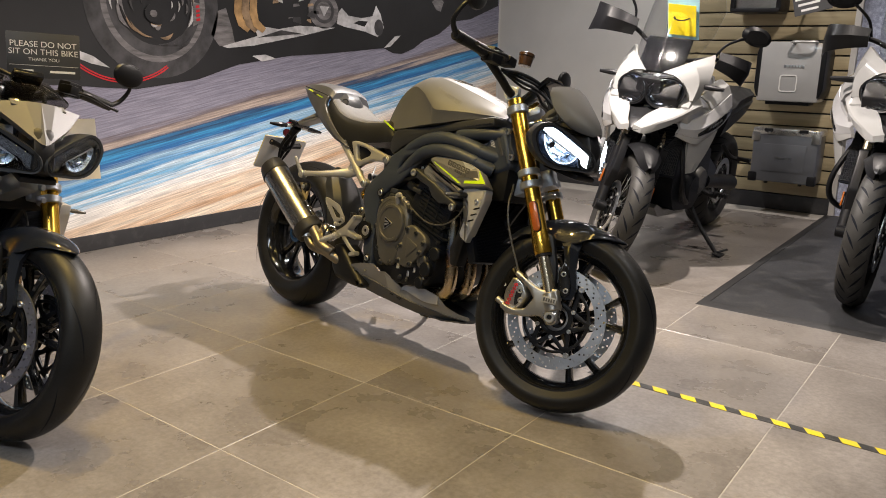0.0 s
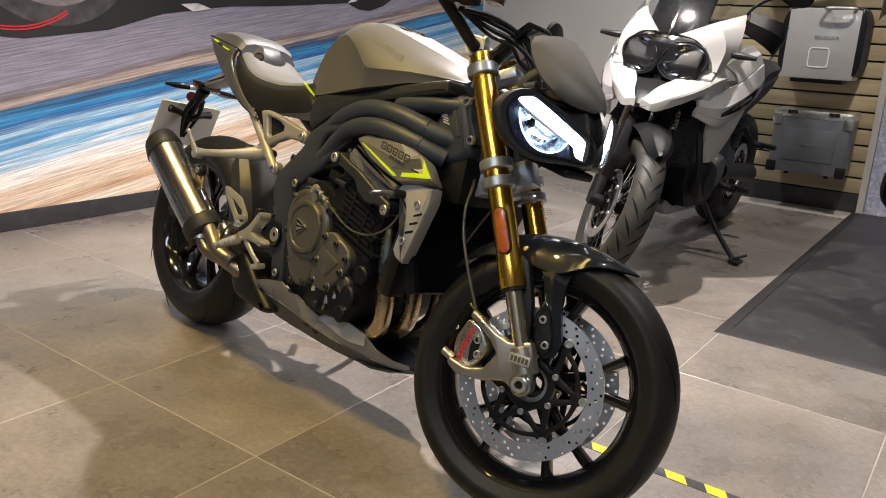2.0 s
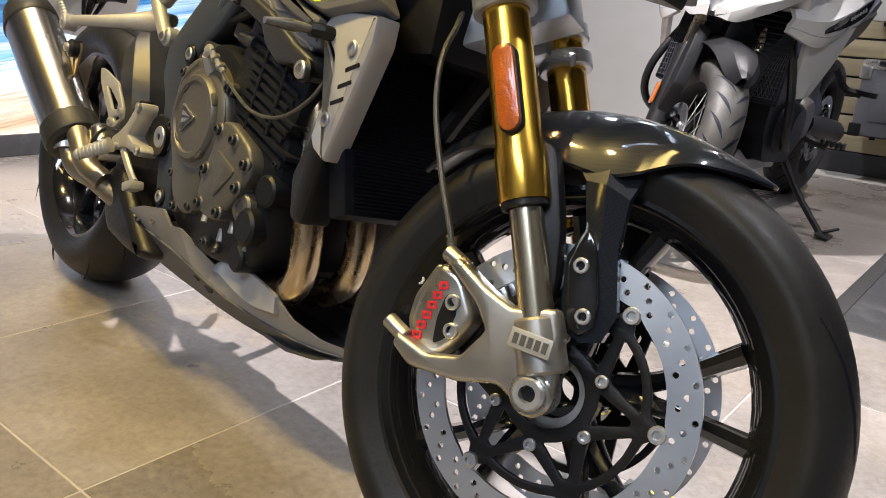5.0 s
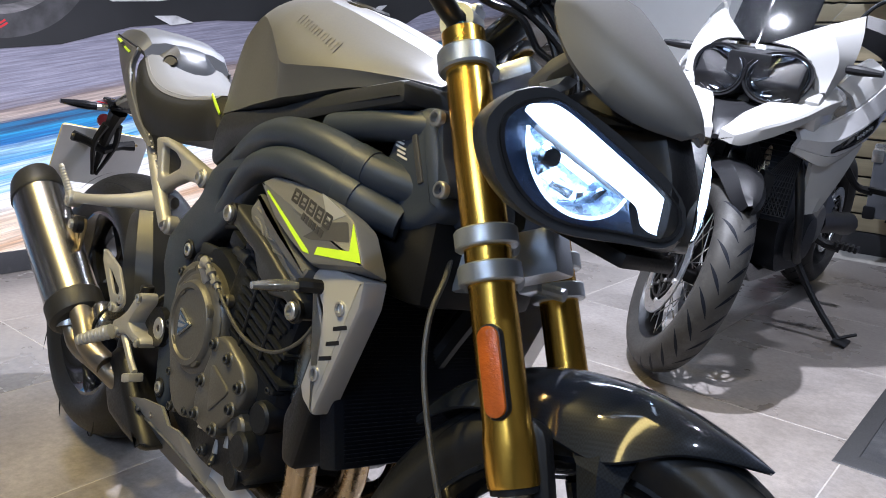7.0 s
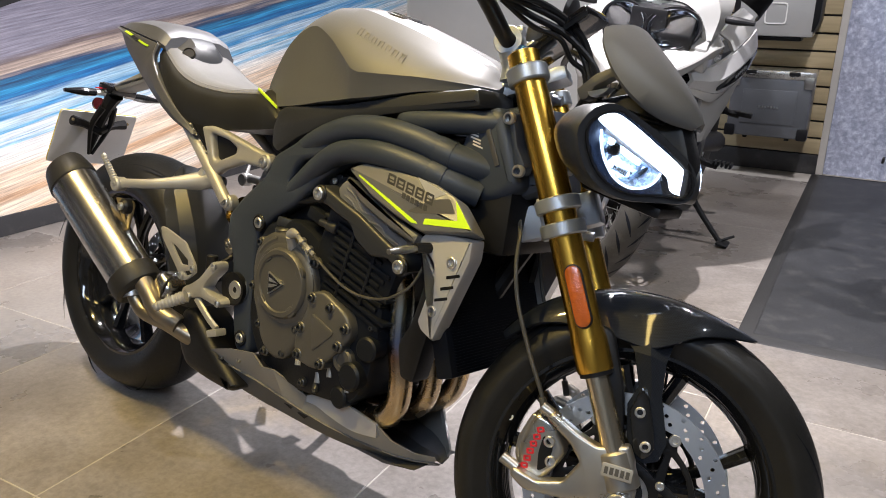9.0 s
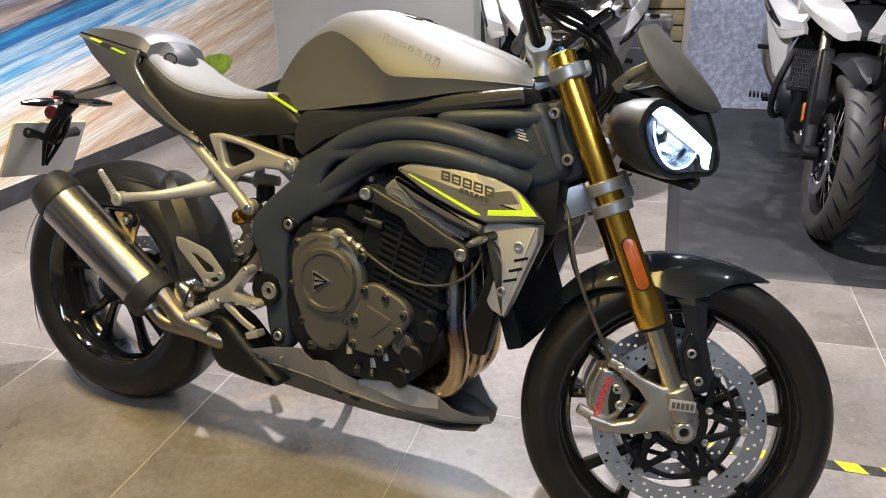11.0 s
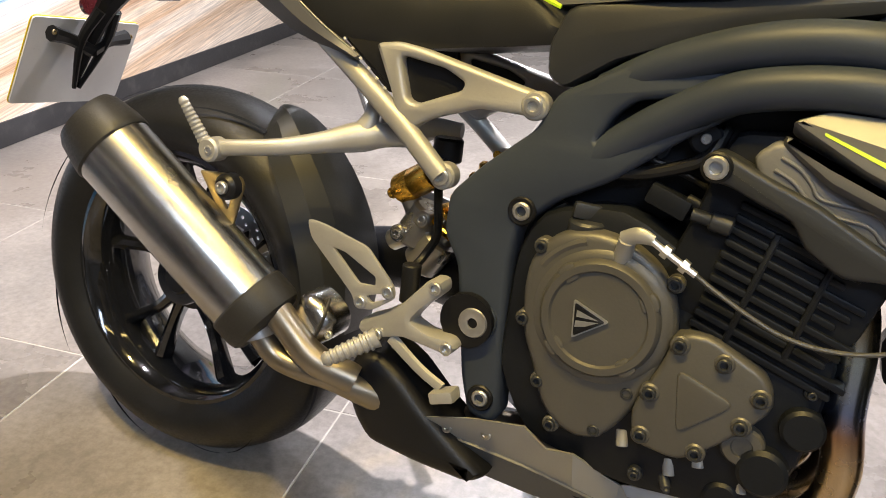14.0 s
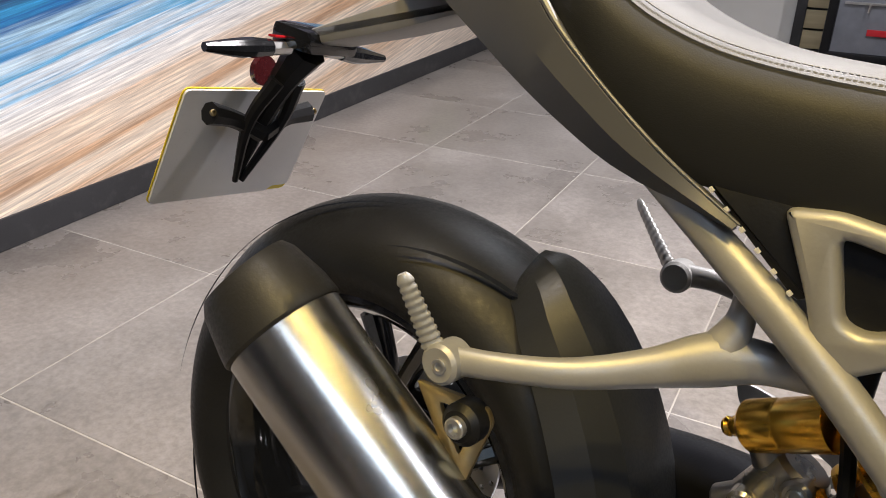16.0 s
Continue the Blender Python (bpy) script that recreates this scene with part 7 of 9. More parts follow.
def exhaust(bike):
    hd = None
    for k, y in enumerate((-0.088, 0.0, 0.088)):
        bm = B()
        tube(bm, [(0.930, y * 1.08, 0.572), (0.962, y * 1.12, 0.552), (0.976, y * 1.14, 0.500), (0.982, y * 1.12, 0.420), (0.994, y * 1.08, 0.350), (0.984, y * 1.0, 0.295), (0.945, y * 0.86, 0.262), (0.86, y * 0.58, 0.241), (0.77, y * 0.3, 0.233)], 0.0225, 20, 56)
        if hd is None:
            hd = part("exhaust_header", bm, M_HEAT, bike, "heat-tinted steel exhaust headers")
        else:
            part("header_pipe", bm, M_HEAT, hd)


def silencer(bike):
    a, b = Vector((0.231, -0.179, 0.387)), Vector((0.016, -0.213, 0.566))
    d = b - a
    L = d.length
    mm = axes(a, d) @ Matrix.Diagonal((0.92, 1.01, 1, 1))
    bm = B()
    lathe(bm, [(0.0545, 0), (0.0565, 0.002), (0.0575, L * 0.5), (0.0570, L - 0.002), (0.0545, L)], mm, 64)
    can = part("silencer", bm, M_STEEL, bike, "brushed steel silencer with matt black ends")
    bm = B()
    lathe(bm, [(0.0580, 0.003), (0.0600, 0.0), (0.0600, -0.030), (0.0570, -0.040), (0.048, -0.046), (0.030, -0.048), (0.0, -0.048)], mm, 48)
    part("front_cap", bm, M_CAP, can, "matt black silencer cap", sharp=28)
    bm = B()
    lathe(bm, [(0.0580, L - 0.003), (0.0600, L), (0.0585, L + 0.022), (0.0510, L + 0.056), (0.0450, L + 0.066), (0.0400, L + 0.067), (0.0370, L + 0.060), (0.034, L + 0.03), (0.0, L + 0.03)], mm, 48)
    for v in bm.verts:
        q = mm.inverted() @ v.co
        if q.z > L + 0.02:
            q.z -= (q.x + 0.05) * 0.12
            v.co = mm @ q
    part("end_cap", bm, M_CAP, can, "matt black silencer tip", sharp=40)
    bm = B()
    plate(bm, [soft([(0.135, 0.553), (0.175, 0.556), (0.205, 0.556), (0.212, 0.545), (0.194, 0.478), (0.184, 0.484)], 0.004), soft([(0.160, 0.543), (0.196, 0.546), (0.186, 0.505)], 0.004)], 0.005, Matrix.Translation((0, -0.172, 0)) @ SIDE, 0.001)
    part("silencer_bracket", bm, M_BRONZE, can, "triangular bronze bracket")


def belly(bike):
    """Belly pan: two pressed sides that run together into a pointed spoiler, and the black collector shield."""
    rows = [(0.490, 0.145, 0.277, 0.140, 0.268, 0.120, 0.250), (0.530, 0.149, 0.290, 0.134, 0.262, 0.108, 0.222), (0.570, 0.150, 0.302, 0.128, 0.256, 0.100, 0.199), (0.640, 0.148, 0.313, 0.120, 0.246, 0.092, 0.189), (0.672, 0.147, 0.292, 0.117, 0.240, 0.088, 0.186), (0.706, 0.146, 0.296, 0.112, 0.232, 0.084, 0.182),
            (0.762, 0.100, 0.249, 0.108, 0.222, 0.078, 0.176), (0.795, 0.106, 0.264, 0.106, 0.218, 0.073, 0.173), (0.825, 0.110, 0.274, 0.104, 0.214, 0.068, 0.170), (0.900, 0.109, 0.268, 0.096, 0.208, 0.058, 0.168), (0.960, 0.106, 0.257, 0.082, 0.203, 0.044, 0.170), (0.985, 0.090, 0.232, 0.072, 0.200, 0.036, 0.173), (1.020, 0.058, 0.212, 0.050, 0.196, 0.022, 0.177), (1.046, 0.030, 0.206, 0.024, 0.194, 0.006, 0.182)]
    pan = None
    for s in (-1, 1):
        upper, lower = [], []
        for x, yt, zt, yc, zc, yb, zb in rows:
            upper.append([Vector((x, s * y, z)) for y, z in ((yt - 0.006, zt - 0.001), (yt, zt), (yc, zc), (yc - 0.005, zc), (yt - 0.012, zt - 0.010))])
            lower.append([Vector((x, s * y, z)) for y, z in ((yc - 0.001, zc), (yc + 0.002, zc - 0.003), (yb, zb), (max(0.0, yb - 0.006), zb + 0.002))])
        bm = B()
        skin(bm, upper)
        ob = part("belly_pan", bm, M_PAN, bike, "silver and graphite belly pan", sharp=18)
        pan = pan or ob
        bm = B()
        skin(bm, lower)
        part("pan_lower", bm, M_TANK, ob, "graphite lower edge", sharp=18)
        # bright facet beside the header pipes
        bm = B()
        rim = [(0.765, 0.102, 0.2515), (0.795, 0.108, 0.267), (0.825, 0.112, 0.277), (0.860, 0.112, 0.275), (0.900, 0.111, 0.271), (0.960, 0.108, 0.260)]
        foot = [(0.775, 0.109, 0.244), (0.805, 0.112, 0.246), (0.835, 0.113, 0.240), (0.870, 0.112, 0.233), (0.910, 0.109, 0.228), (0.960, 0.102, 0.232)]
        skin(bm, [[Vector((a[0], s * a[1], a[2])), Vector((b[0], s * (b[1] + 0.002), b[2])), Vector((b[0], s * (b[1] - 0.006), b[2])), Vector((a[0], s * (a[1] - 0.006), a[2]))] for a, b in zip(catmull(rim, 16), catmull(foot, 16))])
        part("pan_facet", bm, M_COVER, ob, "bright silver facet")
        for x, y, z in ((0.722, 0.1045, 0.217), (0.762, 0.1025, 0.209)):
            bm = B()
            prism(bm, soft([(x - 0.016, z), (x - 0.004, z + 0.008), (x + 0.016, z + 0.003), (x + 0.006, z - 0.006)], 0.001), s * (y - 0.02), s * (y + 0.002), 0.0)
            part("pan_slot", bm, M_BLACK, ob)
        for x, z in ((0.535, 0.272), (0.590, 0.280)):
            bm = B()
            bolt(bm, (x, s * 0.138, z), (0, s, 0.3), 0.007, 0.003)
            part("pan_screw", bm, M_TITAN, ob)
    bm = B()
    prism(bm, soft([(0.62, 0.188), (0.80, 0.176), (0.96, 0.172), (1.035, 0.186), (0.96, 0.178), (0.80, 0.183)], 0.001), 0.07, -0.07)
    part("pan_floor", bm, M_GREY, pan)
    bm = B()
    prism(bm, soft([(0.372, 0.300), (0.392, 0.345), (0.42, 0.352), (0.462, 0.330), (0.505, 0.290), (0.560, 0.250), (0.602, 0.222), (0.575, 0.203), (0.50, 0.206), (0.42, 0.216), (0.395, 0.245)], 0.012), -0.06, -0.152, 0.022, segments=3)
    part("exhaust_shield", bm, M_BLACK, bike, "black exhaust collector shield", sharp=50)


def rear(bike):
    c, R, W, drop = (-0.016, 0.020, 0.326), 0.321, 0.193, 0.075
    wheel = make_wheel(bike, "rear_wheel", c, R, W, 0.152, drop, None, 5, "gloss black cast rear wheel")
    for k in range(8):
        for s in (-1, 1):
            bm = B()
            a = 2 * math.pi * (k + (0.5 if s > 0 else 0)) / 8
            groove(bm, c, R, drop, W, a, a + 0.7, s * 0.015, s * 0.075, 0.0026)
            part("tread_groove", bm, M_NET, wheel)
    bm = B()
    lathe(bm, [(0.0, 0.075), (0.022, 0.075), (0.026, 0.07), (0.030, 0.045), (0.060, 0.04), (0.062, 0.02)], axes(c, (0, -1, 0)), 32)
    part("axle_cap", bm, M_BLACK, wheel)
    brake_disc(wheel, c, 0.085, 0.075, 0.11, 16)
    # single-sided swingarm on the far side
    bm = B()
    tube(bm, [(0.53, 0.02, 0.424), (0.42, 0.08, 0.415), (0.30, 0.128, 0.40), (0.15, 0.142, 0.365), (-0.02, 0.135, 0.318)], [0.055, 0.058, 0.052, 0.055, 0.075], 14, 30, 0.8)
    rod(bm, (0.54, -0.135, 0.424), (0.54, 0.135, 0.424), 0.036, n=20)
    rod(bm, (-0.022, 0.08, 0.316), (-0.022, 0.165, 0.316), 0.075, n=32, edge=0.006)
    part("swingarm", bm, M_BLACK, bike, "black single-sided swingarm")
    bm = B()
    rings = []
    for a, r, w in catmull([(1.10, 0.352, 0.014), (1.06, 0.360, 0.034), (1.0, 0.362, 0.050), (0.88, 0.358, 0.074), (0.6, 0.348, 0.092), (0.3, 0.340, 0.095), (0.08, 0.332, 0.085), (-0.05, 0.328, 0.07)], 22):
        rows = [(0, 0.0), (w * 0.55, -0.004), (w * 0.86, -0.022), (w, -0.055), (w - 0.004, -0.055), (w * 0.84, -0.026), (w * 0.52, -0.009), (0, -0.005)]
        pts = rows + [(-y, q) for y, q in rows[-2:0:-1]]
        rings.append([Vector((c[0] + (r + q) * math.cos(a), y, c[2] + (r + q) * math.sin(a))) for y, q in pts])
    skin(bm, rings)
    part("hugger", bm, M_POD, bike, "satin charcoal rear wheel hugger", sharp=22)
    # shock absorber
    p0, p1 = Vector((0.415, 0.004, 0.455)), Vector((0.520, 0.0, 0.600))
    d = p1 - p0
    bm = B()
    rod(bm, p0, p1, 0.016, n=16)
    rod(bm, p0 - d * 0.12, p0 + d * 0.2, 0.030, n=18, edge=0.004)
    shock = part("rear_shock", bm, M_TITAN, bike, "rear shock absorber with gold spring and reservoir")
    bm = B()
    dn = d.normalized()
    u = dn.cross(Vector((0, 1, 0))).normalized()
    v = dn.cross(u)
    tube(bm, [p0 + d * (0.3 + 0.72 * t / 72) + (u * math.cos(t * 0.52) + v * math.sin(t * 0.52)) * 0.029 for t in range(73)], 0.0062, 8, 220)
    part("spring", bm, M_GOLD, shock, "gold coil spring")
    q0, q1 = Vector((0.362, -0.004, 0.546)), Vector((0.422, -0.026, 0.582))
    qd = (q1 - q0).normalized()
    bm = B()
    lathe(bm, [(0.0, 0.0), (0.019, 0.0), (0.0225, 0.004), (0.0225, 0.03), (0.0215, 0.032), (0.0215, 0.036), (0.0225, 0.038), (0.0225, 0.078), (0.0, 0.08)], axes(q0, qd), 30)
    part("reservoir", bm, M_GOLD, shock, "gold anodised reservoir")
    bm = B()
    lathe(bm, [(0.0, 0.0), (0.008, 0.0), (0.009, 0.003), (0.007, 0.006), (0.009, 0.009), (0.009, 0.014), (0.006, 0.016), (0.006, 0.03)], axes(q0 - qd * 0.022, qd), 12)
    part("adjuster", bm, M_GOLD, shock)
    bm = B()
    tube(bm, [(0.372, -0.006, 0.548), (0.384, 0.002, 0.525), (0.394, 0.006, 0.500)], [0.015, 0.016, 0.018], 14, 10)
    part("shock_neck", bm, M_TITAN, shock)
    bm = B()
    block(bm, pose(0.398, 0.008, 0.502, 0, 25, 10), 0.046, 0.05, 0.056, 0.012)
    rod(bm, (0.384, 0.004, 0.470), (0.412, 0.004, 0.528), 0.030, 0.027, 22, 0.005)
    rod(bm, (0.352, 0.0, 0.464), (0.392, 0.0, 0.490), 0.016, 0.018, 16, 0.003)
    part("shock_body", bm, M_TITAN, shock)
    for x, z in ((0.388, 0.492), (0.425, 0.520)):
        bm = B()
        rod(bm, (x - 0.012, 0.0, z - 0.006), (x - 0.012, -0.030, z - 0.006), 0.013, n=18, edge=0.003)
        bolt(bm, (x - 0.012, -0.030, z - 0.006), (0, -1, 0), 0.007, 0.003)
        part("shock_bolt", bm, M_TITAN, shock)
    bm = B()
    rod(bm, (0.420, 0.020, 0.594), (0.420, 0.020, 0.630), 0.022, n=20, edge=0.003)
    part("brake_fluid_pot", bm, M_BLACK, bike, "black rear brake fluid pot")
    bm = B()
    tube(bm, [(0.424, 0.012, 0.600), (0.434, -0.030, 0.588), (0.445, -0.050, 0.550), (0.450, -0.052, 0.504), (0.435, -0.055, 0.470), (0.430, -0.090, 0.445), (0.455, -0.105, 0.420)], 0.0062, 8, 30)
    part("rear_hose", bm, M_BLACK, bike)
    bm = B()
    rod(bm, (0.452, -0.125, 0.478), (0.452, -0.125, 0.425), 0.013, n=14, edge=0.002)
    part("rear_master_cylinder", bm, M_BLACK, bike)
    bm = B()
    tube(bm, [(0.60, 0.13, 0.27), (0.57, 0.22, 0.16), (0.50, 0.33, 0.085)], [0.012, 0.011, 0.010], 10, 10)
    block(bm, pose(0.495, 0.335, 0.074, 12, 0, 10), 0.06, 0.03, 0.008, 0.003)
    part("side_stand", bm, M_BLACK, bike, "black side stand, down")


def radiator(bike):
    mm = Matrix.Translation((1.085, 0, 0.52)) @ Matrix.Rotation(radians(-21), 4, "Y")
    bm = B()
    block(bm, mm @ Matrix.Translation((0, 0, 0.030)), 0.035, 0.34, 0.30, 0.006)
    rad = part("radiator", bm, M_NET, bike, "large black radiator")
    bm = B()
    for k in range(57):
        block(bm, mm @ Matrix.Translation((0.0185, 0, -0.1125 + 0.005 * k)), 0.002, 0.31, 0.0016)
    tagged(part("fin_pack", bm, M_NET, rad), kind="stuff")
    for s in (-1, 1):
        bm = B()
        prism(bm, soft([(1.046, 0.630), (1.062, 0.646), (1.085, 0.652), (1.160, 0.650), (1.160, 0.618), (1.106, 0.470), (1.078, 0.482), (1.068, 0.496), (1.088, 0.572), (1.082, 0.598), (1.058, 0.612)], 0.004), s * 0.160, s * 0.196, 0.007)
        cov = part("radiator_cover", bm, M_COVER, rad, "bright silver radiator side cover")
        bm = B()
        prism(bm, soft([(1.07, 0.62), (1.105, 0.62), (1.090, 0.50), (1.068, 0.381), (1.036, 0.383), (1.021, 0.440), (1.044, 0.484), (1.058, 0.54)], 0.01), s * 0.135, s * 0.182, 0.008)
        part("radiator_shroud", bm, M_BLACK, rad)
        for k in range(3):
            x, z = 1.118 - 0.009 * k, 0.585 - 0.021 * k
            bm = B()
            prism(bm, soft([(x, z), (x + 0.026, z + 0.009), (x + 0.027, z + 0.004), (x + 0.001, z - 0.005)], 0.001), s * 0.186, s * 0.1966, 0.0)
            part("cover_slot", bm, M_BLACK, rad)
        for x, z in ((1.125, 0.609), (1.098, 0.521)):
            bm = B()
            bolt(bm, (x, s * 0.195, z), (0, s, 0), 0.0095, 0.005)
            part("cover_screw", bm, M_BOLT, rad)
        bm = B()
        tube(bm, [(1.075, s * 0.188, 0.622), (1.07, s * 0.215, 0.622), (1.068, s * 0.228, 0.621)], 0.009, 8, 8)
        ind = part("front_indicator", bm, M_BLACK, bike, "slim LED indicator on a short stalk")
        bm = B()
        tube(bm, [(1.068, s * 0.226, 0.621), (1.064, s * 0.255, 0.619), (1.060, s * 0.288, 0.616)], [0.008, 0.0105, 0.006], 16, 14, 0.7)
        part("indicator_lens", bm, M_INDICATOR, ind, "smoked indicator lens")
    bm = B()
    tube(bm, [(1.16, 0.10, 0.70), (1.12, 0.05, 0.62), (1.06, 0.0, 0.46)], 0.018, 10, 16)
    block(bm, pose(1.09, 0, 0.68), 0.16, 0.22, 0.12, 0.02)
    part("airbox_front", bm, M_BLACK, bike)


BIKE_AT = pose(-0.8092, 0.4336, 0.002, -12, 0, -8.7)
bike = thing("motorcycle", "silver naked motorcycle with gold forks, headlamps lit, on its stand", "motorcycle", BIKE_AT)
front_end(bike, steer(18))
body(bike)


# ---- the other motorcycles ----
M_WING = surface("satin_silver_plastic", (0.42, 0.42, 0.43), 0.35, 0.2, 0.05, 5)


def wire_wheel(parent, name, c, radius, width, rim_r, m):
    ax = axes(c, (0, 1, 0))
    h = width * 0.36
    bm = B()
    lathe(bm, [(rim_r + 0.008, -h), (rim_r - 0.004, -h + 0.008), (rim_r - 0.018, -h * 0.3), (rim_r - 0.018, h * 0.3), (rim_r - 0.004, h - 0.008), (rim_r + 0.008, h), (rim_r - 0.008, h), (rim_r - 0.026, h * 0.3), (rim_r - 0.026, -h * 0.3), (rim_r - 0.008, -h)], ax, 56, True)
    wheel = part(name, bm, M_BLACK, parent, "black wire-spoked wheel with a chunky tyre", m)
    bm = B()
    lathe(bm, tyre_profile(radius, width, rim_r, width * 0.42), ax, 72, True)
    part("tyre", bm, M_RUBBERWORN, wheel, "grooved dual-purpose tyre", sharp=50)
    for k in range(26):
        for s in (-1, 1):
            bm = B()
            a = 2 * math.pi * (k + (0.5 if s > 0 else 0)) / 26
            groove(bm, c, radius, width * 0.42, width, a, a + 0.24, s * 0.004, s * width * 0.44, 0.0058)
            part("tread_groove", bm, M_NET, wheel)
    bm = B()
    lathe(bm, [(0.0, -0.045), (0.045, -0.045), (0.045, -0.03), (0.025, -0.025), (0.025, 0.025), (0.045, 0.03), (0.045, 0.045), (0.0, 0.045)], ax, 24)
    part("hub", bm, M_BLACK, wheel)
    for k in range(32):
        a = 2 * math.pi * k / 32
        s = -1 if k % 2 else 1
        b = a + (0.5 if (k // 2) % 2 else -0.5)
        bm = B()
        tube(bm, [(c[0] + 0.042 * math.cos(b), s * 0.034, c[2] + 0.042 * math.sin(b)), (c[0] + (rim_r - 0.02) * math.cos(a), s * 0.008, c[2] + (rim_r - 0.02) * math.sin(a))], 0.0018, 5)
        part("wire_spoke", bm, M_BOLT, wheel)
    for s in (-1, 1):
        brake_disc(wheel, c, s * 0.06, 0.118, 0.155, 18)
    return wheel


def pressed(a, b, bulge, back):
    """A pressed panel between two edges, bowed outwards and with a thickness."""
    bm = B()
    rings = []
    for p, q in zip(catmull([tuple(v) for v in a], 16), catmull([tuple(v) for v in b], 16)):
        p, q = Vector(p), Vector(q)
        mid = p * 0.5 + q * 0.5 + bulge
        rings.append([p, mid, q, q + back, mid + back, p + back])
    skin(bm, rings)
    return bm


def adventure_bike(m, label, turn, sign=False):
    """A tall white touring motorcycle; x runs ahead, y to its left, from the rear tyre's foot."""
    t = thing("motorcycle", label, "motorcycle", m)
    F = (1.55, 0.0, 0.325)
    foot = Vector((1.55 + 0.11, 0, 0))
    ax = Vector((-math.sin(radians(24)), 0, math.cos(radians(24))))
    st = Matrix.Translation(foot) @ Matrix.Rotation(radians(turn), 4, ax) @ Matrix.Translation(-foot)
    wire_wheel(t, "front_wheel", F, 0.325, 0.12, 0.241, st)
    wire_wheel(t, "rear_wheel", (0, 0, 0.325), 0.325, 0.16, 0.228, None)
    at = lambda z, y: Vector((F[0] - 0.02 - 0.445 * (z - F[2]), y, z))
    for s in (-1, 1):
        y = s * 0.105
        bm = B()
        rod(bm, at(0.30, y), at(0.62, y), 0.031, 0.034, 20, 0.004)
        rod(bm, (F[0], y * 0.7, F[2]), (F[0], y * 1.25, F[2]), 0.028, n=16, edge=0.003)
        leg = part("fork_leg", bm, M_BLACK, t, "black fork lower", st)
        bm = B()
        rod(bm, at(0.60, y), at(1.02, y), 0.022, n=18)
        part("fork_tube", bm, M_CHROME, leg, "bright fork tube")
        bm = B()
        prism(bm, soft([(F[0] - 0.17, F[2] - 0.03), (F[0] - 0.175, F[2] + 0.09), (F[0] - 0.12, F[2] + 0.12), (F[0] - 0.085, F[2] + 0.06), (F[0] - 0.10, F[2] - 0.02)], 0.012), s * 0.045, s * 0.10, 0.006)
        part("brake_caliper", bm, M_BLACK, leg)
        bm = B()
        block(bm, Matrix.Translation(at(0.46, s * 0.145)) @ pose(0, 0, 0, 0, -24, 0), 0.028, 0.008, 0.07, 0.003)
        part("amber_marker", bm, M_ORANGE, leg, "amber fork reflector")
    # mudguard
    rings = []
    for a, r, w in catmull([(2.9, 0.355, 0.080), (2.5, 0.372, 0.100), (2.1, 0.380, 0.106), (1.8, 0.375, 0.096), (1.5, 0.366, 0.080), (1.2, 0.354, 0.050), (1.05, 0.35, 0.015)], 18):
        rows = [(0, 0.012), (w * 0.6, 0.004), (w, -0.035), (w - 0.005, -0.038), (w * 0.55, 0.0), (0, 0.006)]
        pts = rows + [(-y, q) for y, q in rows[-2:0:-1]]
        rings.append([Vector((F[0] + (r + q) * math.cos(a), y, F[2] + (r + q) * math.sin(a))) for y, q in pts])
    bm = B()
    skin(bm, rings)
    part("front_mudguard", bm, M_BLACK, t, "black front mudguard", st, 40)
    for s in (-1, 1):
        bm = B()
        prism(bm, soft([(1.41, 0.70), (1.46, 0.70), (1.53, 0.52), (1.52, 0.42), (1.47, 0.42), (1.45, 0.55)], 0.01), s * 0.085, s * 0.125, 0.01)
        part("fork_shield", bm, M_BLACK, t, "", st)
    # beak: a white collar under the lamps with a dark inlay
    rows = [(1.28, 0.945, 0.872, 0.262, 0.236), (1.34, 0.925, 0.855, 0.240, 0.186), (1.40, 0.886, 0.825, 0.208, 0.100), (1.45, 0.856, 0.793, 0.168, 0.062), (1.49, 0.834, 0.768, 0.126, 0.044), (1.52, 0.806, 0.748, 0.086, 0.028), (1.537, 0.786, 0.747, 0.058, 0.012)]
    bm = B()
    shell(bm, rows, lambda x, zp, zb, w, wi: [(0, zp - 0.035), (wi * 0.97, zp - 0.035), (wi, zp), (w * 0.97, zp - (zp - zb) * 0.30), (w, zp - (zp - zb) * 0.42), (w * 0.92, zb), (w * 0.5, zb + 0.006), (0, zb + 0.006)], 26)
    beak = part("beak", bm, M_WHITE, t, "glossy white beak with a black inlay", sharp=24)
    bm = B()
    shell(bm, rows[2:], lambda x, zp, zb, w, wi: [(0, zp - 0.018), (wi * 0.6, zp - 0.020), (wi * 0.96, zp - 0.024), (wi * 0.96, zp - 0.0345), (0, zp - 0.0345)], 16)
    part("beak_inlay", bm, M_BLACK, beak, "black inlay", sharp=24)
    # twin lamps
    lens_at = lambda s: axes((1.395, s * 0.090, 0.956), (0.93, s * 0.26, 0.10)) @ Matrix.Rotation(s * 0.35, 4, 'Z') @ Matrix.Diagonal((0.98, 0.82, 1, 1))

    def lidded(b):
        """Flattens the upper half of a lamp."""
        for v in b.verts:
            if v.co.z > 0.956:
                v.co.z = 0.956 + (v.co.z - 0.956) * 0.84
        return b
    bm = B()
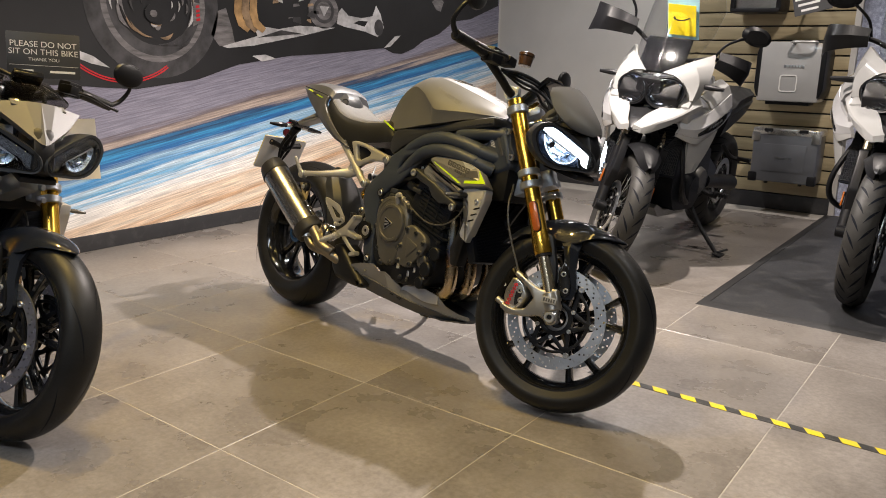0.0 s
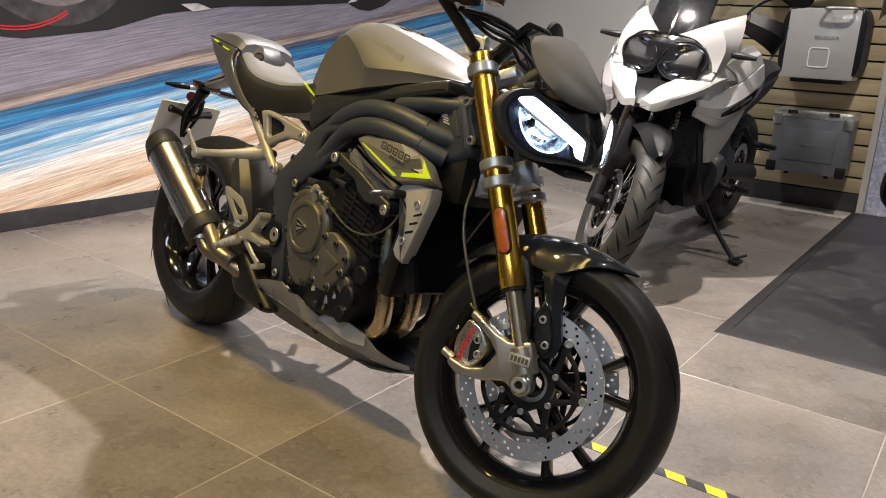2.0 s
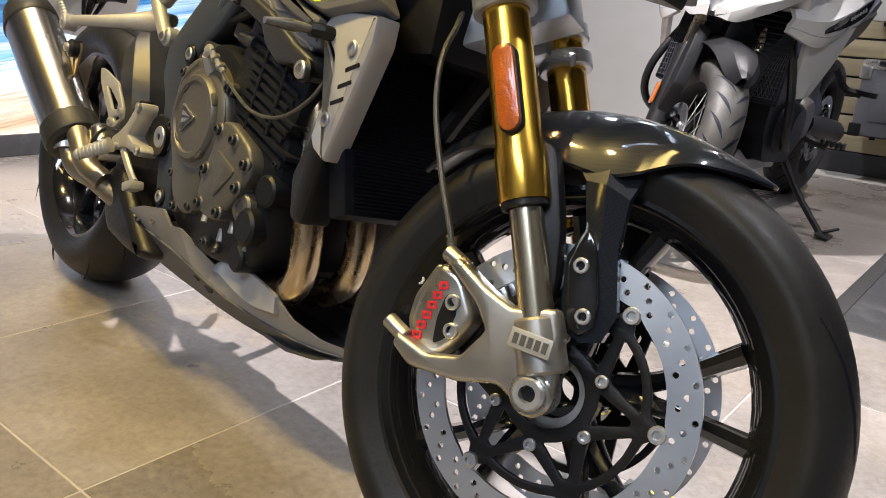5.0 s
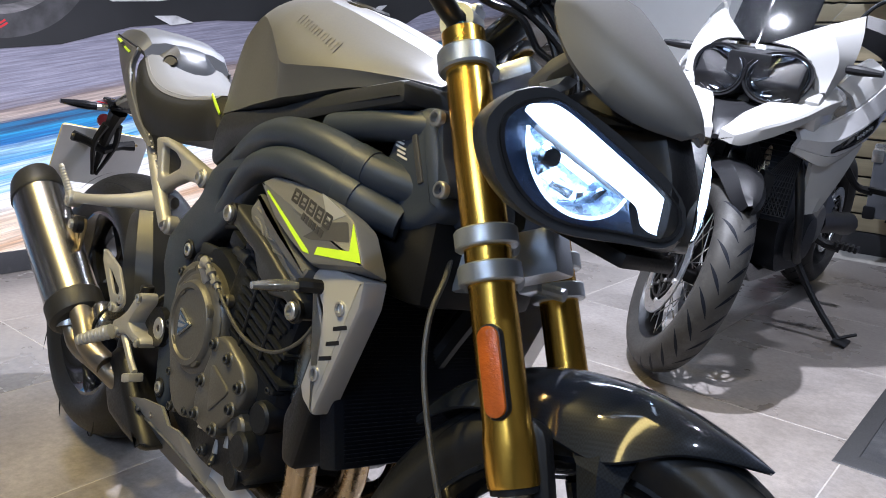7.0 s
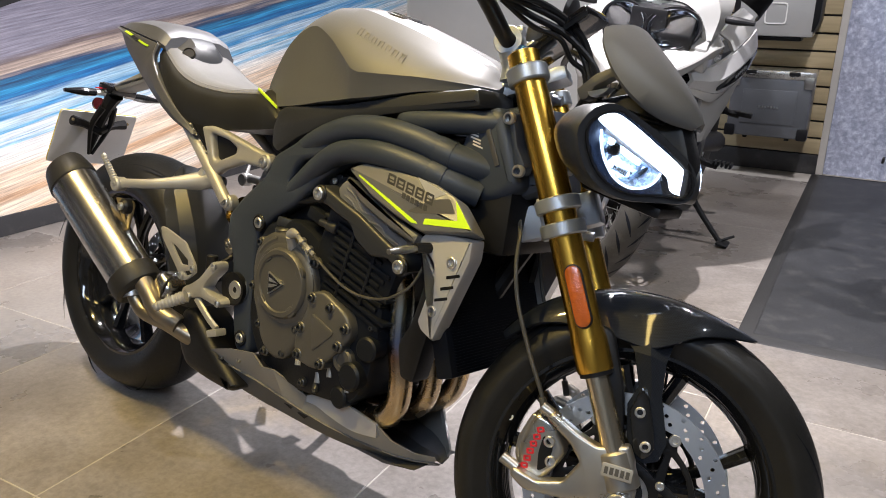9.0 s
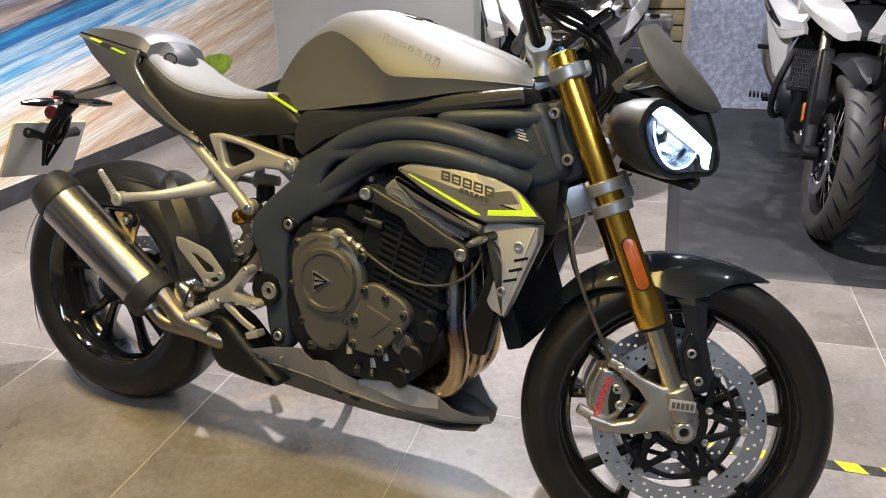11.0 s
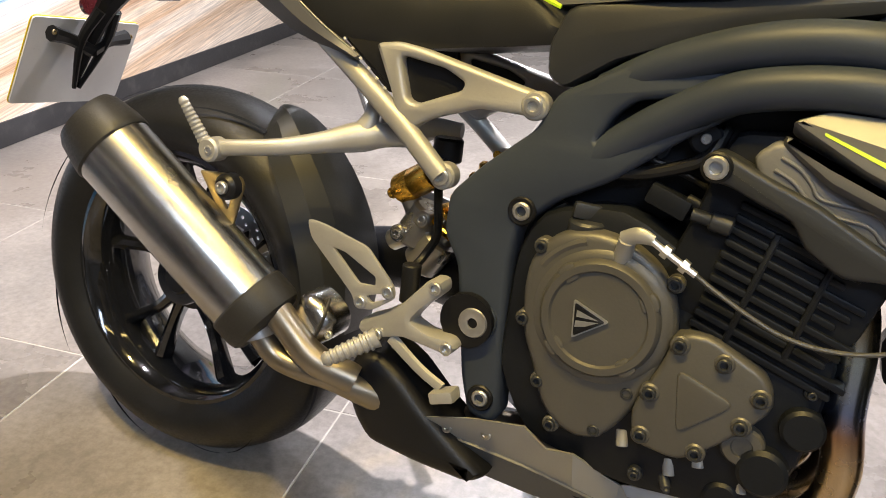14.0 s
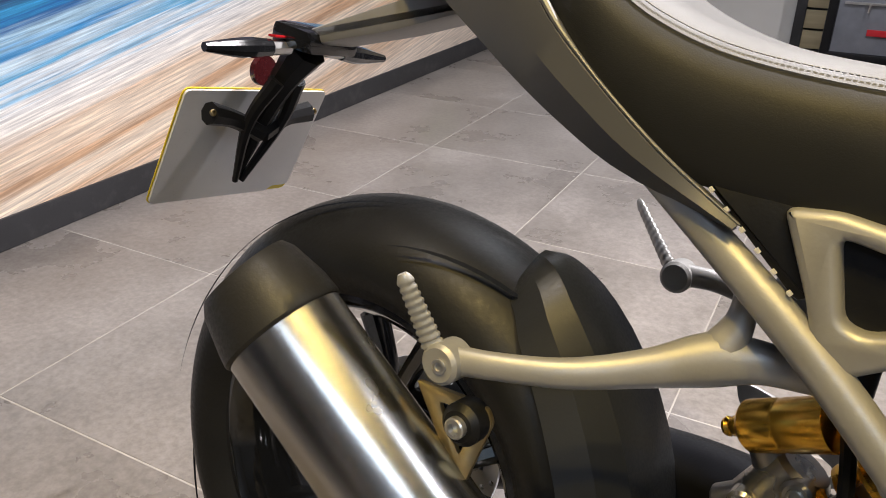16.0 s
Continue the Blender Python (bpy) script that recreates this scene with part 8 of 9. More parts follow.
    for s in (-1, 1):
        lathe(bm, [(0.0, -0.10), (0.06, -0.10), (0.100, -0.06), (0.108, -0.005), (0.103, 0.006), (0.095, 0.004), (0.090, -0.03), (0.0, -0.04)], lens_at(s), 36)
        prism(bm, soft([(1.395, 0.90), (1.41, 0.93), (1.37, 1.02), (1.33, 1.05), (1.27, 0.98), (1.30, 0.87), (1.37, 0.85)], 0.012), s * 0.02, s * 0.165, 0.012)
    block(bm, pose(1.36, 0, 0.975, 0, 10, 0), 0.10, 0.14, 0.12, 0.02)
    lamps = part("headlamp_unit", lidded(bm), M_BLACK, t, "unlit twin oval headlamps in a black surround")
    for s in (-1, 1):
        mm = lens_at(s)
        bm = B()
        lathe(bm, [(0.09, 0.002), (0.075, -0.015), (0.04, -0.030), (0.0, -0.034)], mm, 32, caps=False)
        part("lamp_bowl", lidded(bm), M_DIMREF, lamps)
        bm = B()
        lathe(bm, [(0.090, 0.003), (0.092, 0.007), (0.089, 0.008), (0.087, 0.002)], mm, 36, True)
        part("lamp_rim", lidded(bm), M_DIMREF, lamps, "bright lamp rim")
        bm = B()
        lathe(bm, [(0.026, -0.03), (0.026, -0.014), (0.022, -0.010), (0.0, -0.016)], mm, 24)
        part("lamp_core", bm, M_GLOSS, lamps)
        for k in range(8):
            a = 2 * math.pi * (k + 0.3) / 8
            bm = B()
            block(bm, mm @ Matrix.Translation((0.058 * math.cos(a), 0.058 * math.sin(a), -0.013)) @ Matrix.Rotation(a, 4, "Z") @ pose(0, 0, 0, 12 * (k % 3 - 1), -28, 0), 0.040, 0.032, 0.0015, 0.0004)
            part("reflector_facet", bm, M_REFLECTOR, lamps)
        for k in range(3):
            bm = B()
            block(bm, mm @ Matrix.Translation((0, -0.046 + 0.046 * k, -0.006)), 0.13 - 0.03 * abs(k - 1), 0.006 if k == 1 else 0.003, 0.012)
            part("lamp_bar", bm, M_DIMREF, lamps)
        bm = B()
        lathe(bm, [(0.092, 0.004), (0.07, 0.012), (0.03, 0.017), (0.0, 0.018)], mm, 32)
        ob = part("lamp_lens", lidded(bm), M_GLASS, lamps)
        ob.visible_shadow = False
    # screen
    rings = []
    for z, x, w in ((1.04, 1.395, 0.105), (1.12, 1.35, 0.155), (1.25, 1.28, 0.195), (1.38, 1.21, 0.205), (1.46, 1.165, 0.18)):
        rings.append([Vector((x - 0.9 * (y / 0.165) ** 2 * 0.11 + d, y, z)) for d, ys in ((0.004, np.linspace(-w, w, 13)), (0.0, np.linspace(w, -w, 13))) for y in ys])
    bm = B()
    skin(bm, rings)
    scr = part("windscreen", bm, M_TINT, t, "clear curved windscreen")
    scr.visible_shadow = False
    bm = B()
    block(bm, pose(1.27, 0, 1.13, 0, -28, 0), 0.02, 0.24, 0.20, 0.008)
    part("dashboard", bm, M_GLOSS, t)
    # tank, seat, tail
    bm = B()
    shell(bm, [(0.72, 0.92, 0.84, 0.12), (0.80, 1.02, 0.84, 0.16), (0.92, 1.08, 0.84, 0.20), (1.05, 1.09, 0.83, 0.22), (1.16, 1.06, 0.82, 0.21), (1.25, 1.01, 0.82, 0.17)], lambda x, zt, zb, w: [(0, zt), (w * 0.5, zt - 0.008), (w * 0.85, zt - 0.04), (w, (zt + zb) / 2), (w * 0.92, zb), (0, zb)], 24)
    part("fuel_tank", bm, M_WHITE, t, "white fuel tank", sharp=35)
    bm = B()
    shell(bm, [(-0.12, 0.95, 0.87, 0.12), (0.10, 0.95, 0.86, 0.15), (0.30, 0.93, 0.84, 0.16), (0.40, 0.885, 0.80, 0.16), (0.60, 0.87, 0.79, 0.14), (0.74, 0.93, 0.82, 0.10)], lambda x, zt, zb, w: [(0, zt), (w * 0.7, zt - 0.008), (w, zt - 0.04), (w * 0.9, zb), (0, zb)], 22)
    part("seat", bm, M_SEAT, t, "black two-level seat")
    bm = B()
    shell(bm, [(-0.30, 0.90, 0.86, 0.05), (-0.15, 0.89, 0.80, 0.11), (0.15, 0.85, 0.72, 0.13), (0.40, 0.80, 0.66, 0.14)], lambda x, zt, zb, w: [(0, zt), (w * 0.8, zt), (w, zt - 0.03), (w * 0.8, zb), (0, zb)], 14)
    part("tail_unit", bm, M_BLACK, t)
    # side panels, radiator, engine
    for s in (-1, 1):
        bm = B()
        prism(bm, soft([(1.38, 0.90), (1.30, 0.97), (1.15, 0.96), (1.02, 0.90), (1.05, 0.82), (1.20, 0.80), (1.34, 0.80)], 0.015), s * 0.12, s * 0.225, 0.025)
        sp = part("side_fairing", bm, M_WHITE, t, "glossy white side fairing", sharp=30)
        flip = lambda pts: [Vector((x, s * y, z)) for x, y, z in pts]
        inner, outer = flip([(1.385, 0.052, 1.052), (1.375, 0.120, 1.040), (1.352, 0.172, 0.995), (1.345, 0.192, 0.925)]), flip([(1.15, 0.226, 1.165), (1.195, 0.246, 1.10), (1.25, 0.252, 1.02), (1.32, 0.222, 0.915)])
        part("cheek_panel", pressed(inner, outer, Vector((0.016, s * 0.016, 0.010)), Vector((-0.014, -s * 0.010, -0.004))), M_WHITE, sp, "white panel beside the screen", sharp=24)
        upper, lower = flip([(1.36, 0.182, 0.812), (1.30, 0.244, 0.838), (1.23, 0.296, 0.892), (1.16, 0.325, 0.948), (1.08, 0.330, 0.980), (1.00, 0.290, 0.960)]), flip([(1.362, 0.186, 0.760), (1.30, 0.272, 0.746), (1.23, 0.306, 0.772), (1.16, 0.332, 0.812), (1.09, 0.340, 0.858), (1.00, 0.300, 0.880)])
        back = Vector((-0.004, -s * 0.014, 0))
        part("silver_wing", pressed(upper, lower, Vector((0.004, s * 0.014, 0)), back), M_WING, sp, "satin silver fairing wing", sharp=24)
        part("wing_lip", pressed([p + Vector((0, 0, -0.001)) for p in lower[:4]], flip([(1.362, 0.184, 0.742), (1.30, 0.258, 0.712), (1.23, 0.292, 0.742), (1.16, 0.322, 0.796)]), Vector((0, s * 0.002, 0)), back), M_WHITE, sp, "white lip under the wing", sharp=24)
        part("white_shoulder", pressed(flip([(1.27, 0.235, 0.955), (1.19, 0.262, 1.02), (1.10, 0.27, 1.045)]), [p + Vector((0, -s * 0.004, 0.004)) for p in upper[2:5]], Vector((0, s * 0.010, 0.006)), back), M_WHITE, sp, "white shoulder above the wing", sharp=24)
        badge = [l * 0.88 + u * 0.12 + Vector((0.002, s * 0.009, 0)) for u, l in zip(upper[1:5], lower[1:5])]
        crown = [l * 0.45 + u * 0.55 + Vector((0.002, s * 0.012, 0)) for u, l in zip(upper[1:5], lower[1:5])]
        crown[0] = badge[0] * 0.7 + crown[0] * 0.3
        part("badge_field", pressed(badge, crown, Vector((0.001, s * 0.004, 0)), back), M_GLOSS, sp, "gloss black badge field")
        for k in range(6):
            p = badge[1] * (1 - k / 7) + badge[2] * (k / 7)
            q = crown[1] * (1 - k / 7) + crown[2] * (k / 7)
            bm = B()
            block(bm, axes(p * 0.5 + q * 0.5 + Vector((0.002, s * 0.008, 0)), (0.3, s, 0.05)), 0.008, 0.012, 0.002)
            part("name_block", bm, M_DISC, sp)
        part("lower_panel", pressed(flip([(1.305, 0.232, 0.735), (1.285, 0.230, 0.65), (1.25, 0.222, 0.540)]), flip([(1.17, 0.325, 0.79), (1.18, 0.300, 0.68), (1.205, 0.264, 0.562)]), Vector((0.004, s * 0.010, 0)), back), M_WHITE, sp, "white lower fairing panel", sharp=24)
        bm = B()
        block(bm, Matrix.Translation((1.30, s * 0.115, 0.66)) @ pose(0, 0, 0, 0, -18, s * 14), 0.03, 0.17, 0.30, 0.006)
        rad = part("radiator", bm, M_NET, t, "black radiator behind a mesh guard")
        bm = B()
        mm = Matrix.Translation((1.322, s * 0.118, 0.66)) @ pose(0, 0, 0, 0, -18, s * 14)
        for k in range(13):
            for d in (-1, 1):
                tube(bm, [mm @ Vector((0, -0.08 + 0.0133 * k, -0.13)), mm @ Vector((0, max(-0.08, min(0.08, -0.08 + 0.0133 * k + d * 0.16)), -0.13 + 0.26 * (1.0 if abs(d) else 0)))], 0.0016, 4)
        for k in range(15):
            tube(bm, [mm @ Vector((0, -0.08, -0.13 + 0.0186 * k)), mm @ Vector((0, 0.08, -0.13 + 0.0186 * k))], 0.0016, 4)
        tagged(part("mesh_guard", bm, M_POD, rad), kind="stuff")
        bm = B()
        tube(bm, [(1.25, s * 0.17, 0.74), (1.32, s * 0.24, 0.56), (1.28, s * 0.25, 0.44), (1.10, s * 0.22, 0.36), (0.95, s * 0.16, 0.36)], 0.014, 10, 30)
        part("crash_bar", bm, M_BLACK, t, "black tubular crash bar")
        bm = B()
        tube(bm, [(0.72, s * 0.12, 0.40), (0.70, s * 0.20, 0.36), (0.69, s * 0.26, 0.355)], [0.016, 0.016, 0.02], 8, 10)
        for k in range(5):
            block(bm, pose(0.69, s * (0.245 + 0.018 * k), 0.365), 0.055, 0.010, 0.022, 0.002)
        part("footrest", bm, M_BLACK, t, "toothed black footrest")
        bm = B()
        tube(bm, [(0.40, s * 0.14, 0.62), (0.36, s * 0.19, 0.55), (0.34, s * 0.25, 0.54)], [0.014, 0.014, 0.018], 8, 10)
        block(bm, pose(0.34, s * 0.27, 0.545), 0.04, 0.08, 0.022, 0.003)
        part("passenger_footrest", bm, M_BLACK, t)
    bm = B()
    prism(bm, soft([(0.62, 0.40), (0.66, 0.62), (0.95, 0.66), (1.22, 0.62), (1.20, 0.42), (1.12, 0.30), (0.80, 0.27)], 0.03), 0.16, -0.16, 0.02)
    eng = part("engine", bm, M_BLOCK, t, "black engine with round side covers")
    for s in (-1, 1):
        bm = B()
        rod(bm, (0.98, s * 0.15, 0.42), (0.98, s * 0.21, 0.42), 0.10, 0.085, 28, 0.01)
        part("side_cover", bm, M_BLOCK, eng)
        bm = B()
        rod(bm, (0.80, s * 0.15, 0.44), (0.80, s * 0.19, 0.44), 0.085, 0.075, 24, 0.008)
        part("side_cover", bm, M_ENGINE, eng)
    bm = B()
    prism(bm, soft([(0.80, 0.24), (1.22, 0.27), (1.30, 0.33), (1.27, 0.35), (1.15, 0.30), (0.80, 0.28)], 0.01), 0.12, -0.12, 0.006)
    part("bash_plate", bm, M_ALU, t, "drilled aluminium bash plate")
    for x in (0.90, 1.0, 1.1):
        bm = B()
        rod(bm, (x, -0.118, 0.263), (x, -0.123, 0.263), 0.016, n=14)
        part("plate_hole", bm, M_BLACK, t)
    bm = B()
    prism(bm, soft([(0.40, 0.46), (0.72, 0.62), (1.20, 0.86), (1.24, 0.80), (0.80, 0.55), (0.62, 0.36), (0.50, 0.36)], 0.02), 0.14, -0.14, 0.02)
    part("main_frame", bm, M_FRAME, t)
    bm = B()
    tube(bm, [(0.55, 0.11, 0.40), (0.30, 0.13, 0.37), (0.0, 0.12, 0.325)], [0.05, 0.045, 0.055], 12, 16)
    part("swingarm", bm, M_BLACK, t)
    bm = B()
    tube(bm, [(0.55, -0.15, 0.34), (0.35, -0.20, 0.42), (0.10, -0.22, 0.50), (-0.18, -0.22, 0.58)], [0.03, 0.05, 0.065, 0.062], 18, 24)
    part("silencer", bm, M_STEEL, t, "brushed steel silencer")
    bm = B()
    tube(bm, [(0.78, 0.13, 0.30), (0.80, 0.24, 0.17), (0.84, 0.37, 0.055)], [0.015, 0.013, 0.012], 10, 10)
    block(bm, pose(0.845, 0.385, 0.055, -8, 0, 0), 0.09, 0.05, 0.010, 0.003)
    tube(bm, [(0.84, 0.37, 0.06), (0.80, 0.42, 0.085)], 0.006, 8)
    part("side_stand", bm, M_BLACK, t, "black side stand, down")
    # bars, guards, mirrors
    bm = B()
    tube(bm, [(1.00, -0.42, 1.17), (1.06, -0.25, 1.19), (1.12, -0.08, 1.13), (1.12, 0.08, 1.13), (1.06, 0.25, 1.19), (1.00, 0.42, 1.17)], 0.012, 10, 40)
    bar = part("handlebar", bm, M_BLACK, t, "wide black handlebar", st)
    for s in (-1, 1):
        bm = B()
        tube(bm, [(1.00, s * 0.43, 1.17), (1.04, s * 0.30, 1.185)], 0.018, 12)
        part("grip", bm, M_RUBBER, bar)
        bm = B()
        shell_pts = [(1.13, 0.24, 1.20), (1.155, 0.33, 1.20), (1.12, 0.42, 1.19), (1.03, 0.455, 1.175)]
        rows = []
        for p, hh in zip(catmull(shell_pts, 10), np.linspace(0.050, 0.090, 10)):
            rows.append([Vector((p[0] + d, s * p[1], p[2] + z)) for d, z in ((-0.020, hh * 0.75), (0.022, 0), (-0.006, -hh), (-0.016, -hh), (0.010, 0), (-0.028, hh * 0.7))])
        skin(bm, rows)
        part("knuckle_guard", bm, M_BLACK, bar, "black moulded knuckle guard")
        bm = B()
        tube(bm, [(1.05, s * 0.24, 1.19), (1.06, s * 0.27, 1.28), (1.05, s * 0.36, 1.36)], 0.007, 8, 16)
        part("mirror_stem", bm, M_BLACK, bar)
        bm = B()
        mm = axes((1.05, s * 0.40, 1.375), (-0.98, 0, 0.1)) @ Matrix.Diagonal((1.5, 0.9, 1, 1))
        lathe(bm, [(0.0, -0.025), (0.04, -0.02), (0.056, 0.0), (0.052, 0.006), (0.0, 0.004)], mm, 24)
        part("mirror", bm, M_BLACK, bar, "black oval mirror")
        bm = B()
        tube(bm, [(1.26, s * 0.21, 1.005), (1.275, s * 0.27, 1.005), (1.28, s * 0.345, 1.005)], [0.008, 0.015, 0.009], 10, 12)
        part("front_indicator", bm, M_BLACK, t, "smoked stalk indicator")
    if sign:
        bm = B()
        block(bm, pose(1.20, 0.03, 1.34, 0, -62, 0), 0.26, 0.17, 0.002)
        card = part("warning_card", bm, surface("pale_blue_card", (0.35, 0.62, 0.75), 0.5), t, "blue and yellow do-not-touch card behind the screen")
        bm = B()
        block(bm, pose(1.2035, 0.03, 1.315, 0, -62, 0), 0.17, 0.15, 0.002)
        part("yellow_field", bm, M_YELLOW, card)
        bm = B()
        lathe(bm, [(0.034, 0), (0.045, 0), (0.045, 0.002), (0.034, 0.002)], pose(1.206, 0.03, 1.33, 0, 28, 0) @ pose(0, 0, 0, 0, 0, 0), 28, True)
        part("round_symbol", bm, M_BLACK, card)
    return t


def at_front(x, y, heading, lean, z=0.002):
    """The pose of a touring bike whose front tyre stands near (x, y)."""
    a = radians(heading)
    return pose(x - 1.55 * math.cos(a), y - 1.55 * math.sin(a), z, -lean, 0, heading)


adventure_bike(at_front(-0.026, 1.932, -90.2, 6.7), "tall white touring motorcycle with unlit twin lamps on its stand", 38, True)
adventure_bike(at_front(1.165, 2.09, -94, 2.5, 0.013), "white touring motorcycle parked on the black rubber mat", 5)

# a second naked bike, lamps off, with a card on it
second = thing("motorcycle", "dark naked motorcycle with gold forks and unlit lamps", "motorcycle", BIKE_AT)
front_end(second, steer(18), False)
body(second)
second.matrix_world = Matrix.Translation((-1.13, -1.15, 0)) @ BIKE_AT

M_SIGN = surface("dark_grey_card", (0.045, 0.045, 0.047), 0.5)
notice = thing("notice_card", "dark grey printed notice standing on the bike's handlebar", "sign", pose(-0.75, -0.614, 1.072, 84, 3, 63.5))
bm = B()
block(bm, pose(0, 0, 0), 0.20, 0.135, 0.003, 0.0008)
part("card", bm, M_SIGN, notice)


def words(text, x, y, size, material, parent, z=0.0018, name="lettering"):
    cu = bpy.data.curves.new("lettering", "FONT")
    cu.body, cu.size, cu.align_x, cu.extrude = text, size, "CENTER", 0.0002
    tmp = bpy.data.objects.new("lettering", cu)
    me = bpy.data.meshes.new_from_object(tmp)
    bpy.data.objects.remove(tmp)
    me.transform(Matrix.Translation((x, y, z)))
    me.materials.clear()
    me.materials.append(material)
    ob = new(name, me)
    ob.parent = parent
    return ob


words("PLEASE DO NOT", 0, 0.025, 0.0245, M_PAPER, notice)
words("SIT ON THIS BIKE", 0, 0.002, 0.0245, M_PAPER, notice)
words("THANK YOU", 0, -0.017, 0.0145, M_PAPER, notice)
for x, y, w, h in ((0, -0.030, 0.19, 0.0012), (-0.055, -0.047, 0.05, 0.008), (0.05, -0.047, 0.07, 0.007)):
    bm = B()
    block(bm, pose(x, y, 0.0019), w, h, 0.0006)
    part("printed_bar", bm, M_PAPER, notice)
sheet = solid("price_sheet", block(B(), pose(0, 0, 0), 0.15, 0.21, 0.001), M_PAPER, "white paper sheet hanging on the bike", "paper", m=pose(-0.95, -0.44, 0.755, 84, 0, 70))


# ---- luggage on the slatwall ----
M_PANEL = surface("grey_anodised_panel", (0.17, 0.18, 0.20), 0.36, 0.6, 0.08, 6, 500, 0.0)
def pannier(x, y, z, w, d, h, name, label, shell_mat, side_mat, cat, group=""):
    t = thing(name, label, cat, pose(x, y, z), group)
    bm = B()
    block(bm, pose(0, 0, 0), w, d, h, 0.018)
    part("box_body", bm, shell_mat, t)
    return t


alu = pannier(0.30, 4.30, 0.425, 0.45, 0.24, 0.36, "pannier_box", "grey aluminium pannier box with bright lid on the slatwall", M_PANEL, M_ALU, "pannier")
bm = B()
block(bm, pose(0, 0, 0.19), 0.46, 0.25, 0.05, 0.012)
lid = part("lid", bm, brushed("bright_aluminium", (0.72, 0.72, 0.70), 0.3), alu, "bright aluminium lid")
for x in (-0.12, 0.12):
    bm = B()
    block(bm, pose(x, -0.127, 0.20), 0.06, 0.012, 0.022, 0.003)
    tube(bm, [(x - 0.022, -0.135, 0.19), (x, -0.145, 0.188), (x + 0.022, -0.135, 0.19)], 0.004, 6, 8)
    part("latch", bm, M_BLACK, lid, "black latch")
for sx in (-1, 1):
    for z in (-0.15, 0.15):
        bm = B()
        block(bm, pose(sx * 0.205, -0.105, z), 0.06, 0.05, 0.07, 0.012)
        part("corner_guard", bm, M_BLACK if z < 0 else M_ALU, alu)
bm = B()
block(bm, pose(0, -0.1225, 0.0), 0.30, 0.004, 0.20, 0.002)
part("pressed_panel", bm, M_PANEL, alu)
for k in range(7):
    bm = B()
    block(bm, pose(-0.05 + 0.017 * k, -0.126, 0.0), 0.011, 0.002, 0.012)
    part("maker_mark", bm, M_DISC, alu)
for sx in (-0.12, 0.12):
    bm = B()
    rod(bm, (sx, -0.05, -0.18), (sx, -0.05, -0.20), 0.014, n=12)
    part("foot", bm, M_BLACK, alu)

case = pannier(0.27, 4.30, 1.04, 0.42, 0.26, 0.42, "top_case", "white and black top case with carrying handle on the slatwall", M_WHITE, M_BLACK, "top case")
for sx in (-1, 1):
    bm = B()
    prism(bm, soft([(0.155, -0.20), (0.20, -0.21), (0.235, -0.12), (0.235, 0.14), (0.20, 0.22), (0.155, 0.215)], 0.02), 0.125, -0.128, 0.012, Matrix.Diagonal((sx, 1, 1, 1)))
    part("black_side", bm, M_BLACK, case, "black side moulding")
bm = B()
plate(bm, [soft([(-0.06, -0.14), (0.06, -0.14), (0.06, -0.02), (-0.06, -0.02)], 0.02), soft([(-0.053, -0.133), (0.053, -0.133), (0.053, -0.027), (-0.053, -0.027)], 0.015)], 0.004, Matrix.Translation((0, -0.132, 0)) @ SIDE)
part("pressed_outline", bm, M_PAPER, case)
for k in range(7):
    bm = B()
    block(bm, pose(-0.03 + 0.02 * k, -0.1335, 0.04), 0.013, 0.003, 0.016)
    part("maker_mark", bm, M_DISC, case)
bm = B()
tube(bm, [(0.02, -0.13, 0.20), (0.02, -0.19, 0.205), (0.16, -0.19, 0.205), (0.16, -0.13, 0.20)], 0.010, 8, 20)
part("carry_handle", bm, M_CAST, case)
bm = B()
block(bm, pose(0.0, -0.02, -0.222), 0.30, 0.16, 0.022, 0.006)
part("mounting_foot", bm, M_BLACK, case)

upper = pannier(-0.02, 4.32, 1.60, 0.34, 0.24, 0.26, "pannier_box", "dark-framed aluminium pannier high on the slatwall", M_ALU, M_ALU, "pannier")
for sx in (-1, 1):
    bm = B()
    block(bm, pose(sx * 0.16, -0.02, 0), 0.035, 0.25, 0.27, 0.010)
    part("black_band", bm, M_BLACK, upper)
bm = B()
block(bm, pose(0, -0.03, -0.135), 0.34, 0.25, 0.03, 0.008)
part("base_tray", bm, M_BLACK, upper)
card = thing("notice_card", "black notice card with pale printing on the slatwall", "sign", pose(0.36, 4.18, 1.52, 80, -14, 6))
part("card", block(B(), pose(0, 0, 0), 0.24, 0.16, 0.003), M_SIGN, card)
for k in range(3):
    bm = B()
    block(bm, pose(-0.02, 0.03 - 0.04 * k, 0.0022), 0.17 - 0.03 * k, 0.016, 0.0008)
    part("printed_bar", bm, M_PAPER, card)

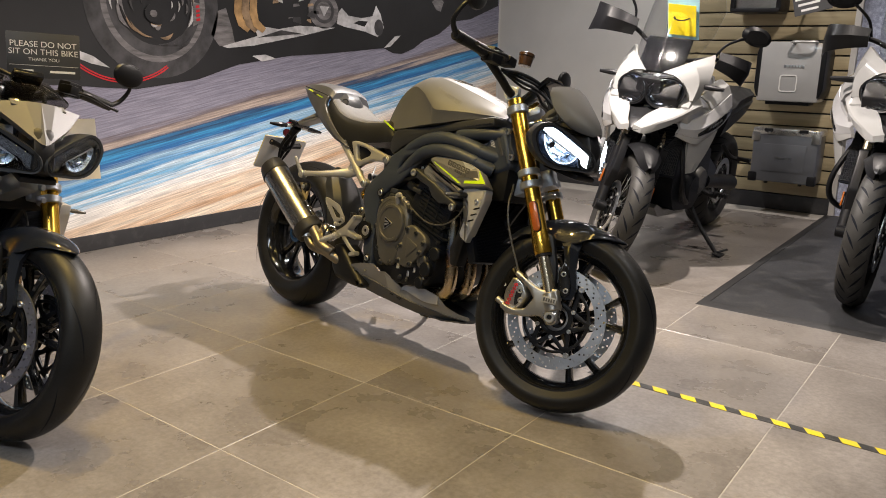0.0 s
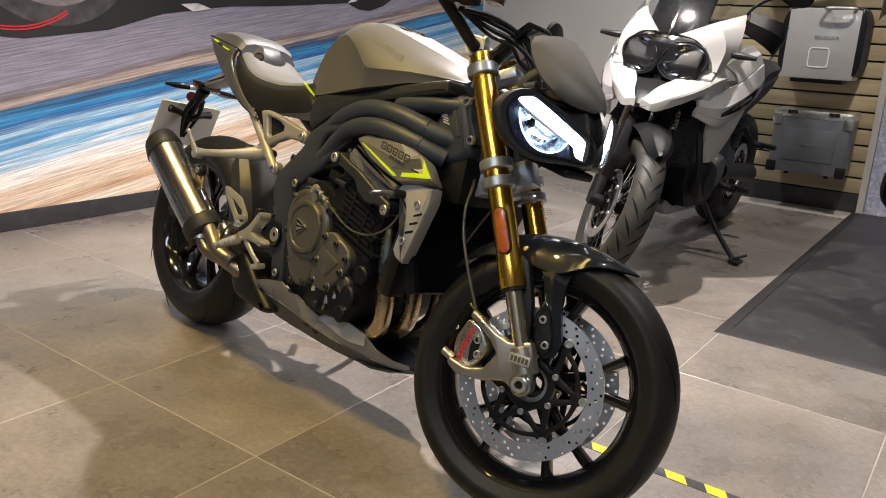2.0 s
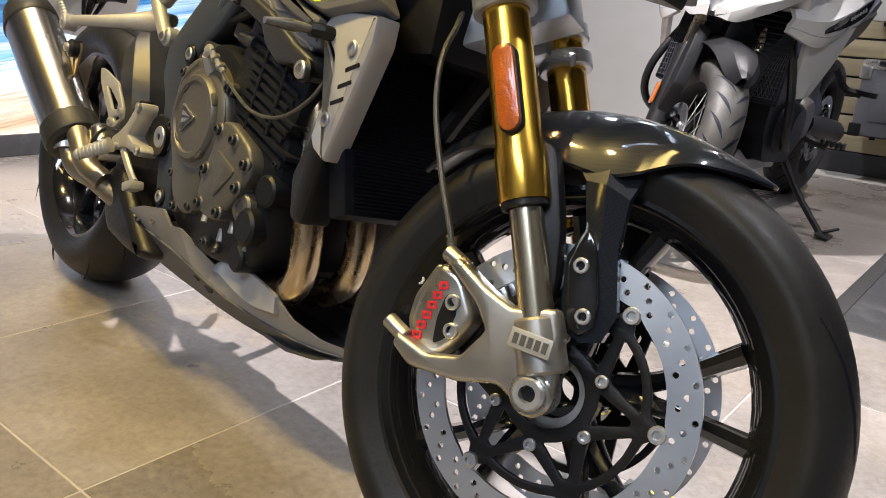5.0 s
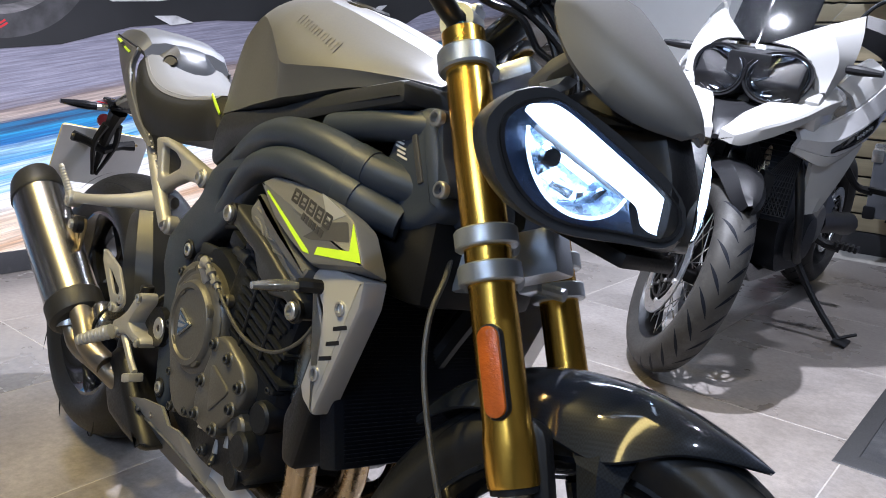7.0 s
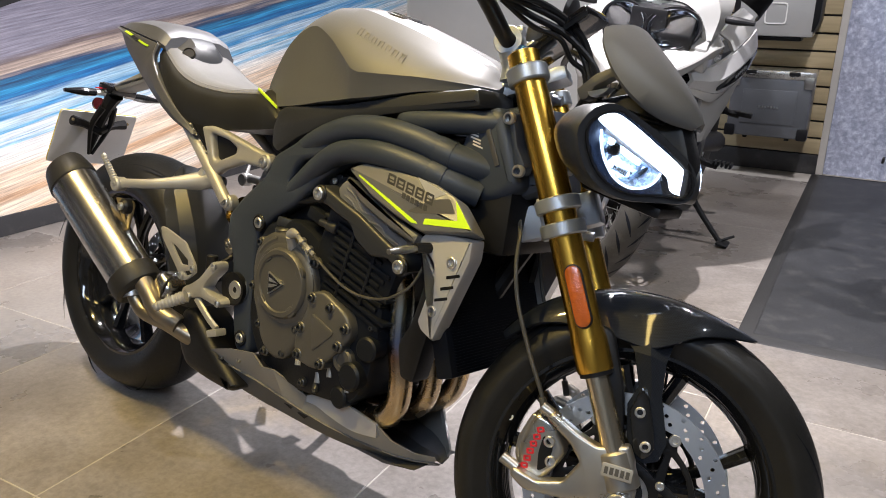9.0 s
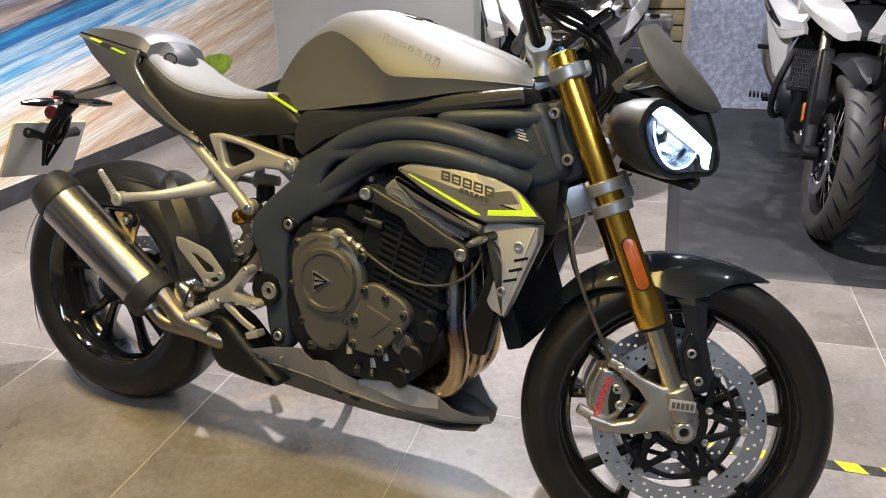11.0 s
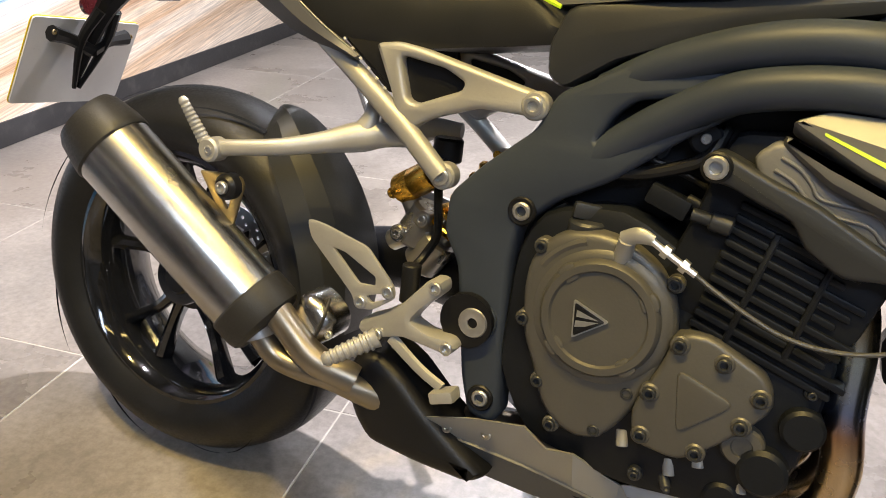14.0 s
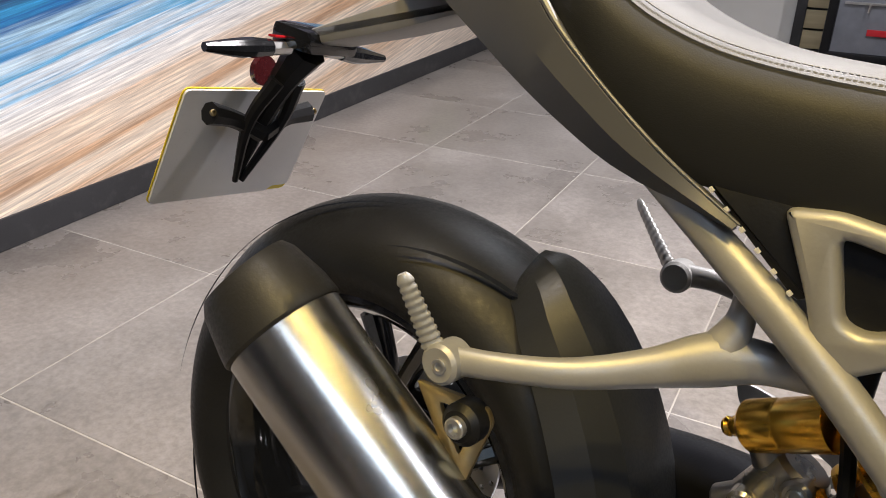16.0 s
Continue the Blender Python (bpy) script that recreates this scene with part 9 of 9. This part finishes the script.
bag = pannier(-0.42, 4.28, 0.34, 0.34, 0.26, 0.36, "pannier_bag", "grey soft pannier with black frame and red tag", surface("grey_canvas", (0.19, 0.20, 0.23), 0.7, bump=0.4), M_BLACK, "luggage")
for sx in (-1, 1):
    bm = B()
    block(bm, pose(sx * 0.165, -0.03, 0), 0.045, 0.24, 0.38, 0.014)
    part("black_frame", bm, M_BLACK, bag)
bm = B()
block(bm, pose(0, -0.03, -0.185), 0.36, 0.24, 0.05, 0.012)
part("base_tray", bm, M_BLACK, bag)
bm = B()
block(bm, pose(0.06, -0.134, -0.06), 0.12, 0.006, 0.03, 0.002)
part("red_tag", bm, M_REDDECAL, bag, "red tag")
bm = B()
block(bm, pose(0, -0.134, 0.07), 0.24, 0.008, 0.012, 0.002)
tube(bm, [(-0.01, -0.14, 0.07), (-0.012, -0.142, 0.03)], 0.005, 6)
part("zip", bm, M_BOLT, bag)

chock = thing("paddock_stand", "small black paddock stand with two upright paddles", "stand", pose(-1.80, 4.2, 0))
bm = B()
block(bm, pose(0, 0, 0.012), 0.34, 0.16, 0.024, 0.006)
part("base", bm, M_BLACK, chock)
for x in (-0.05, 0.05):
    bm = B()
    prism(bm, soft([(x - 0.018, 0.02), (x + 0.018, 0.02), (x + 0.018, 0.36), (x - 0.018, 0.36)], 0.017, 5), 0.006, -0.006, 0.002)
    part("paddle", bm, M_BLACK, chock)

for t, w, z in ((alu, 0.20, 0.05), (case, 0.20, 0.05), (upper, 0.18, 0.02), (bag, 0.18, 0.05)):
    gap = 4.462 - t.location.y - 0.10
    part("wall_bracket", block(B(), pose(0, 0.10 + gap / 2, z), w, gap, 0.08, 0.004), M_BLACK, t)
part("wall_bracket", tube(B(), [(0, 0.05, -0.002), (0, 0.10, -0.12), (0, 0.06, -0.30)], 0.008, 8, 12), M_BLACK, card)

# ---- floor tiles, one object each ----
T, GAP, H = 0.6, 0.0034, 0.008
bm = B()
e, s = 0.0012, T / 2 - GAP / 2
skin(bm, [[Vector((sx * (s - d), sy * (s - d), z)) for sx, sy in ((-1, -1), (1, -1), (1, 1), (-1, 1))] for d, z in ((0, -H), (0, -e * 0.6), (e, 0.0))])
tile_mesh = mesh_from("tile", bm, M_TILE, 20)
for i in range(-4, 7):
    for j in range(-7, 8):
        x, y = (i + 0.5) * T, (j + 0.5) * T
        if y + T / 2 > Y1 + 0.15:
            continue
        ob = new("tile", tile_mesh)
        ob.parent = floor
        ob.matrix_basis = Matrix.Translation((x, y, random.uniform(-0.0002, 0.0)))
